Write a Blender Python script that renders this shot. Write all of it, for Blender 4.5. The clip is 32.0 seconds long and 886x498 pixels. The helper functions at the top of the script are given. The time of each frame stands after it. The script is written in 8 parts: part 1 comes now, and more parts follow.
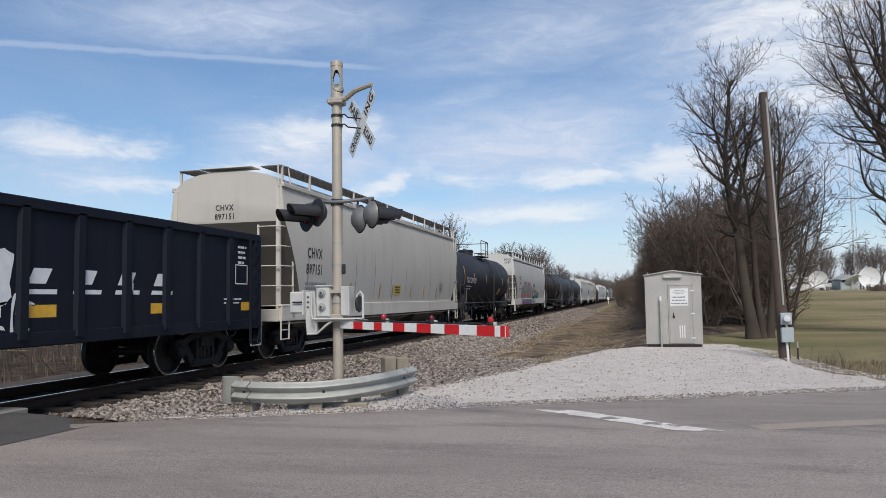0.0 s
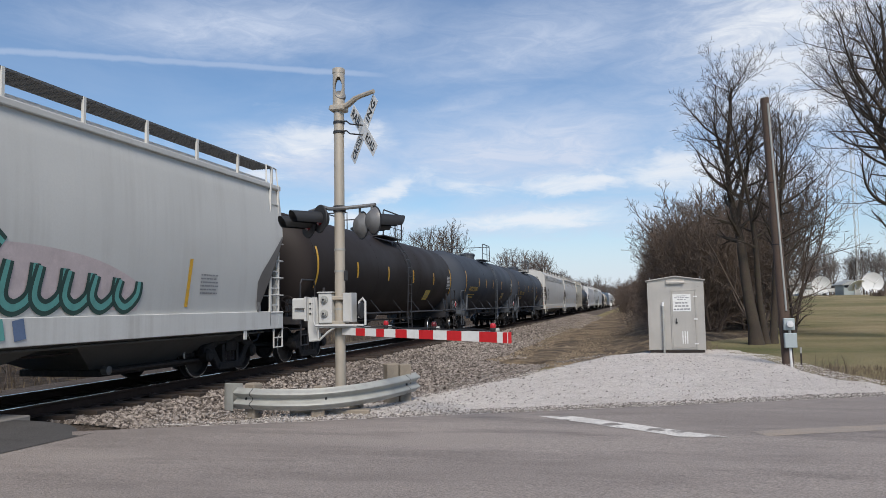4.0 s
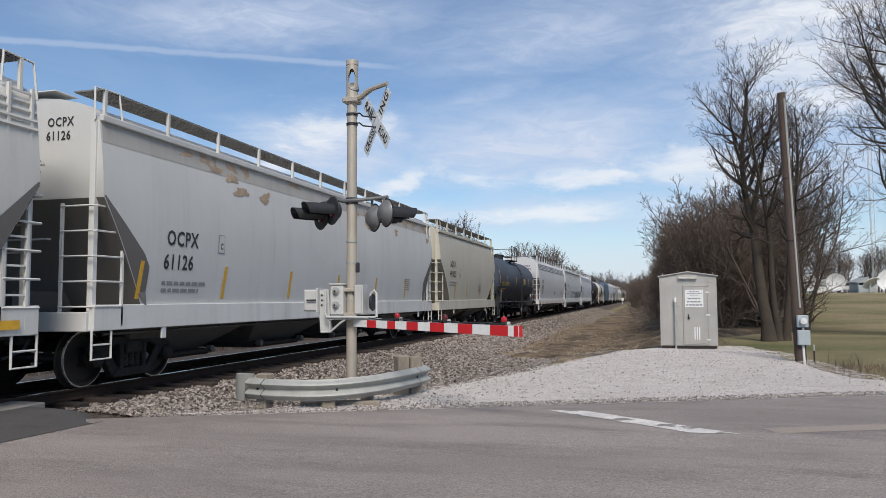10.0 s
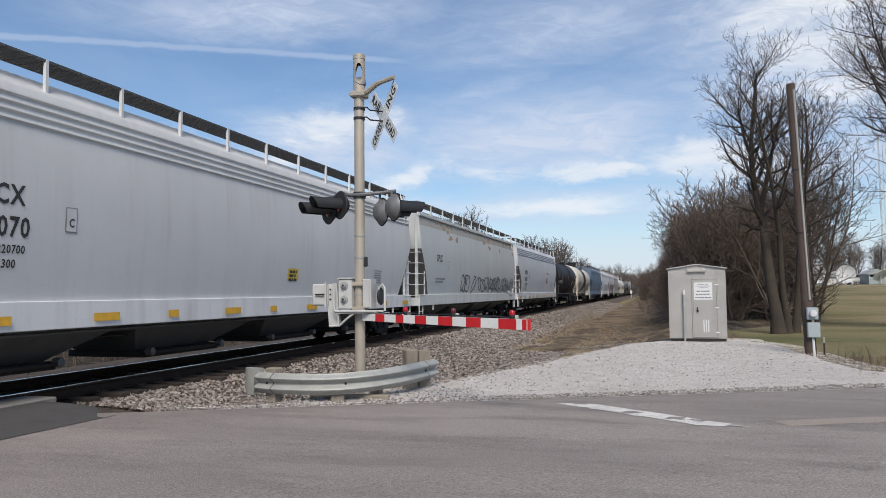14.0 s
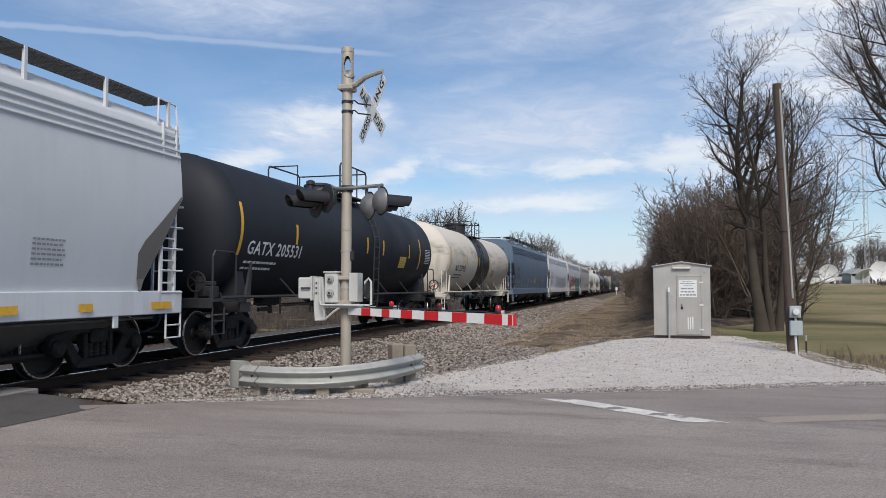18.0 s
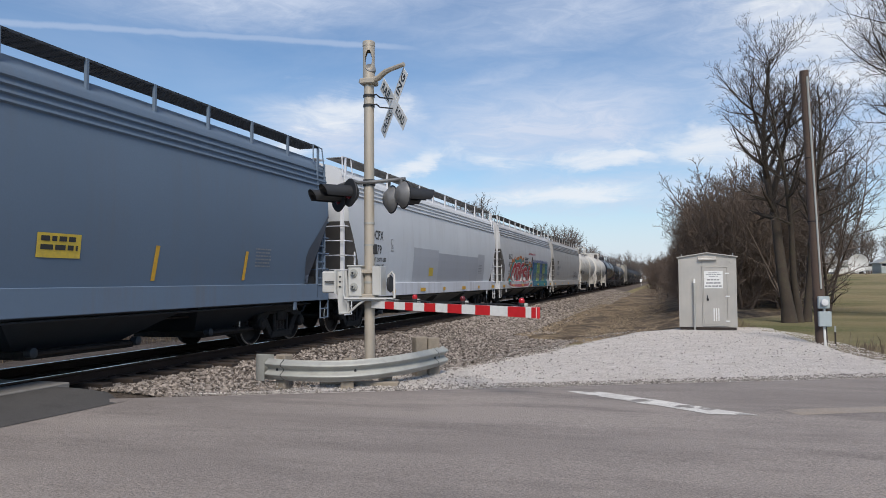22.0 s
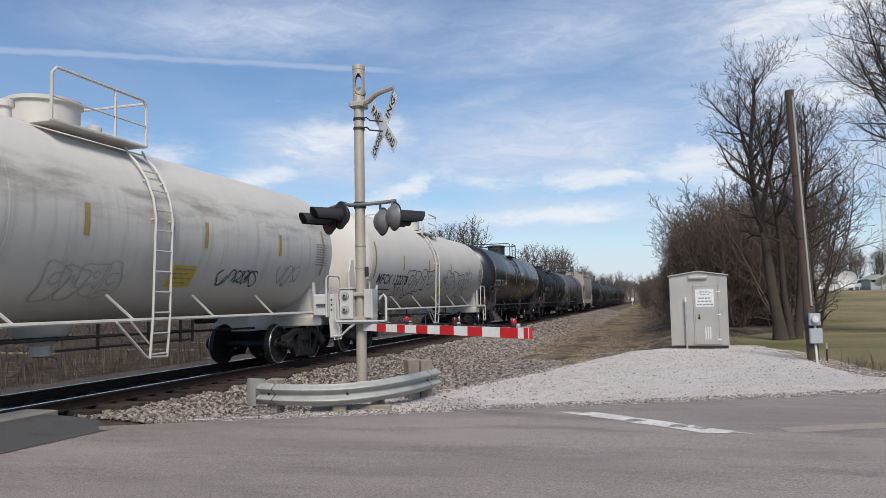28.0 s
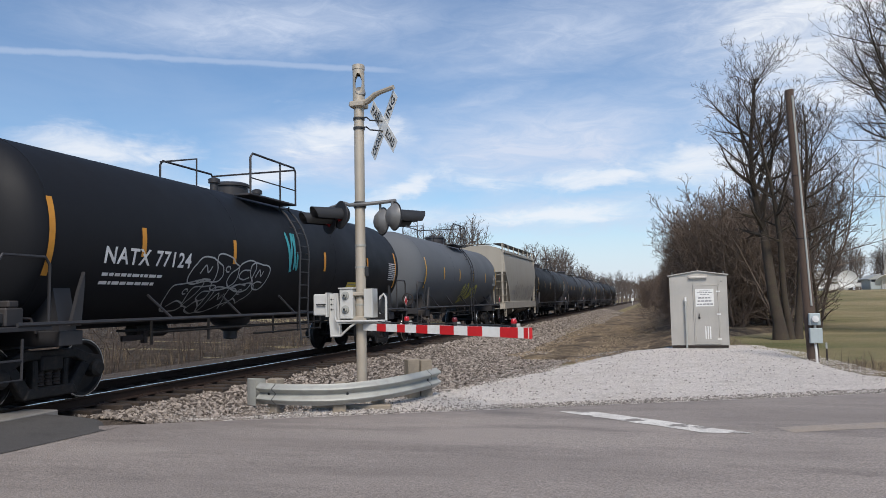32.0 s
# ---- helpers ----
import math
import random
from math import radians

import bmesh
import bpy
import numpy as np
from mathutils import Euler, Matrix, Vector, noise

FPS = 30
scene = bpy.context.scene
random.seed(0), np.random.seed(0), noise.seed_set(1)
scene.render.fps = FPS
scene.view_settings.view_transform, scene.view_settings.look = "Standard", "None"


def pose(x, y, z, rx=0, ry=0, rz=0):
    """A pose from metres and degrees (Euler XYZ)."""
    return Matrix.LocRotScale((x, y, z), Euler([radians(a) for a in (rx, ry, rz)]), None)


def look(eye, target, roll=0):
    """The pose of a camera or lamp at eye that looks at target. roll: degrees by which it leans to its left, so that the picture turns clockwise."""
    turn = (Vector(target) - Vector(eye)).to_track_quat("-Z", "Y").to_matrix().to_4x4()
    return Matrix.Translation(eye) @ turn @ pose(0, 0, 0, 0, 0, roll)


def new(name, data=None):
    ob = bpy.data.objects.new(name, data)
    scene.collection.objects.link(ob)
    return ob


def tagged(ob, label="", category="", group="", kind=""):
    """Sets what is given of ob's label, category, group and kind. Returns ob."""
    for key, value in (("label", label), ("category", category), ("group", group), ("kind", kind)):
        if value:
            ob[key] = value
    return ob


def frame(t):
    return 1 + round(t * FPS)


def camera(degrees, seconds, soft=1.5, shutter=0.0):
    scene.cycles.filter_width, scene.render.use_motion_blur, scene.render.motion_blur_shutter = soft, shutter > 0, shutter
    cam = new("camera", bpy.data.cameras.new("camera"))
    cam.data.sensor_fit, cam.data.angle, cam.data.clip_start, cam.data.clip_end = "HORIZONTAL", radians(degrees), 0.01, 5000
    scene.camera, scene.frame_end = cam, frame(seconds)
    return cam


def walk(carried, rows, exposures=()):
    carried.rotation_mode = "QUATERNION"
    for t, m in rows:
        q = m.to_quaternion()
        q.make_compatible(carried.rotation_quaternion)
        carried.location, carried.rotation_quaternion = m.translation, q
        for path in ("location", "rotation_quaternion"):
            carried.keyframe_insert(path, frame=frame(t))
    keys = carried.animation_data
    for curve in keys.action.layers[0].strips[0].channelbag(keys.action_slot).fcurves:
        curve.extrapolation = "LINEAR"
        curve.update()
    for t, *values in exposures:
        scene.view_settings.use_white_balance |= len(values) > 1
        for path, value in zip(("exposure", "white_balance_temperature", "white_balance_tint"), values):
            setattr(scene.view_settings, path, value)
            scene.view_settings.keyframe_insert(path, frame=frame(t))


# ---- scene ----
# The way the camera looks: degrees to the left of the track, upwards, and its lean.
EYE = Vector((0.0, 0.0, 1.57))


def aim(left, up, lean):
    a, b = radians(left), radians(up)
    way = Vector((-math.sin(a) * math.cos(b), math.cos(a) * math.cos(b), math.sin(b)))
    return look(EYE, EYE + way * 20, lean)


cam = camera(62.2, 32.0, soft=0.8)
walk(cam, [
    (0, aim(14.29, 3.93, -0.86)), (0.5, aim(14.25, 3.99, -0.94)), (1, aim(14.24, 4.03, -1.05)), (1.5, aim(14.33, 4.08, -1.03)),
    (2, aim(14.43, 4.14, -1.12)), (2.5, aim(14.47, 4.18, -1.11)), (3, aim(14.45, 4.24, -1.12)), (3.5, aim(14.44, 4.30, -1.09)),
    (5.5, aim(14.49, 4.74, -0.64)), (6, aim(14.38, 4.64, -0.71)), (6.5, aim(14.36, 4.43, -0.83)), (7, aim(14.37, 4.19, -0.78)),
    (7.5, aim(14.46, 3.99, -0.74)), (8, aim(14.60, 3.91, -0.64)), (8.5, aim(14.75, 3.94, -0.57)), (9, aim(14.97, 3.96, -0.52)),
    (9.5, aim(15.18, 3.94, -0.39)), (10, aim(15.38, 3.88, -0.34)), (10.5, aim(15.55, 3.78, -0.35)), (11, aim(15.67, 3.59, -0.39)),
    (11.5, aim(15.72, 3.42, -0.46)), (12, aim(15.76, 3.29, -0.57)), (12.5, aim(15.83, 3.22, -0.64)), (13, aim(15.89, 3.21, -0.63)),
    (13.5, aim(16.00, 3.29, -0.60)), (14, aim(16.00, 3.40, -0.59)), (14.5, aim(15.94, 3.48, -0.53)), (16.5, aim(15.50, 3.22, -0.49)),
    (17, aim(15.29, 3.10, -0.32)), (17.5, aim(15.10, 3.04, -0.16)), (18, aim(14.97, 2.99, 0.00)), (18.5, aim(14.91, 2.96, 0.09)),
    (19, aim(14.91, 2.96, 0.09)), (19.5, aim(15.07, 2.90, 0.02)), (20, aim(15.36, 2.79, -0.11)), (20.5, aim(15.79, 2.61, -0.20)),
    (21, aim(16.18, 2.45, -0.28)), (21.5, aim(16.56, 2.37, -0.28)), (22, aim(16.75, 2.45, -0.41)), (22.5, aim(16.85, 2.64, -0.58)),
    (23, aim(16.78, 2.88, -0.69)), (23.5, aim(16.69, 3.05, -0.82)), (24, aim(16.55, 3.20, -0.80)), (24.5, aim(16.40, 3.40, -0.79)),
    (25, aim(16.24, 3.66, -0.79)), (25.5, aim(16.11, 3.94, -0.83)), (27.5, aim(16.08, 4.23, -1.02)), (28, aim(16.05, 4.12, -1.11)),
    (28.5, aim(15.99, 4.06, -1.17)), (29, aim(15.95, 4.10, -1.28)), (29.5, aim(15.94, 4.21, -1.33)), (30, aim(15.93, 4.34, -1.35)),
    (30.5, aim(15.92, 4.41, -1.34)), (31, aim(15.91, 4.38, -1.27)), (31.5, aim(15.96, 4.28, -1.21)), (32, aim(16.05, 4.10, -1.12)),
], [(0, 0.3), (28, 0.3), (29, 0.22), (30, 0.30), (31, 0.37), (32, 0.35)])
scene.view_settings.exposure = 0.3

# ---- world, sun ----
SUN_UP, SUN_ROUND = radians(46), radians(160)   # height, and the bearing clockwise from the track's direction
world = bpy.data.worlds.new("sky")
scene.world = world
world.use_nodes = True


def sky_nodes():
    nt = world.node_tree
    n, l = nt.nodes, nt.links
    n.clear()

    def add(kind, **kw):
        node = n.new(kind)
        for k, v in kw.items():
            if k == "op":
                node.operation = v
            elif k == "ins":
                for i, val in v.items():
                    if hasattr(val, "is_output"):
                        l.new(val, node.inputs[i])
                    else:
                        node.inputs[i].default_value = val
        return node

    def mth(op, a, b=0.0, c=0.0, clamp=False):
        node = add("ShaderNodeMath", op=op, ins={0: a, 1: b, 2: c})
        node.use_clamp = clamp
        return node.outputs[0]

    def vec(x, y, z):
        return add("ShaderNodeCombineXYZ", ins={0: x, 1: y, 2: z}).outputs[0]

    sky = n.new("ShaderNodeTexSky")
    sky.sky_type, sky.sun_disc = "NISHITA", False
    sky.sun_elevation, sky.sun_rotation = SUN_UP, SUN_ROUND
    sky.air_density, sky.dust_density, sky.ozone_density = 1.12, 0.10, 6.0
    co = n.new("ShaderNodeTexCoord").outputs["Generated"]
    sep = n.new("ShaderNodeSeparateXYZ")
    l.new(co, sep.inputs[0])
    x, y, z = sep.outputs
    up = mth("MAXIMUM", z, 0.0)
    den = mth("ADD", up, 0.13)
    # a flat cloud deck, seen in perspective
    px, py = mth("DIVIDE", x, den), mth("DIVIDE", y, den)

    def noise_of(v, scale, detail, rough, warp=0.0):
        t = add("ShaderNodeTexNoise", ins={"Vector": v, "Scale": scale, "Detail": detail, "Roughness": rough, "Distortion": warp})
        return t.outputs["Fac"]

    def ramp(v, lo, hi):
        m = add("ShaderNodeMapRange", ins={0: v, 1: lo, 2: hi, 3: 0.0, 4: 1.0})
        m.interpolation_type = "SMOOTHSTEP"
        return m.outputs[0]

    left = mth("MULTIPLY", mth("ARCTAN2", mth("MULTIPLY", x, -1.0), y), 57.2958)     # degrees to the left of the track
    high = mth("MULTIPLY", mth("ARCSINE", z), 57.2958)                              # degrees over the horizon
    # streaks of high thin cloud, drawn out along one bearing
    along = mth("ADD", mth("MULTIPLY", px, 0.80), mth("MULTIPLY", py, -0.60))
    across = mth("ADD", mth("MULTIPLY", px, 0.60), mth("MULTIPLY", py, 0.80))
    thin = noise_of(vec(mth("MULTIPLY", along, 0.5), mth("MULTIPLY", across, 1.2), CLOUD_SEED), 0.9, 9, 0.60, 0.9)
    fine = noise_of(vec(mth("MULTIPLY", left, 0.05), mth("MULTIPLY", high, 0.16), 4.0), 1.0, 9, 0.62, 0.8)
    lumps = noise_of(vec(mth("MULTIPLY", left, 0.11), mth("MULTIPLY", high, 0.22), 1.0), 1.0, 8, 0.60, 0.4)
    wl = mth("ADD", left, mth("MULTIPLY", mth("SUBTRACT", lumps, 0.5), 10.0))
    wh = mth("ADD", high, mth("MULTIPLY", mth("SUBTRACT", fine, 0.5), 4.5))

    def bank(l0, h0, wl0, wh0, tilt=0.0):
        """A bank of cloud: its middle, half widths, and how it climbs to the left."""
        p = mth("DIVIDE", mth("SUBTRACT", wl, l0), wl0)
        q = mth("DIVIDE", mth("SUBTRACT", mth("SUBTRACT", wh, h0), mth("MULTIPLY", mth("SUBTRACT", wl, l0), tilt)), wh0)
        r = mth("ADD", mth("MULTIPLY", p, p), mth("MULTIPLY", q, q))
        return mth("EXPONENT", mth("MULTIPLY", r, -1.0))

    veil = mth("ADD", mth("MULTIPLY", thin, 0.55), mth("MULTIPLY", fine, 0.45))
    veil = mth("MULTIPLY", ramp(veil, 0.40, 0.68), mth("ADD", mth("MULTIPLY", ramp(left, 38.0, -6.0), 0.40), 0.14))
    soft = mth("MULTIPLY", bank(29, 20.8, 13, 2.3, -0.07), 0.72)
    for l0, h0, a0, b0, tilt, k in ((6, 20, 14, 3.2, -0.12, 0.55), (-12, 18, 12, 11, 0.0, 0.95), (7, 12.0, 14, 3.4, -0.04, 0.86), (25, 11.6, 9, 3.0, -0.02, 0.88), (40, 8.6, 8, 2.4, 0.05, 0.7), (8, 6.6, 18, 2.0, 0.0, 0.75), (-8, 9.5, 9, 3.0, 0.0, 0.8), (13, 15.4, 8, 1.2, -0.25, 0.45)):
        soft = mth("MAXIMUM", soft, mth("MULTIPLY", bank(l0, h0, a0, b0, tilt), k))
    soft = mth("MULTIPLY", soft, mth("ADD", mth("MULTIPLY", fine, 1.5), 0.28))
    # clear blue between the banks
    clear = mth("MAXIMUM", bank(32, 16.2, 13, 2.0, -0.05), mth("MULTIPLY", bank(14.5, 8.0, 4.2, 0.8, 0.02), 0.95))
    clear = mth("MAXIMUM", clear, mth("MAXIMUM", mth("MULTIPLY", bank(35.0, 11.4, 3.0, 2.6), 0.8), mth("MULTIPLY", bank(4.0, 8.6, 4.5, 0.7), 0.7)))
    soft = mth("MULTIPLY", soft, mth("SUBTRACT", 1.0, mth("MULTIPLY", clear, 0.9)))
    firm = bank(41.5, 10.9, 5.5, 1.9, 0.03)
    for l0, h0, a0, b0, tilt in ((25, 13.0, 6.5, 1.8, -0.05), (18.6, 9.3, 4.8, 1.1, -0.33), (12.0, 9.5, 4.5, 1.0, 0.05), (4, 9.3, 7, 1.0, -0.02), (30, 9.4, 5, 1.3, -0.1), (-3, 9.9, 7, 1.3, 0.0), (37, 8.2, 6, 1.3, 0.0), (20, 7.0, 6, 0.9, 0.0), (8, 6.6, 9, 1.0, 0.0), (-11, 17, 9, 8, 0.0)):
        firm = mth("MAXIMUM", firm, bank(l0, h0, a0, b0, tilt))
    wisps = noise_of(vec(mth("MULTIPLY", left, 0.22), mth("MULTIPLY", high, 0.75), 6.0), 1.0, 9, 0.66, 1.0)
    soft = mth("MULTIPLY", soft, mth("ADD", mth("MULTIPLY", ramp(wisps, 0.30, 0.72), 0.50), 0.70), clamp=True)
    firm = mth("ADD", firm, mth("ADD", mth("MULTIPLY", mth("SUBTRACT", lumps, 0.5), 1.0), mth("MULTIPLY", mth("SUBTRACT", wisps, 0.5), 0.95)))
    firm = mth("MULTIPLY", ramp(firm, 0.10, 1.20), 0.90)
    low = mth("MULTIPLY", ramp(high, 8.0, 0.5), 0.75)
    cloud = mth("MAXIMUM", mth("MAXIMUM", veil, soft), mth("MAXIMUM", firm, low))
    # the trail behind an aircraft: a thin great circle, ragged on one edge
    side = mth("ADD", mth("ADD", mth("MULTIPLY", x, TRAIL[0]), mth("MULTIPLY", y, TRAIL[1])), mth("MULTIPLY", z, TRAIL[2]))
    side = mth("ADD", side, mth("MULTIPLY", mth("SUBTRACT", noise_of(co, 26.0, 5, 0.6), 0.5), 0.007))
    trail = mth("MULTIPLY", ramp(mth("ABSOLUTE", side), 0.0065, 0.001), ramp(x, -0.25, -0.36))
    cloud = mth("MAXIMUM", cloud, mth("MULTIPLY", trail, 0.40))
    tone = mth("ADD", mth("MULTIPLY", fine, 0.5), mth("MULTIPLY", firm, 0.55))
    shade = add("ShaderNodeMix", ins={0: ramp(tone, 0.25, 0.75)})
    shade.data_type = "RGBA"
    shade.inputs[6].default_value, shade.inputs[7].default_value = (5.3, 6.0, 7.4, 1), (7.3, 7.6, 8.1, 1)
    mix = n.new("ShaderNodeMix")
    mix.data_type = "RGBA"
    l.new(cloud, mix.inputs[0])
    l.new(sky.outputs[0], mix.inputs[6])
    l.new(shade.outputs[2], mix.inputs[7])
    bg = n.new("ShaderNodeBackground")
    bg.inputs[1].default_value = SKY_STRENGTH
    l.new(mix.outputs[2], bg.inputs[0])
    out = n.new("ShaderNodeOutputWorld")
    l.new(bg.outputs[0], out.inputs[0])


SKY_STRENGTH, CLOUD_SEED = 0.093, 0.0
TRAIL = (-0.1522, 0.2698, -0.9508)
sky_nodes()
sun = new("sun", bpy.data.lights.new("sun", "SUN"))
sun.data.energy, sun.data.angle, sun.data.color = 3.0, radians(22), (1.0, 0.92, 0.82)
sun.matrix_world = look((60 * math.sin(SUN_ROUND), 60 * math.cos(SUN_ROUND), 60 * math.tan(SUN_UP)), (0, 0, 0))

# ---- materials ----


def material(name, base, rough=0.7, metal=0.0, spread=0.12, scale=3.0, grain=40.0, bump=0.15, streak=0.0, dirt=None, dirt_amount=0.0, spec=0.5, coat=0.0, each=0.0, smear=None):
    """A painted, metal or earthy surface: cloudy variation, fine grain, stains that run down, and relief."""
    m = bpy.data.materials.new(name)
    m.use_nodes = True
    nt = m.node_tree
    n, l = nt.nodes, nt.links
    b = n["Principled BSDF"]
    b.inputs["Roughness"].default_value, b.inputs["Metallic"].default_value = rough, metal
    b.inputs["Specular IOR Level"].default_value, b.inputs["Coat Weight"].default_value = spec, coat
    co = n.new("ShaderNodeTexCoord").outputs["Object"]

    def noise_of(s, det=5, stretch=(1, 1, 1)):
        mp = n.new("ShaderNodeMapping")
        mp.inputs["Scale"].default_value = stretch
        l.new(co, mp.inputs[0])
        t = n.new("ShaderNodeTexNoise")
        t.inputs["Scale"].default_value, t.inputs["Detail"].default_value, t.inputs["Roughness"].default_value = s, det, 0.6
        l.new(mp.outputs[0], t.inputs["Vector"])
        return t.outputs["Fac"]

    def ramp(v, lo, hi, a, z):
        r = n.new("ShaderNodeMapRange")
        for i, q in enumerate((lo, hi, a, z)):
            r.inputs[i + 1].default_value = q
        l.new(v, r.inputs[0])
        return r.outputs[0]

    def mixed(fac, a, c, mode="MIX"):
        x = n.new("ShaderNodeMix")
        x.data_type, x.blend_type = "RGBA", mode
        for i, q in ((0, fac), (6, a), (7, c)):
            if hasattr(q, "is_output"):
                l.new(q, x.inputs[i])
            else:
                x.inputs[i].default_value = q
        return x.outputs[2]

    lo, hi = [tuple(c * k for c in base) + (1,) for k in (1 - spread, 1 + spread)]
    big, small = noise_of(scale), noise_of(grain, 3)
    col = mixed(ramp(big, 0.3, 0.7, 0, 1), lo, hi)
    col = mixed(ramp(small, 0.3, 0.7, 0.0, 0.5), col, tuple(c * (1 - spread * 1.3) for c in base) + (1,))
    if each:
        inf = n.new("ShaderNodeObjectInfo").outputs["Random"]
        col = mixed(ramp(inf, 0, 1, 0, each), col, tuple(c * 0.45 for c in base) + (1,))
    if dirt:
        if streak:
            s1 = noise_of(streak, 4, (1, 2.2, 0.10))
            run_ = ramp(s1, 0.46, 0.80, 0, dirt_amount)
            part_ = n.new("ShaderNodeMath")
            part_.operation = "MULTIPLY"
            l.new(run_, part_.inputs[0])
            l.new(ramp(noise_of(streak * 0.42, 5), 0.40, 0.66, 0.12, 1.0), part_.inputs[1])
            f = part_.outputs[0]
        else:
            f = ramp(noise_of(scale * 1.7, 6), 0.50, 0.70, 0, dirt_amount)
        col = mixed(f, col, tuple(dirt) + (1,))
    if smear:
        # a smeared belt of grime between two heights, drawn out along the length, with runs below it
        sz = n.new("ShaderNodeSeparateXYZ")
        l.new(co, sz.inputs[0])

        def times(p, q):
            x = n.new("ShaderNodeMath")
            x.operation = "MULTIPLY"
            l.new(p, x.inputs[0])
            l.new(q, x.inputs[1])
            return x.outputs[0]
        lo_z, hi_z = smear
        belt = times(ramp(sz.outputs[2], lo_z - 0.25, lo_z + 0.15, 0, 1), ramp(sz.outputs[2], hi_z + 0.25, hi_z - 0.10, 0, 1))
        belt = times(belt, ramp(noise_of(1.5, 7, (1, 0.55, 2.6)), 0.44, 0.64, 0, 0.62))
        runs = times(ramp(sz.outputs[2], lo_z - 1.3, lo_z - 0.3, 0, 1), ramp(sz.outputs[2], hi_z, lo_z, 0, 1))
        runs = times(runs, ramp(noise_of(2.6, 4, (1, 2.0, 0.12)), 0.50, 0.72, 0, 0.42))
        grime = (0.19, 0.165, 0.135, 1)
        col = mixed(runs, mixed(belt, col, grime), grime)
    l.new(col, b.inputs["Base Color"])
    rr = ramp(big, 0.3, 0.7, max(0.02, rough - 0.1), min(1, rough + 0.1))
    l.new(rr, b.inputs["Roughness"])
    if bump:
        bp = n.new("ShaderNodeBump")
        bp.inputs["Strength"].default_value, bp.inputs["Distance"].default_value = bump, 0.02
        l.new(small, bp.inputs["Height"])
        l.new(bp.outputs[0], b.inputs["Normal"])
    return m


def glow(name, color, strength):
    m = bpy.data.materials.new(name)
    m.use_nodes = True
    b = m.node_tree.nodes["Principled BSDF"]
    b.inputs["Base Color"].default_value = tuple(color) + (1,)
    b.inputs["Emission Color"].default_value = tuple(color) + (1,)
    b.inputs["Emission Strength"].default_value = strength
    b.inputs["Roughness"].default_value = 0.15
    return m


STEEL = material("galvanised_steel", (0.38, 0.385, 0.36), 0.62, 0.25, 0.12, 5, 60, 0.05, dirt=(0.22, 0.20, 0.17), dirt_amount=0.25)
MAST = material("aluminium_mast", (0.44, 0.39, 0.32), 0.5, 0.25, 0.10, 2, 50, 0.05, streak=3, dirt=(0.30, 0.26, 0.20), dirt_amount=0.4)
GREYPAINT = material("grey_painted_steel", (0.52, 0.52, 0.50), 0.55, 0.1, 0.08, 4, 60, 0.05, streak=4, dirt=(0.28, 0.26, 0.23), dirt_amount=0.45)
LAMPBACK = material("dull_grey_lamp_housing", (0.18, 0.18, 0.18), 0.5, 0.3, 0.15, 6, 60, 0.05)
BLACK = material("matt_black_paint", (0.022, 0.023, 0.026), 0.6, 0.0, 0.2, 5, 60, 0.05)
WHITE = material("white_reflective_sheet", (0.74, 0.74, 0.72), 0.4, 0, 0.04, 6, 80, 0.02, dirt=(0.5, 0.48, 0.44), dirt_amount=0.3)
RED = material("red_reflective_sheet", (0.55, 0.020, 0.025), 0.4, 0, 0.10, 6, 80, 0.02)
INK = material("black_lettering", (0.03, 0.03, 0.03), 0.6, 0, 0.1, 5, 50, 0)
INKWHITE = material("white_lettering", (0.72, 0.72, 0.72), 0.55, 0, 0.1, 9, 60, 0)
INKGREY = material("faded_grey_lettering", (0.25, 0.25, 0.26), 0.6, 0, 0.2, 9, 60, 0)
INKBLUE = material("blue_lettering", (0.10, 0.13, 0.25), 0.6, 0, 0.1, 9, 60, 0)
INKRED = material("red_lettering", (0.45, 0.06, 0.08), 0.6, 0, 0.1, 9, 60, 0)
INKYELLOW = material("ochre_lettering", (0.55, 0.36, 0.05), 0.6, 0, 0.15, 9, 60, 0)
NOTICE = material("lemon_yellow_notice", (0.66, 0.47, 0.06), 0.5, 0, 0.15, 9, 60, 0, dirt=(0.35, 0.29, 0.12), dirt_amount=0.3)
YELLOW = material("yellow_reflector_strip", (0.72, 0.40, 0.03), 0.45, 0, 0.15, 9, 60, 0, dirt=(0.3, 0.2, 0.08), dirt_amount=0.4)
RUST = material("rusty_brown_steel", (0.038, 0.029, 0.025), 0.8, 0.2, 0.3, 6, 50, 0.3)
TRUCKMAT = material("grimy_truck_casting", (0.015, 0.014, 0.014), 0.75, 0.2, 0.35, 7, 50, 0.3, dirt=(0.048, 0.036, 0.029), dirt_amount=0.6)
WHEELMAT = material("wheel_steel", (0.034, 0.031, 0.030), 0.6, 0.5, 0.25, 9, 60, 0.15)
RIM = material("polished_tread", (0.45, 0.45, 0.45), 0.3, 0.9, 0.1, 9, 60, 0)
RAILTOP = material("polished_rail_head", (0.62, 0.62, 0.63), 0.22, 0.95, 0.06, 2, 90, 0.02)
RAILMAT = material("rusted_rail", (0.052, 0.034, 0.026), 0.9, 0.0, 0.2, 5, 60, 0.2, spec=0.1)
TIEMAT = material("creosoted_tie", (0.055, 0.040, 0.031), 0.9, 0, 0.3, 6, 40, 0.5, each=0.6)
PLATE = material("rusty_tie_plate", (0.07, 0.045, 0.035), 0.9, 0.1, 0.2, 5, 60, 0.2)
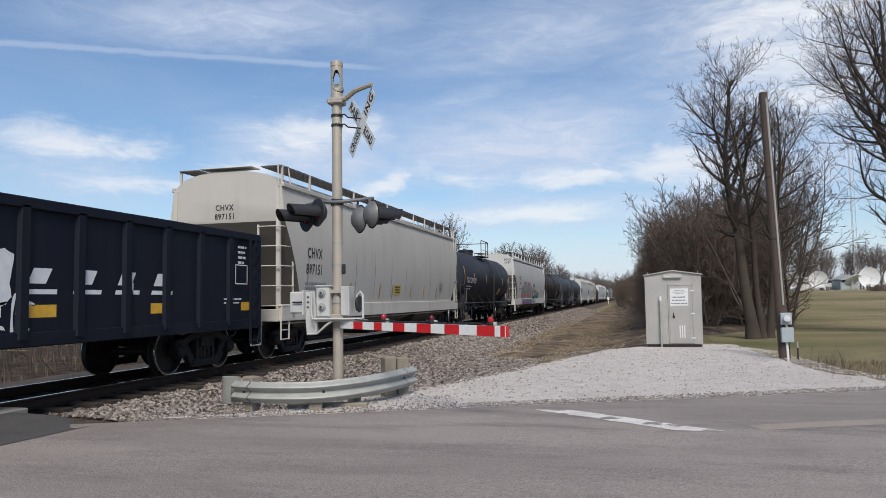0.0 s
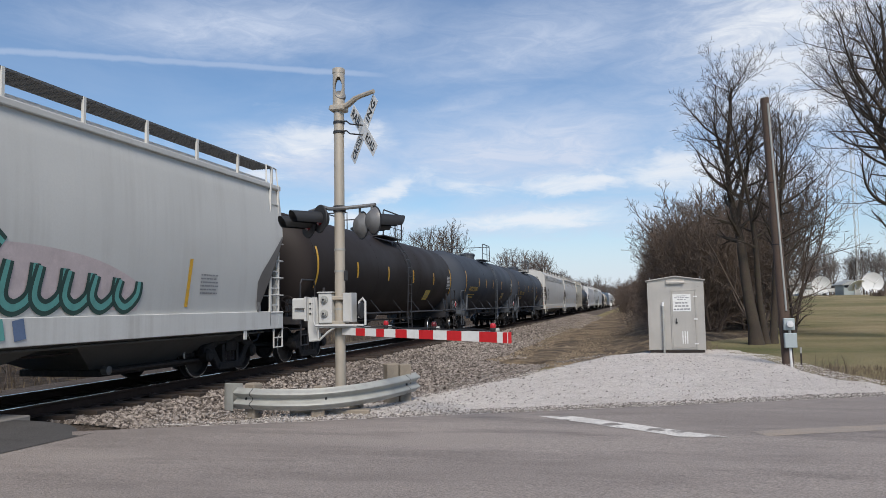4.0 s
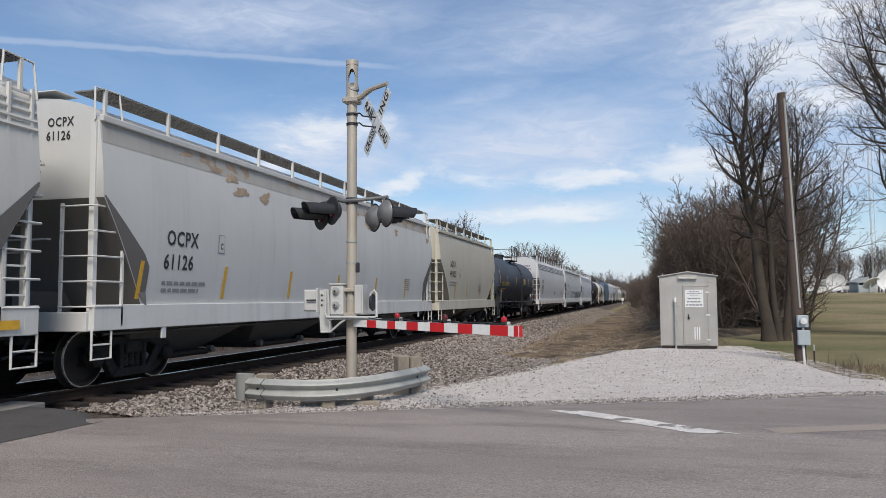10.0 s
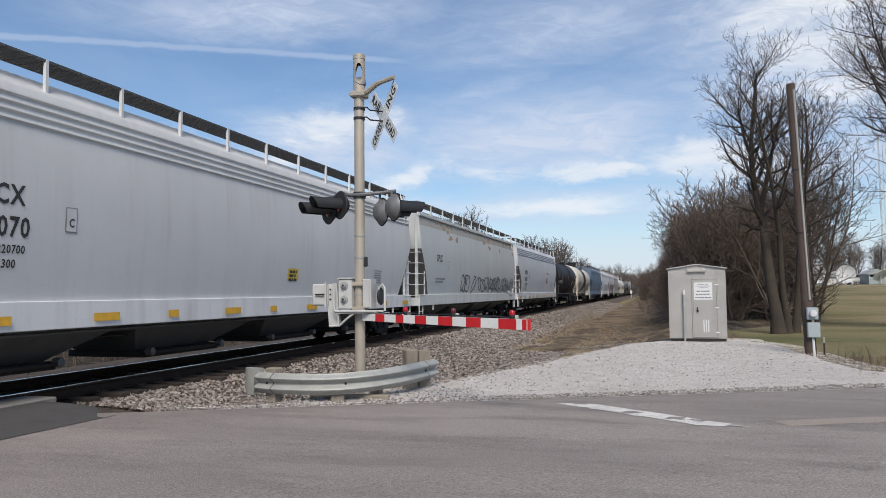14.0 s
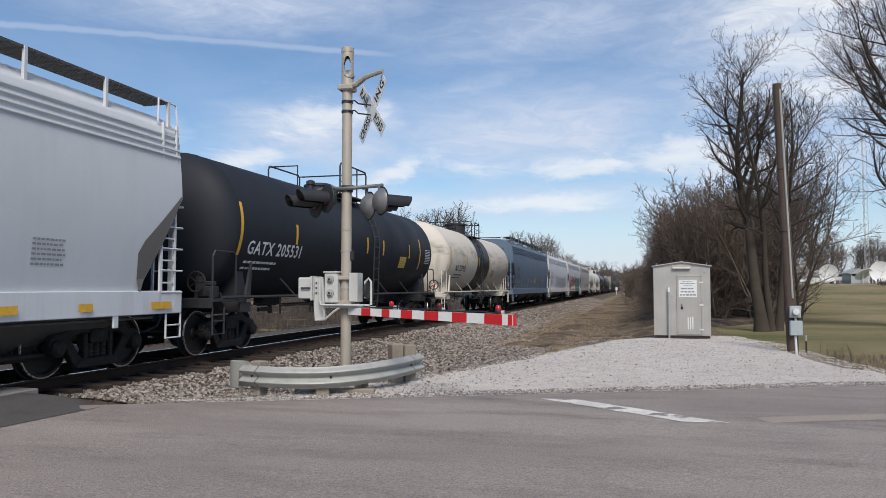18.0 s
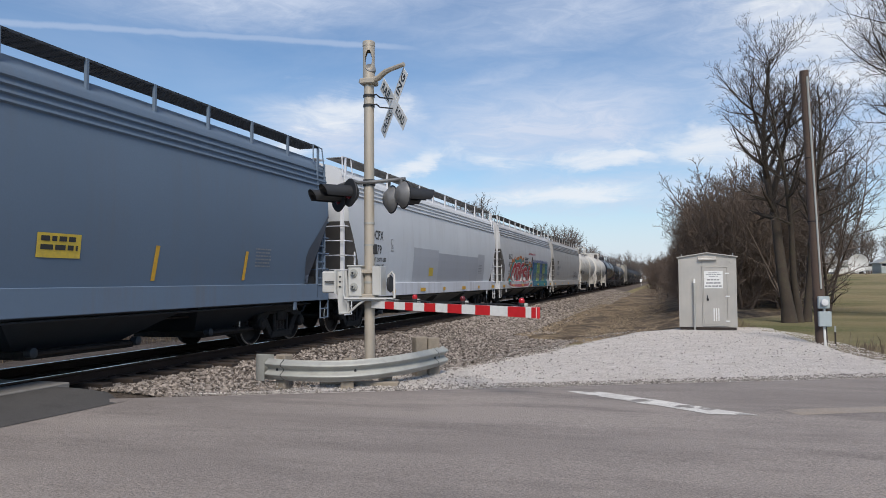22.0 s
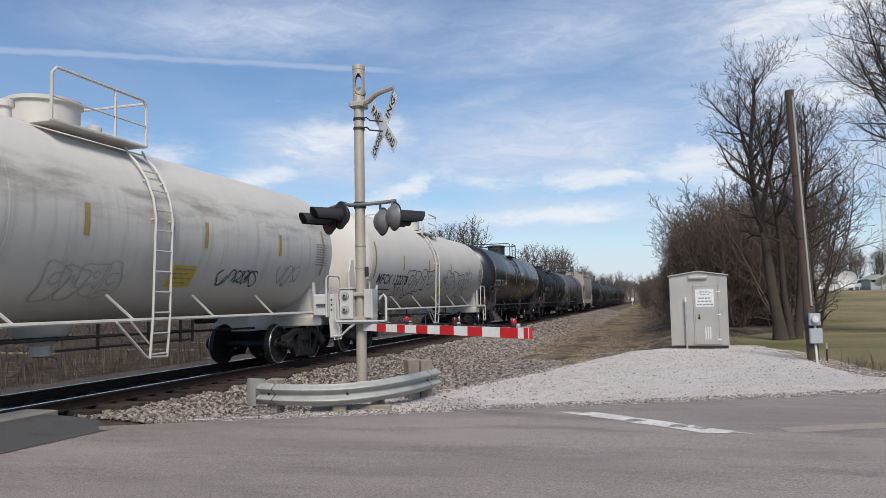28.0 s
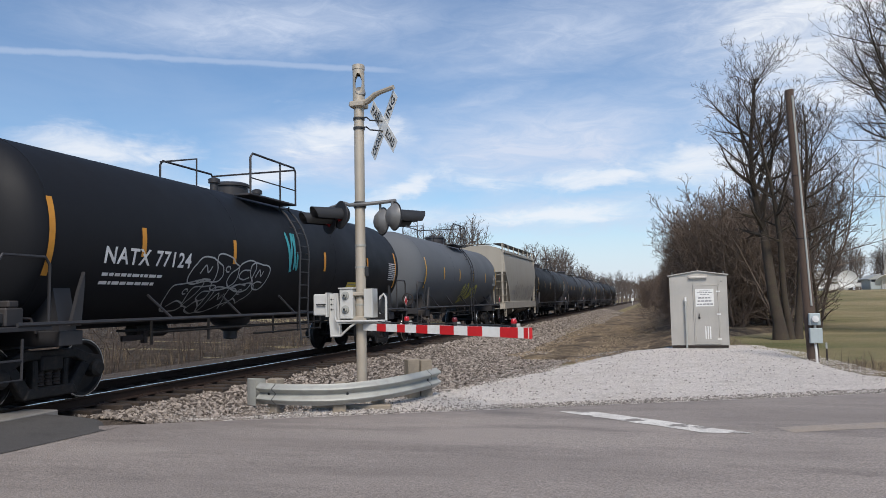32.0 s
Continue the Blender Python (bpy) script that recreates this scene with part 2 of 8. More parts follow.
CONCRETE = material("grey_concrete", (0.23, 0.214, 0.195), 0.9, 0, 0.12, 3, 60, 0.3, dirt=(0.14, 0.12, 0.10), dirt_amount=0.5)
WOOD = material("weathered_post_wood", (0.27, 0.23, 0.18), 0.9, 0, 0.25, 5, 50, 0.5)
POLEWOOD = material("brown_pole_wood", (0.088, 0.060, 0.046), 0.9, 0, 0.25, 3, 60, 0.5, streak=5, dirt=(0.05, 0.035, 0.028), dirt_amount=0.7)
BARK = material("grey_brown_bark", (0.052, 0.039, 0.029), 0.95, 0, 0.3, 2, 25, 0.6, dirt=(0.07, 0.07, 0.035), dirt_amount=0.3)
TWIG = material("bare_twigs", (0.075, 0.058, 0.048), 0.95, 0, 0.3, 0.6, 20, 0)
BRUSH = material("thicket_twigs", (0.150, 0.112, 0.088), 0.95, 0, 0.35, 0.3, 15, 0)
# greyer and paler than TWIG: distance haze put into the colour
FARTWIG = material("haze_pale_far_twigs", (0.125, 0.102, 0.088), 0.95, 0, 0.3, 0.4, 20, 0)
SCRUB = material("scrub_stems", (0.085, 0.064, 0.052), 0.95, 0, 0.4, 0.5, 15, 0)
DEADGRASS = material("dead_weeds", (0.075, 0.056, 0.040), 0.95, 0, 0.35, 0.8, 20, 0, each=0.5)
STRAW = material("straw_grass", (0.17, 0.132, 0.088), 0.95, 0, 0.35, 0.8, 20, 0)
SHEDMAT = material("bare_aluminium_sheet", (0.47, 0.445, 0.405), 0.45, 0.35, 0.10, 1.5, 60, 0.04, streak=3, dirt=(0.30, 0.275, 0.24), dirt_amount=0.55)
METERBOX = material("grey_meter_box", (0.36, 0.41, 0.42), 0.5, 0.1, 0.08, 6, 60, 0.05)
PVC = material("white_conduit", (0.70, 0.70, 0.68), 0.5, 0, 0.06, 6, 60, 0.02)
GLASS = material("clear_lens", (0.6, 0.6, 0.6), 0.1, 0, 0.05, 6, 60, 0)
REDGLOW = glow("lit_red_lens", (0.30, 0.010, 0.016), 0.28)
REDLENS = material("dark_red_lens", (0.16, 0.006, 0.010), 0.2, 0, 0.1, 6, 60, 0, coat=0.6)
DARKLENS = material("red_lamp_body", (0.11, 0.008, 0.011), 0.3, 0, 0.1, 6, 60, 0)
WALLWHITE = material("white_siding", (0.62, 0.62, 0.60), 0.8, 0, 0.06, 2, 30, 0.1)
ROOFMAT = material("grey_shingles", (0.16, 0.15, 0.15), 0.9, 0, 0.2, 3, 30, 0.3)
DISH = material("white_dish_paint", (0.78, 0.78, 0.77), 0.5, 0, 0.04, 2, 30, 0.03)


def earth(name, colors, scales, bump=0.6, rough=0.95, fine=60.0, dist=0.03, turn=0.0, stretch=1.0, worn=(0.48, 0.70)):
    """Ground: three colours blended by noise at two sizes, and grain."""
    m = bpy.data.materials.new(name)
    m.use_nodes = True
    n, l = m.node_tree.nodes, m.node_tree.links
    b = n["Principled BSDF"]
    b.inputs["Roughness"].default_value = rough
    b.inputs["Specular IOR Level"].default_value = 0.2
    co = n.new("ShaderNodeTexCoord").outputs["Object"]
    lie = n.new("ShaderNodeMapping")
    lie.inputs["Rotation"].default_value, lie.inputs["Scale"].default_value = (0, 0, -radians(turn)), (1 / stretch, 1, 1)
    l.new(co, lie.inputs[0])
    wide = lie.outputs[0]

    def nz(s, d, lo, hi, dst=0.0):
        t = n.new("ShaderNodeTexNoise")
        t.inputs["Scale"].default_value, t.inputs["Detail"].default_value, t.inputs["Distortion"].default_value = s, d, dst
        t.inputs["Roughness"].default_value = 0.65
        l.new(wide if s < 10 else co, t.inputs["Vector"])
        r = n.new("ShaderNodeMapRange")
        r.inputs[1].default_value, r.inputs[2].default_value = lo, hi
        l.new(t.outputs["Fac"], r.inputs[0])
        return r.outputs[0]

    def mx(f, a, c):
        x = n.new("ShaderNodeMix")
        x.data_type = "RGBA"
        l.new(f, x.inputs[0])
        for i, q in ((6, a), (7, c)):
            if hasattr(q, "is_output"):
                l.new(q, x.inputs[i])
            else:
                x.inputs[i].default_value = tuple(q) + (1,)
        return x.outputs[2]

    c = mx(nz(scales[0], 5, 0.40, 0.62, 0.6), colors[0], colors[1])
    c = mx(nz(scales[1], 6, *worn), c, colors[2])
    g = nz(fine, 4, 0.25, 0.75)
    dk = n.new("ShaderNodeMix")
    dk.data_type, dk.blend_type = "RGBA", "MULTIPLY"
    dk.inputs[0].default_value = 0.62
    l.new(c, dk.inputs[6])
    rr = n.new("ShaderNodeCombineColor")
    for i in range(3):
        l.new(g, rr.inputs[i])
    l.new(rr.outputs[0], dk.inputs[7])
    c2 = n.new("ShaderNodeMix")
    c2.data_type, c2.blend_type = "RGBA", "MULTIPLY"
    c2.inputs[0].default_value = 1.0
    c2.inputs[7].default_value = (1.35, 1.35, 1.35, 1)
    l.new(dk.outputs[2], c2.inputs[6])
    l.new(c2.outputs[2], b.inputs["Base Color"])
    bp = n.new("ShaderNodeBump")
    bp.inputs["Strength"].default_value, bp.inputs["Distance"].default_value = bump, dist
    l.new(g, bp.inputs["Height"])
    l.new(bp.outputs[0], b.inputs["Normal"])
    return m


GRASS = earth("winter_lawn", ((0.125, 0.127, 0.052), (0.36, 0.285, 0.168), (0.25, 0.20, 0.108)), (0.075, 0.22), 0.8, fine=22, turn=8, stretch=1.7, worn=(0.42, 0.66))
ASPHALT = earth("worn_asphalt", ((0.290, 0.253, 0.230), (0.362, 0.316, 0.284), (0.232, 0.204, 0.188)), (0.40, 1.5), 0.65, 0.85, fine=52, dist=0.02, turn=24.4, stretch=3.5)
PATCH = earth("newer_asphalt", ((0.082, 0.078, 0.076), (0.096, 0.091, 0.088), (0.070, 0.066, 0.064)), (0.6, 2.0), 0.3, 0.85, fine=80, dist=0.01)
PAD = earth("pale_crushed_stone", ((0.65, 0.60, 0.56), (0.72, 0.67, 0.63), (0.53, 0.485, 0.445)), (0.5, 2.2), 0.8, fine=48)
BALLAST = earth("brownish_ballast", ((0.130, 0.106, 0.090), (0.17, 0.142, 0.122), (0.085, 0.068, 0.058)), (0.6, 3.0), 1.0, fine=26, dist=0.06)
DIRT = earth("dry_earth_and_dead_grass", ((0.180, 0.136, 0.094), (0.098, 0.075, 0.057), (0.33, 0.25, 0.16)), (0.22, 0.8), 1.0, fine=10, dist=0.10, worn=(0.44, 0.62))
LITTER = earth("leaf_litter", ((0.085, 0.066, 0.048), (0.045, 0.035, 0.027), (0.20, 0.155, 0.105)), (0.4, 1.5), 1.0, fine=14, dist=0.08)
LINEWHITE = earth("worn_road_paint", ((0.72, 0.69, 0.64), (0.58, 0.55, 0.51), (0.25, 0.228, 0.21)), (2.0, 2.3), 0.2, 0.8, fine=60, dist=0.01, worn=(0.54, 0.60))
LINEYELLOW = earth("faded_yellow_paint", ((0.345, 0.287, 0.232), (0.325, 0.283, 0.245), (0.290, 0.262, 0.242)), (0.9, 1.4), 0.2, 0.85, fine=60, dist=0.01)


def pebbles(name, a, c):
    """Loose stones: each island its own shade between two."""
    m = bpy.data.materials.new(name)
    m.use_nodes = True
    n, l = m.node_tree.nodes, m.node_tree.links
    b = n["Principled BSDF"]
    b.inputs["Roughness"].default_value = 0.95
    b.inputs["Specular IOR Level"].default_value = 0.2
    r = n.new("ShaderNodeNewGeometry").outputs["Random Per Island"]
    x = n.new("ShaderNodeMix")
    x.data_type = "RGBA"
    l.new(r, x.inputs[0])
    x.inputs[6].default_value, x.inputs[7].default_value = tuple(a) + (1,), tuple(c) + (1,)
    l.new(x.outputs[2], b.inputs["Base Color"])
    return m


BALLASTSTONE = pebbles("ballast_stones", (0.050, 0.040, 0.034), (0.40, 0.348, 0.305))
CLODS = pebbles("earth_clods", (0.10, 0.078, 0.060), (0.33, 0.26, 0.18))
DARKSTONE = pebbles("grey_road_edge_stones", (0.10, 0.088, 0.078), (0.40, 0.365, 0.335))
PADSTONE = pebbles("pale_stones", (0.46, 0.425, 0.39), (0.70, 0.655, 0.615))

# ---- mesh building ----


class Shape:
    """Collects vertices and faces."""

    def __init__(self):
        self.v, self.f = [], []

    def quad(self, a, b, c, d):
        i = len(self.v)
        self.v += [a, b, c, d]
        self.f.append((i, i + 1, i + 2, i + 3))
        return self

    def box(self, x0, x1, y0, y1, z0, z1):
        i = len(self.v)
        self.v += [(x, y, z) for z in (z0, z1) for y in (y0, y1) for x in (x0, x1)]
        self.f += [tuple(i + k for k in q) for q in ((0, 2, 3, 1), (4, 5, 7, 6), (0, 1, 5, 4), (2, 6, 7, 3), (0, 4, 6, 2), (1, 3, 7, 5))]
        return self

    def prism(self, pts, axis, a, b):
        """A polygon of (u, v) drawn out along an axis from a to b. For x: (y, z); for y: (x, z); for z: (x, y)."""
        i, n = len(self.v), len(pts)
        for t in (a, b):
            for u, w in pts:
                self.v.append((t, u, w) if axis == "x" else (u, t, w) if axis == "y" else (u, w, t))
        self.f += [tuple(i + k for k in range(n)), tuple(i + n + k for k in reversed(range(n)))]
        self.f += [(i + k, i + n + k, i + n + (k + 1) % n, i + (k + 1) % n) for k in range(n)]
        return self

    def rings(self, rings, closed=True, caps=True):
        """Skin over rings of equally many points."""
        i, n = len(self.v), len(rings[0])
        for r in rings:
            self.v += [tuple(p) for p in r]
        for k in range(len(rings) - 1):
            for j in range(n if closed else n - 1):
                q = (j + 1) % n
                self.f.append((i + k * n + j, i + k * n + q, i + (k + 1) * n + q, i + (k + 1) * n + j))
        if caps and closed:
            self.f.append(tuple(i + j for j in reversed(range(n))))
            self.f.append(tuple(i + (len(rings) - 1) * n + j for j in range(n)))
        return self

    def tube(self, pts, r, n=8, caps=True):
        """A round bar along points; r one radius or one a point."""
        pts = [Vector(p) for p in pts]
        rr = r if isinstance(r, (list, tuple)) else [r] * len(pts)
        rings, side = [], None
        for k, p in enumerate(pts):
            d = (pts[min(k + 1, len(pts) - 1)] - pts[max(k - 1, 0)]).normalized()
            if side is None:
                side = d.orthogonal().normalized()
            side = (side - d * side.dot(d)).normalized()
            up = d.cross(side)
            rings.append([p + (side * math.cos(2 * math.pi * j / n) + up * math.sin(2 * math.pi * j / n)) * rr[k] for j in range(n)])
        return self.rings(rings, True, caps)

    def lathe(self, profile, axis="z", at=(0, 0, 0), n=20):
        """A profile of (radius, height) turned round an axis."""
        rings = []
        for r, h in profile:
            ring = []
            for j in range(n):
                a = 2 * math.pi * j / n
                u, w = r * math.cos(a), r * math.sin(a)
                p = (u, w, h) if axis == "z" else (h, u, w) if axis == "x" else (w, h, u)
                ring.append((p[0] + at[0], p[1] + at[1], p[2] + at[2]))
            rings.append(ring)
        return self.rings(rings)

    def moved(self, m):
        self.v = [tuple(m @ Vector(p)) for p in self.v]
        return self

    def mesh(self, name, mat=None, smooth=False, bevel=0.0, angle=38):
        me = bpy.data.meshes.new(name)
        me.from_pydata([tuple(p) for p in self.v], [], self.f)
        if bevel:
            bm = bmesh.new()
            bm.from_mesh(me)
            edges = [e for e in bm.edges if len(e.link_faces) == 2 and e.calc_face_angle(0) > 0.6]
            bmesh.ops.bevel(bm, geom=edges, offset=bevel, segments=1, affect="EDGES", clamp_overlap=True)
            bm.to_mesh(me)
            bm.free()
        if smooth:
            me.polygons.foreach_set("use_smooth", [True] * len(me.polygons))
            me.set_sharp_from_angle(angle=radians(angle))
        if mat:
            me.materials.append(mat)
        me.update()
        return me


def part(name, shape, mat, parent, label="", smooth=False, bevel=0.0, m=None):
    """One mesh object under a thing or a part. shape may be a Shape or a ready mesh."""
    me = shape if isinstance(shape, bpy.types.Mesh) else shape.mesh(name, mat, smooth, bevel)
    ob = new(name, me)
    ob.parent = parent
    if m is not None:
        ob.matrix_basis = m
    if label:
        ob["label"] = label
    return ob


def thing(name, m, label, category, group="", kind=""):
    ob = new(name)
    ob.empty_display_size = 0.2
    ob.matrix_basis = m
    return tagged(ob, label, category, group, kind)


def alone(name, shape, mat, label="", category="", group="", kind="", smooth=False, bevel=0.0, m=None):
    ob = new(name, shape if isinstance(shape, bpy.types.Mesh) else shape.mesh(name, mat, smooth, bevel))
    if m is not None:
        ob.matrix_basis = m
    return tagged(ob, label, category, group, kind)


TEXTS = {}


def set_texts(words):
    """Flat meshes for lettering, one a string, 1 m high capitals, from the built-in font; baseline at y 0, starting at x 0."""
    made = []
    for w in words:
        c = bpy.data.curves.new("lettering", "FONT")
        c.body, c.size, c.resolution_u = w, 1.0, 2
        c.space_character, c.offset = 1.12, 0.021
        made.append((w, new("lettering", c), c))
    dg = bpy.context.evaluated_depsgraph_get()
    for w, ob, c in made:
        me = bpy.data.meshes.new_from_object(ob.evaluated_get(dg))
        co = np.empty(len(me.vertices) * 3, np.float32)
        me.vertices.foreach_get("co", co)
        TEXTS[w] = (co.reshape(-1, 3) / 0.70, [tuple(p.vertices) for p in me.polygons])
        bpy.data.objects.remove(ob)
        bpy.data.curves.remove(c)
        bpy.data.meshes.remove(me)


def lettering(w, place, height, squeeze=0.85):
    """The letters as a Shape; place(u, v) gives the 3D point of u metres along and v up."""
    s = Shape()
    co, faces = TEXTS[w]
    s.v = [place(float(x) * height * squeeze, float(y) * height) for x, y, _ in co]
    s.f = list(faces)
    return s


set_texts(["RAIL", "ROAD", "CROSS", "ING", "CHVX", "897151", "TILX 259120", "EQUX", "18197", "NATX 250051", "NATX 250121", "CBFX", "491124",
           "OCPX", "61126", "AOKX", "491855", "UTLX 641104", "CPCX", "815070", "GPLX", "BNGX", "60260", "GATX 205531", "RX 259953", "71363", "71079",
           "60127", "SBFT", "458769", "MFCX 132184", "MFCX 132278", "CTCX 731784", "NATX 77124", "DO NOT HAMMER ON CAR", "LD LMT 220700 LBS",
           "LT WT 65300 LBS", "LD LMT 220700", "LT WT 65300", "LD LMT 220100", "LT WT 65900", "CU FT 5800", "NEW 5-94", "CENTER FLOW", "C"])


# ---- the lie of the land ----
def smooth01(a, b, v):
    t = min(1, max(0, (v - a) / (b - a)))
    return t * t * (3 - 2 * t)


def land(x, y):
    z = -0.20
    z += 2.35 * smooth01(38, 125, y) * smooth01(2, 14, x) * (1 - smooth01(200, 420, y))
    z -= 0.28 * smooth01(-9.5, -7.5, x) * (1 - smooth01(-3.2, -1.8, x)) * (1 - smooth01(20, 30, y))
    z -= 0.55 * smooth01(20, 30, y) * smooth01(-7.5, -4.5, x) * (1 - smooth01(-1.5, 1.8, x))
    z -= 0.45 * smooth01(-11, -15, x)
    z += 1.0 * smooth01(-22, -60, x)
    if -20 < x < 40 and 9 < y < 140:
        z += 0.05 * noise.noise((x * 0.35, y * 0.35, 0)) + 0.02 * noise.noise((x * 1.3, y * 1.3, 3))
    return z


def steps(lo, hi, near, fine, grow):
    out, d, p = [near], fine, near
    while p < hi:
        p, d = p + d, d * grow
        out.append(min(p, hi))
    d, p = fine, near
    while p > lo:
        p, d = p - d, d * grow
        out.append(max(p, lo))
    return sorted(set(out))


def sheet(xs, ys, height):
    s = Shape()
    s.v = [(x, y, height(x, y)) for y in ys for x in xs]
    n = len(xs)
    s.f = [(j * n + i, j * n + i + 1, (j + 1) * n + i + 1, (j + 1) * n + i) for j in range(len(ys) - 1) for i in range(n - 1)]
    return s


alone("ground", sheet(steps(-2500, 2500, 2, 0.8, 1.07), steps(-400, 3000, 25, 0.9, 1.06), land), GRASS,
      "winter lawn, green and straw-brown, rising gently to the back", "lawn", kind="structure", smooth=True)

TRACK_X, RAIL_Z = -9.6, 0.18
EDGE_A, EDGE_W = Vector((-6.92, 8.63)), Vector((0.911, 0.413))      # far edge of the road: a point, and its bearing
EDGE_N = Vector((0.413, -0.911))                                     # across the road, towards the camera


def on_road(a, b, z=0.0):
    p = EDGE_A + EDGE_W * a + EDGE_N * b
    return (p.x, p.y, z)


def edge_wave(a):
    return 0.10 * noise.noise((a * 0.5, 2.0, 0)) + 0.05 * noise.noise((a * 2.1, 7.0, 0))


def make_road():
    s = Shape()
    aa = [-2.2 + 0.4 * i for i in range(140)]
    bb = [0, 0.15, 0.5, 1.2, 2.0, 3.0, 4, 5.6, 6.0]
    n = len(bb)
    for a in aa:
        for j, b in enumerate(bb):
            q = b + (edge_wave(a) if j == 0 else -edge_wave(a + 90) if j == n - 1 else 0)
            fall = 0.035 * abs(b - 3) / 3
            s.v.append(on_road(a, q, 0.03 - fall - (0.025 if j in (0, n - 1) else 0)))
    s.f = [(i * n + j, i * n + j + 1, (i + 1) * n + j + 1, (i + 1) * n + j) for i in range(len(aa) - 1) for j in range(n - 1)]
    alone("road", s, ASPHALT, "worn grey asphalt country road with faint cracks", "road", kind="structure", smooth=True)
    # the approach that climbs to the rails, newer and darker
    s = Shape()
    nx, ny = 8, 44
    for j in range(ny + 1):
        for i in range(nx + 1):
            u, w = i / nx, j / ny
            x = -6.86 - 1.50 * u
            y0, y1 = -2.0, 8.22 + 0.62 * smooth01(0, 0.55, u) - 0.28 * u + 0.03 * noise.noise((u * 5, 3, 1))
            yy = y0 + (y1 - y0) * w
            across = (Vector((x, yy)) - EDGE_A).dot(EDGE_N)
            level = 0.03 - 0.035 * abs(min(max(across, 0), 6) - 3) / 3
            s.v.append((x, yy, level + 0.006 + (0.125 - level) * smooth01(0, 1, u) - (0.05 if w == 1 and u > 0.1 else 0)))
    s.f = [(j * (nx + 1) + i, (j + 1) * (nx + 1) + i, (j + 1) * (nx + 1) + i + 1, j * (nx + 1) + i + 1) for j in range(ny) for i in range(nx)]
    alone("crossing_approach", s, PATCH, "dark newer asphalt ramp up to the rails", "road", kind="structure", smooth=True)
    s = Shape().box(-14.5, -11.1, -2, 8.6, -0.2, 0.13)
    alone("crossing_far_approach", s, PATCH, "dark asphalt beyond the rails at the crossing", "road", kind="structure", bevel=0.02)
    crossing = thing("crossing_panels", pose(0, 0, 0), "grey concrete crossing panels between and beside the rails", "crossing panel", kind="structure")
    for x0, x1 in ((-8.76, -8.20), (-10.25, -8.95), (-11.08, -10.45)):
        for k in range(5):
            y1 = 8.62 - k * 2.44
            part("panel", Shape().box(x0, x1, y1 - 2.42, y1, -0.05, 0.150), CONCRETE, crossing, bevel=0.015)
    # paint: the worn stop bar and the middle line
    s = Shape()
    p0, p1 = Vector((-1.12, 10.46)), Vector((0.72, 8.96))
    w = Vector((0.52, 0.03)) * 0.5
    k = 10
    for i in range(k + 1):
        c = p0.lerp(p1, i / k)
        for q in (-1, 1):
            e = c + w * q + Vector((random.uniform(-.02, .02), random.uniform(-.02, .02)))
            s.v.append((e.x, e.y, 0.0))
    s.f = [(2 * i, 2 * i + 1, 2 * i + 3, 2 * i + 2) for i in range(k)]
    s.v = [(x, y, 0.0345 - 0.035 * abs((Vector((x, y)) - EDGE_A).dot(EDGE_N) - 3) / 3) for x, y, z in s.v]
    alone("stop_line", s, LINEWHITE, "worn white stop bar painted on the asphalt", "road marking", kind="structure")
    s = Shape()
    for i in range(40):
        for b in (2.66, 2.98):
            s.v.append(on_road(7.8 + i * 0.6, b + random.uniform(-.04, .04), 0.0325 - 0.035 * abs(b - 3) / 3))
    s.f = [(2 * i, 2 * i + 1, 2 * i + 3, 2 * i + 2) for i in range(39)]
    alone("centre_line", s, LINEYELLOW, "faded yellow centre line on the road", "road marking", kind="structure")


make_road()


def pad_z(x, y):
    """The pale gravel pad: level, heaped a little towards its far edge."""
    z = 0.02 - 0.13 * smooth01(12, 24, y) + 0.10 * math.exp(-((y - 22) / 3.0) ** 2) * smooth01(-4, 0, x)
    z -= 0.065 * (1 - smooth01(-0.05, 0.7, (EDGE_A - Vector((x, y))).dot(EDGE_N)))
    z += 0.025 * noise.noise((x * 0.9, y * 0.9, 5)) + 0.015 * noise.noise((x * 3, y * 3, 8))
    return z


def pad_limits(y):
    """Its left and right borders at a given depth."""
    left = float(np.interp(y, (9, 10.5, 13, 20, 26, 28), (-6.6, -5.2, -3.7, -2.1, 0.2, 0.6)))
    right = 4.15 + 0.35 * max(0, y - 14) * (1 if y < 16 else 0) if y < 16 else 4.3 - 0.12 * (y - 16)
    return left + 0.25 * noise.noise((y * 0.7, 1, 0)), right + 0.2 * noise.noise((y * 0.7, 4, 0))


def make_pad():
    s = Shape()
    ny, nx = 60, 46
    for j in range(ny + 1):
        y = 8.9 + (28.5 - 8.9) * j / ny
        a, b = pad_limits(y)
        for i in range(nx + 1):
            x = a + (b - a) * i / nx
            # the near border follows the road's far edge
            ye = EDGE_A.y + (x - EDGE_A.x) * EDGE_W.y / EDGE_W.x - 0.1
            yy = max(y, ye) if y < 16 else y
            e = min(i, nx - i) / 4
            sink = 0.20 * max(0, 1 - e) ** 2 + (0.22 * max(0, (j - ny + 5) / 5))
            s.v.append((x, yy, pad_z(x, yy) - sink))
    n = nx + 1
    s.f = [(j * n + i, j * n + i + 1, (j + 1) * n + i + 1, (j + 1) * n + i) for j in range(ny) for i in range(nx)]
    alone("gravel_pad", s, PAD, "pale crushed-stone pad beside the road", "gravel", kind="structure", smooth=True)


make_pad()


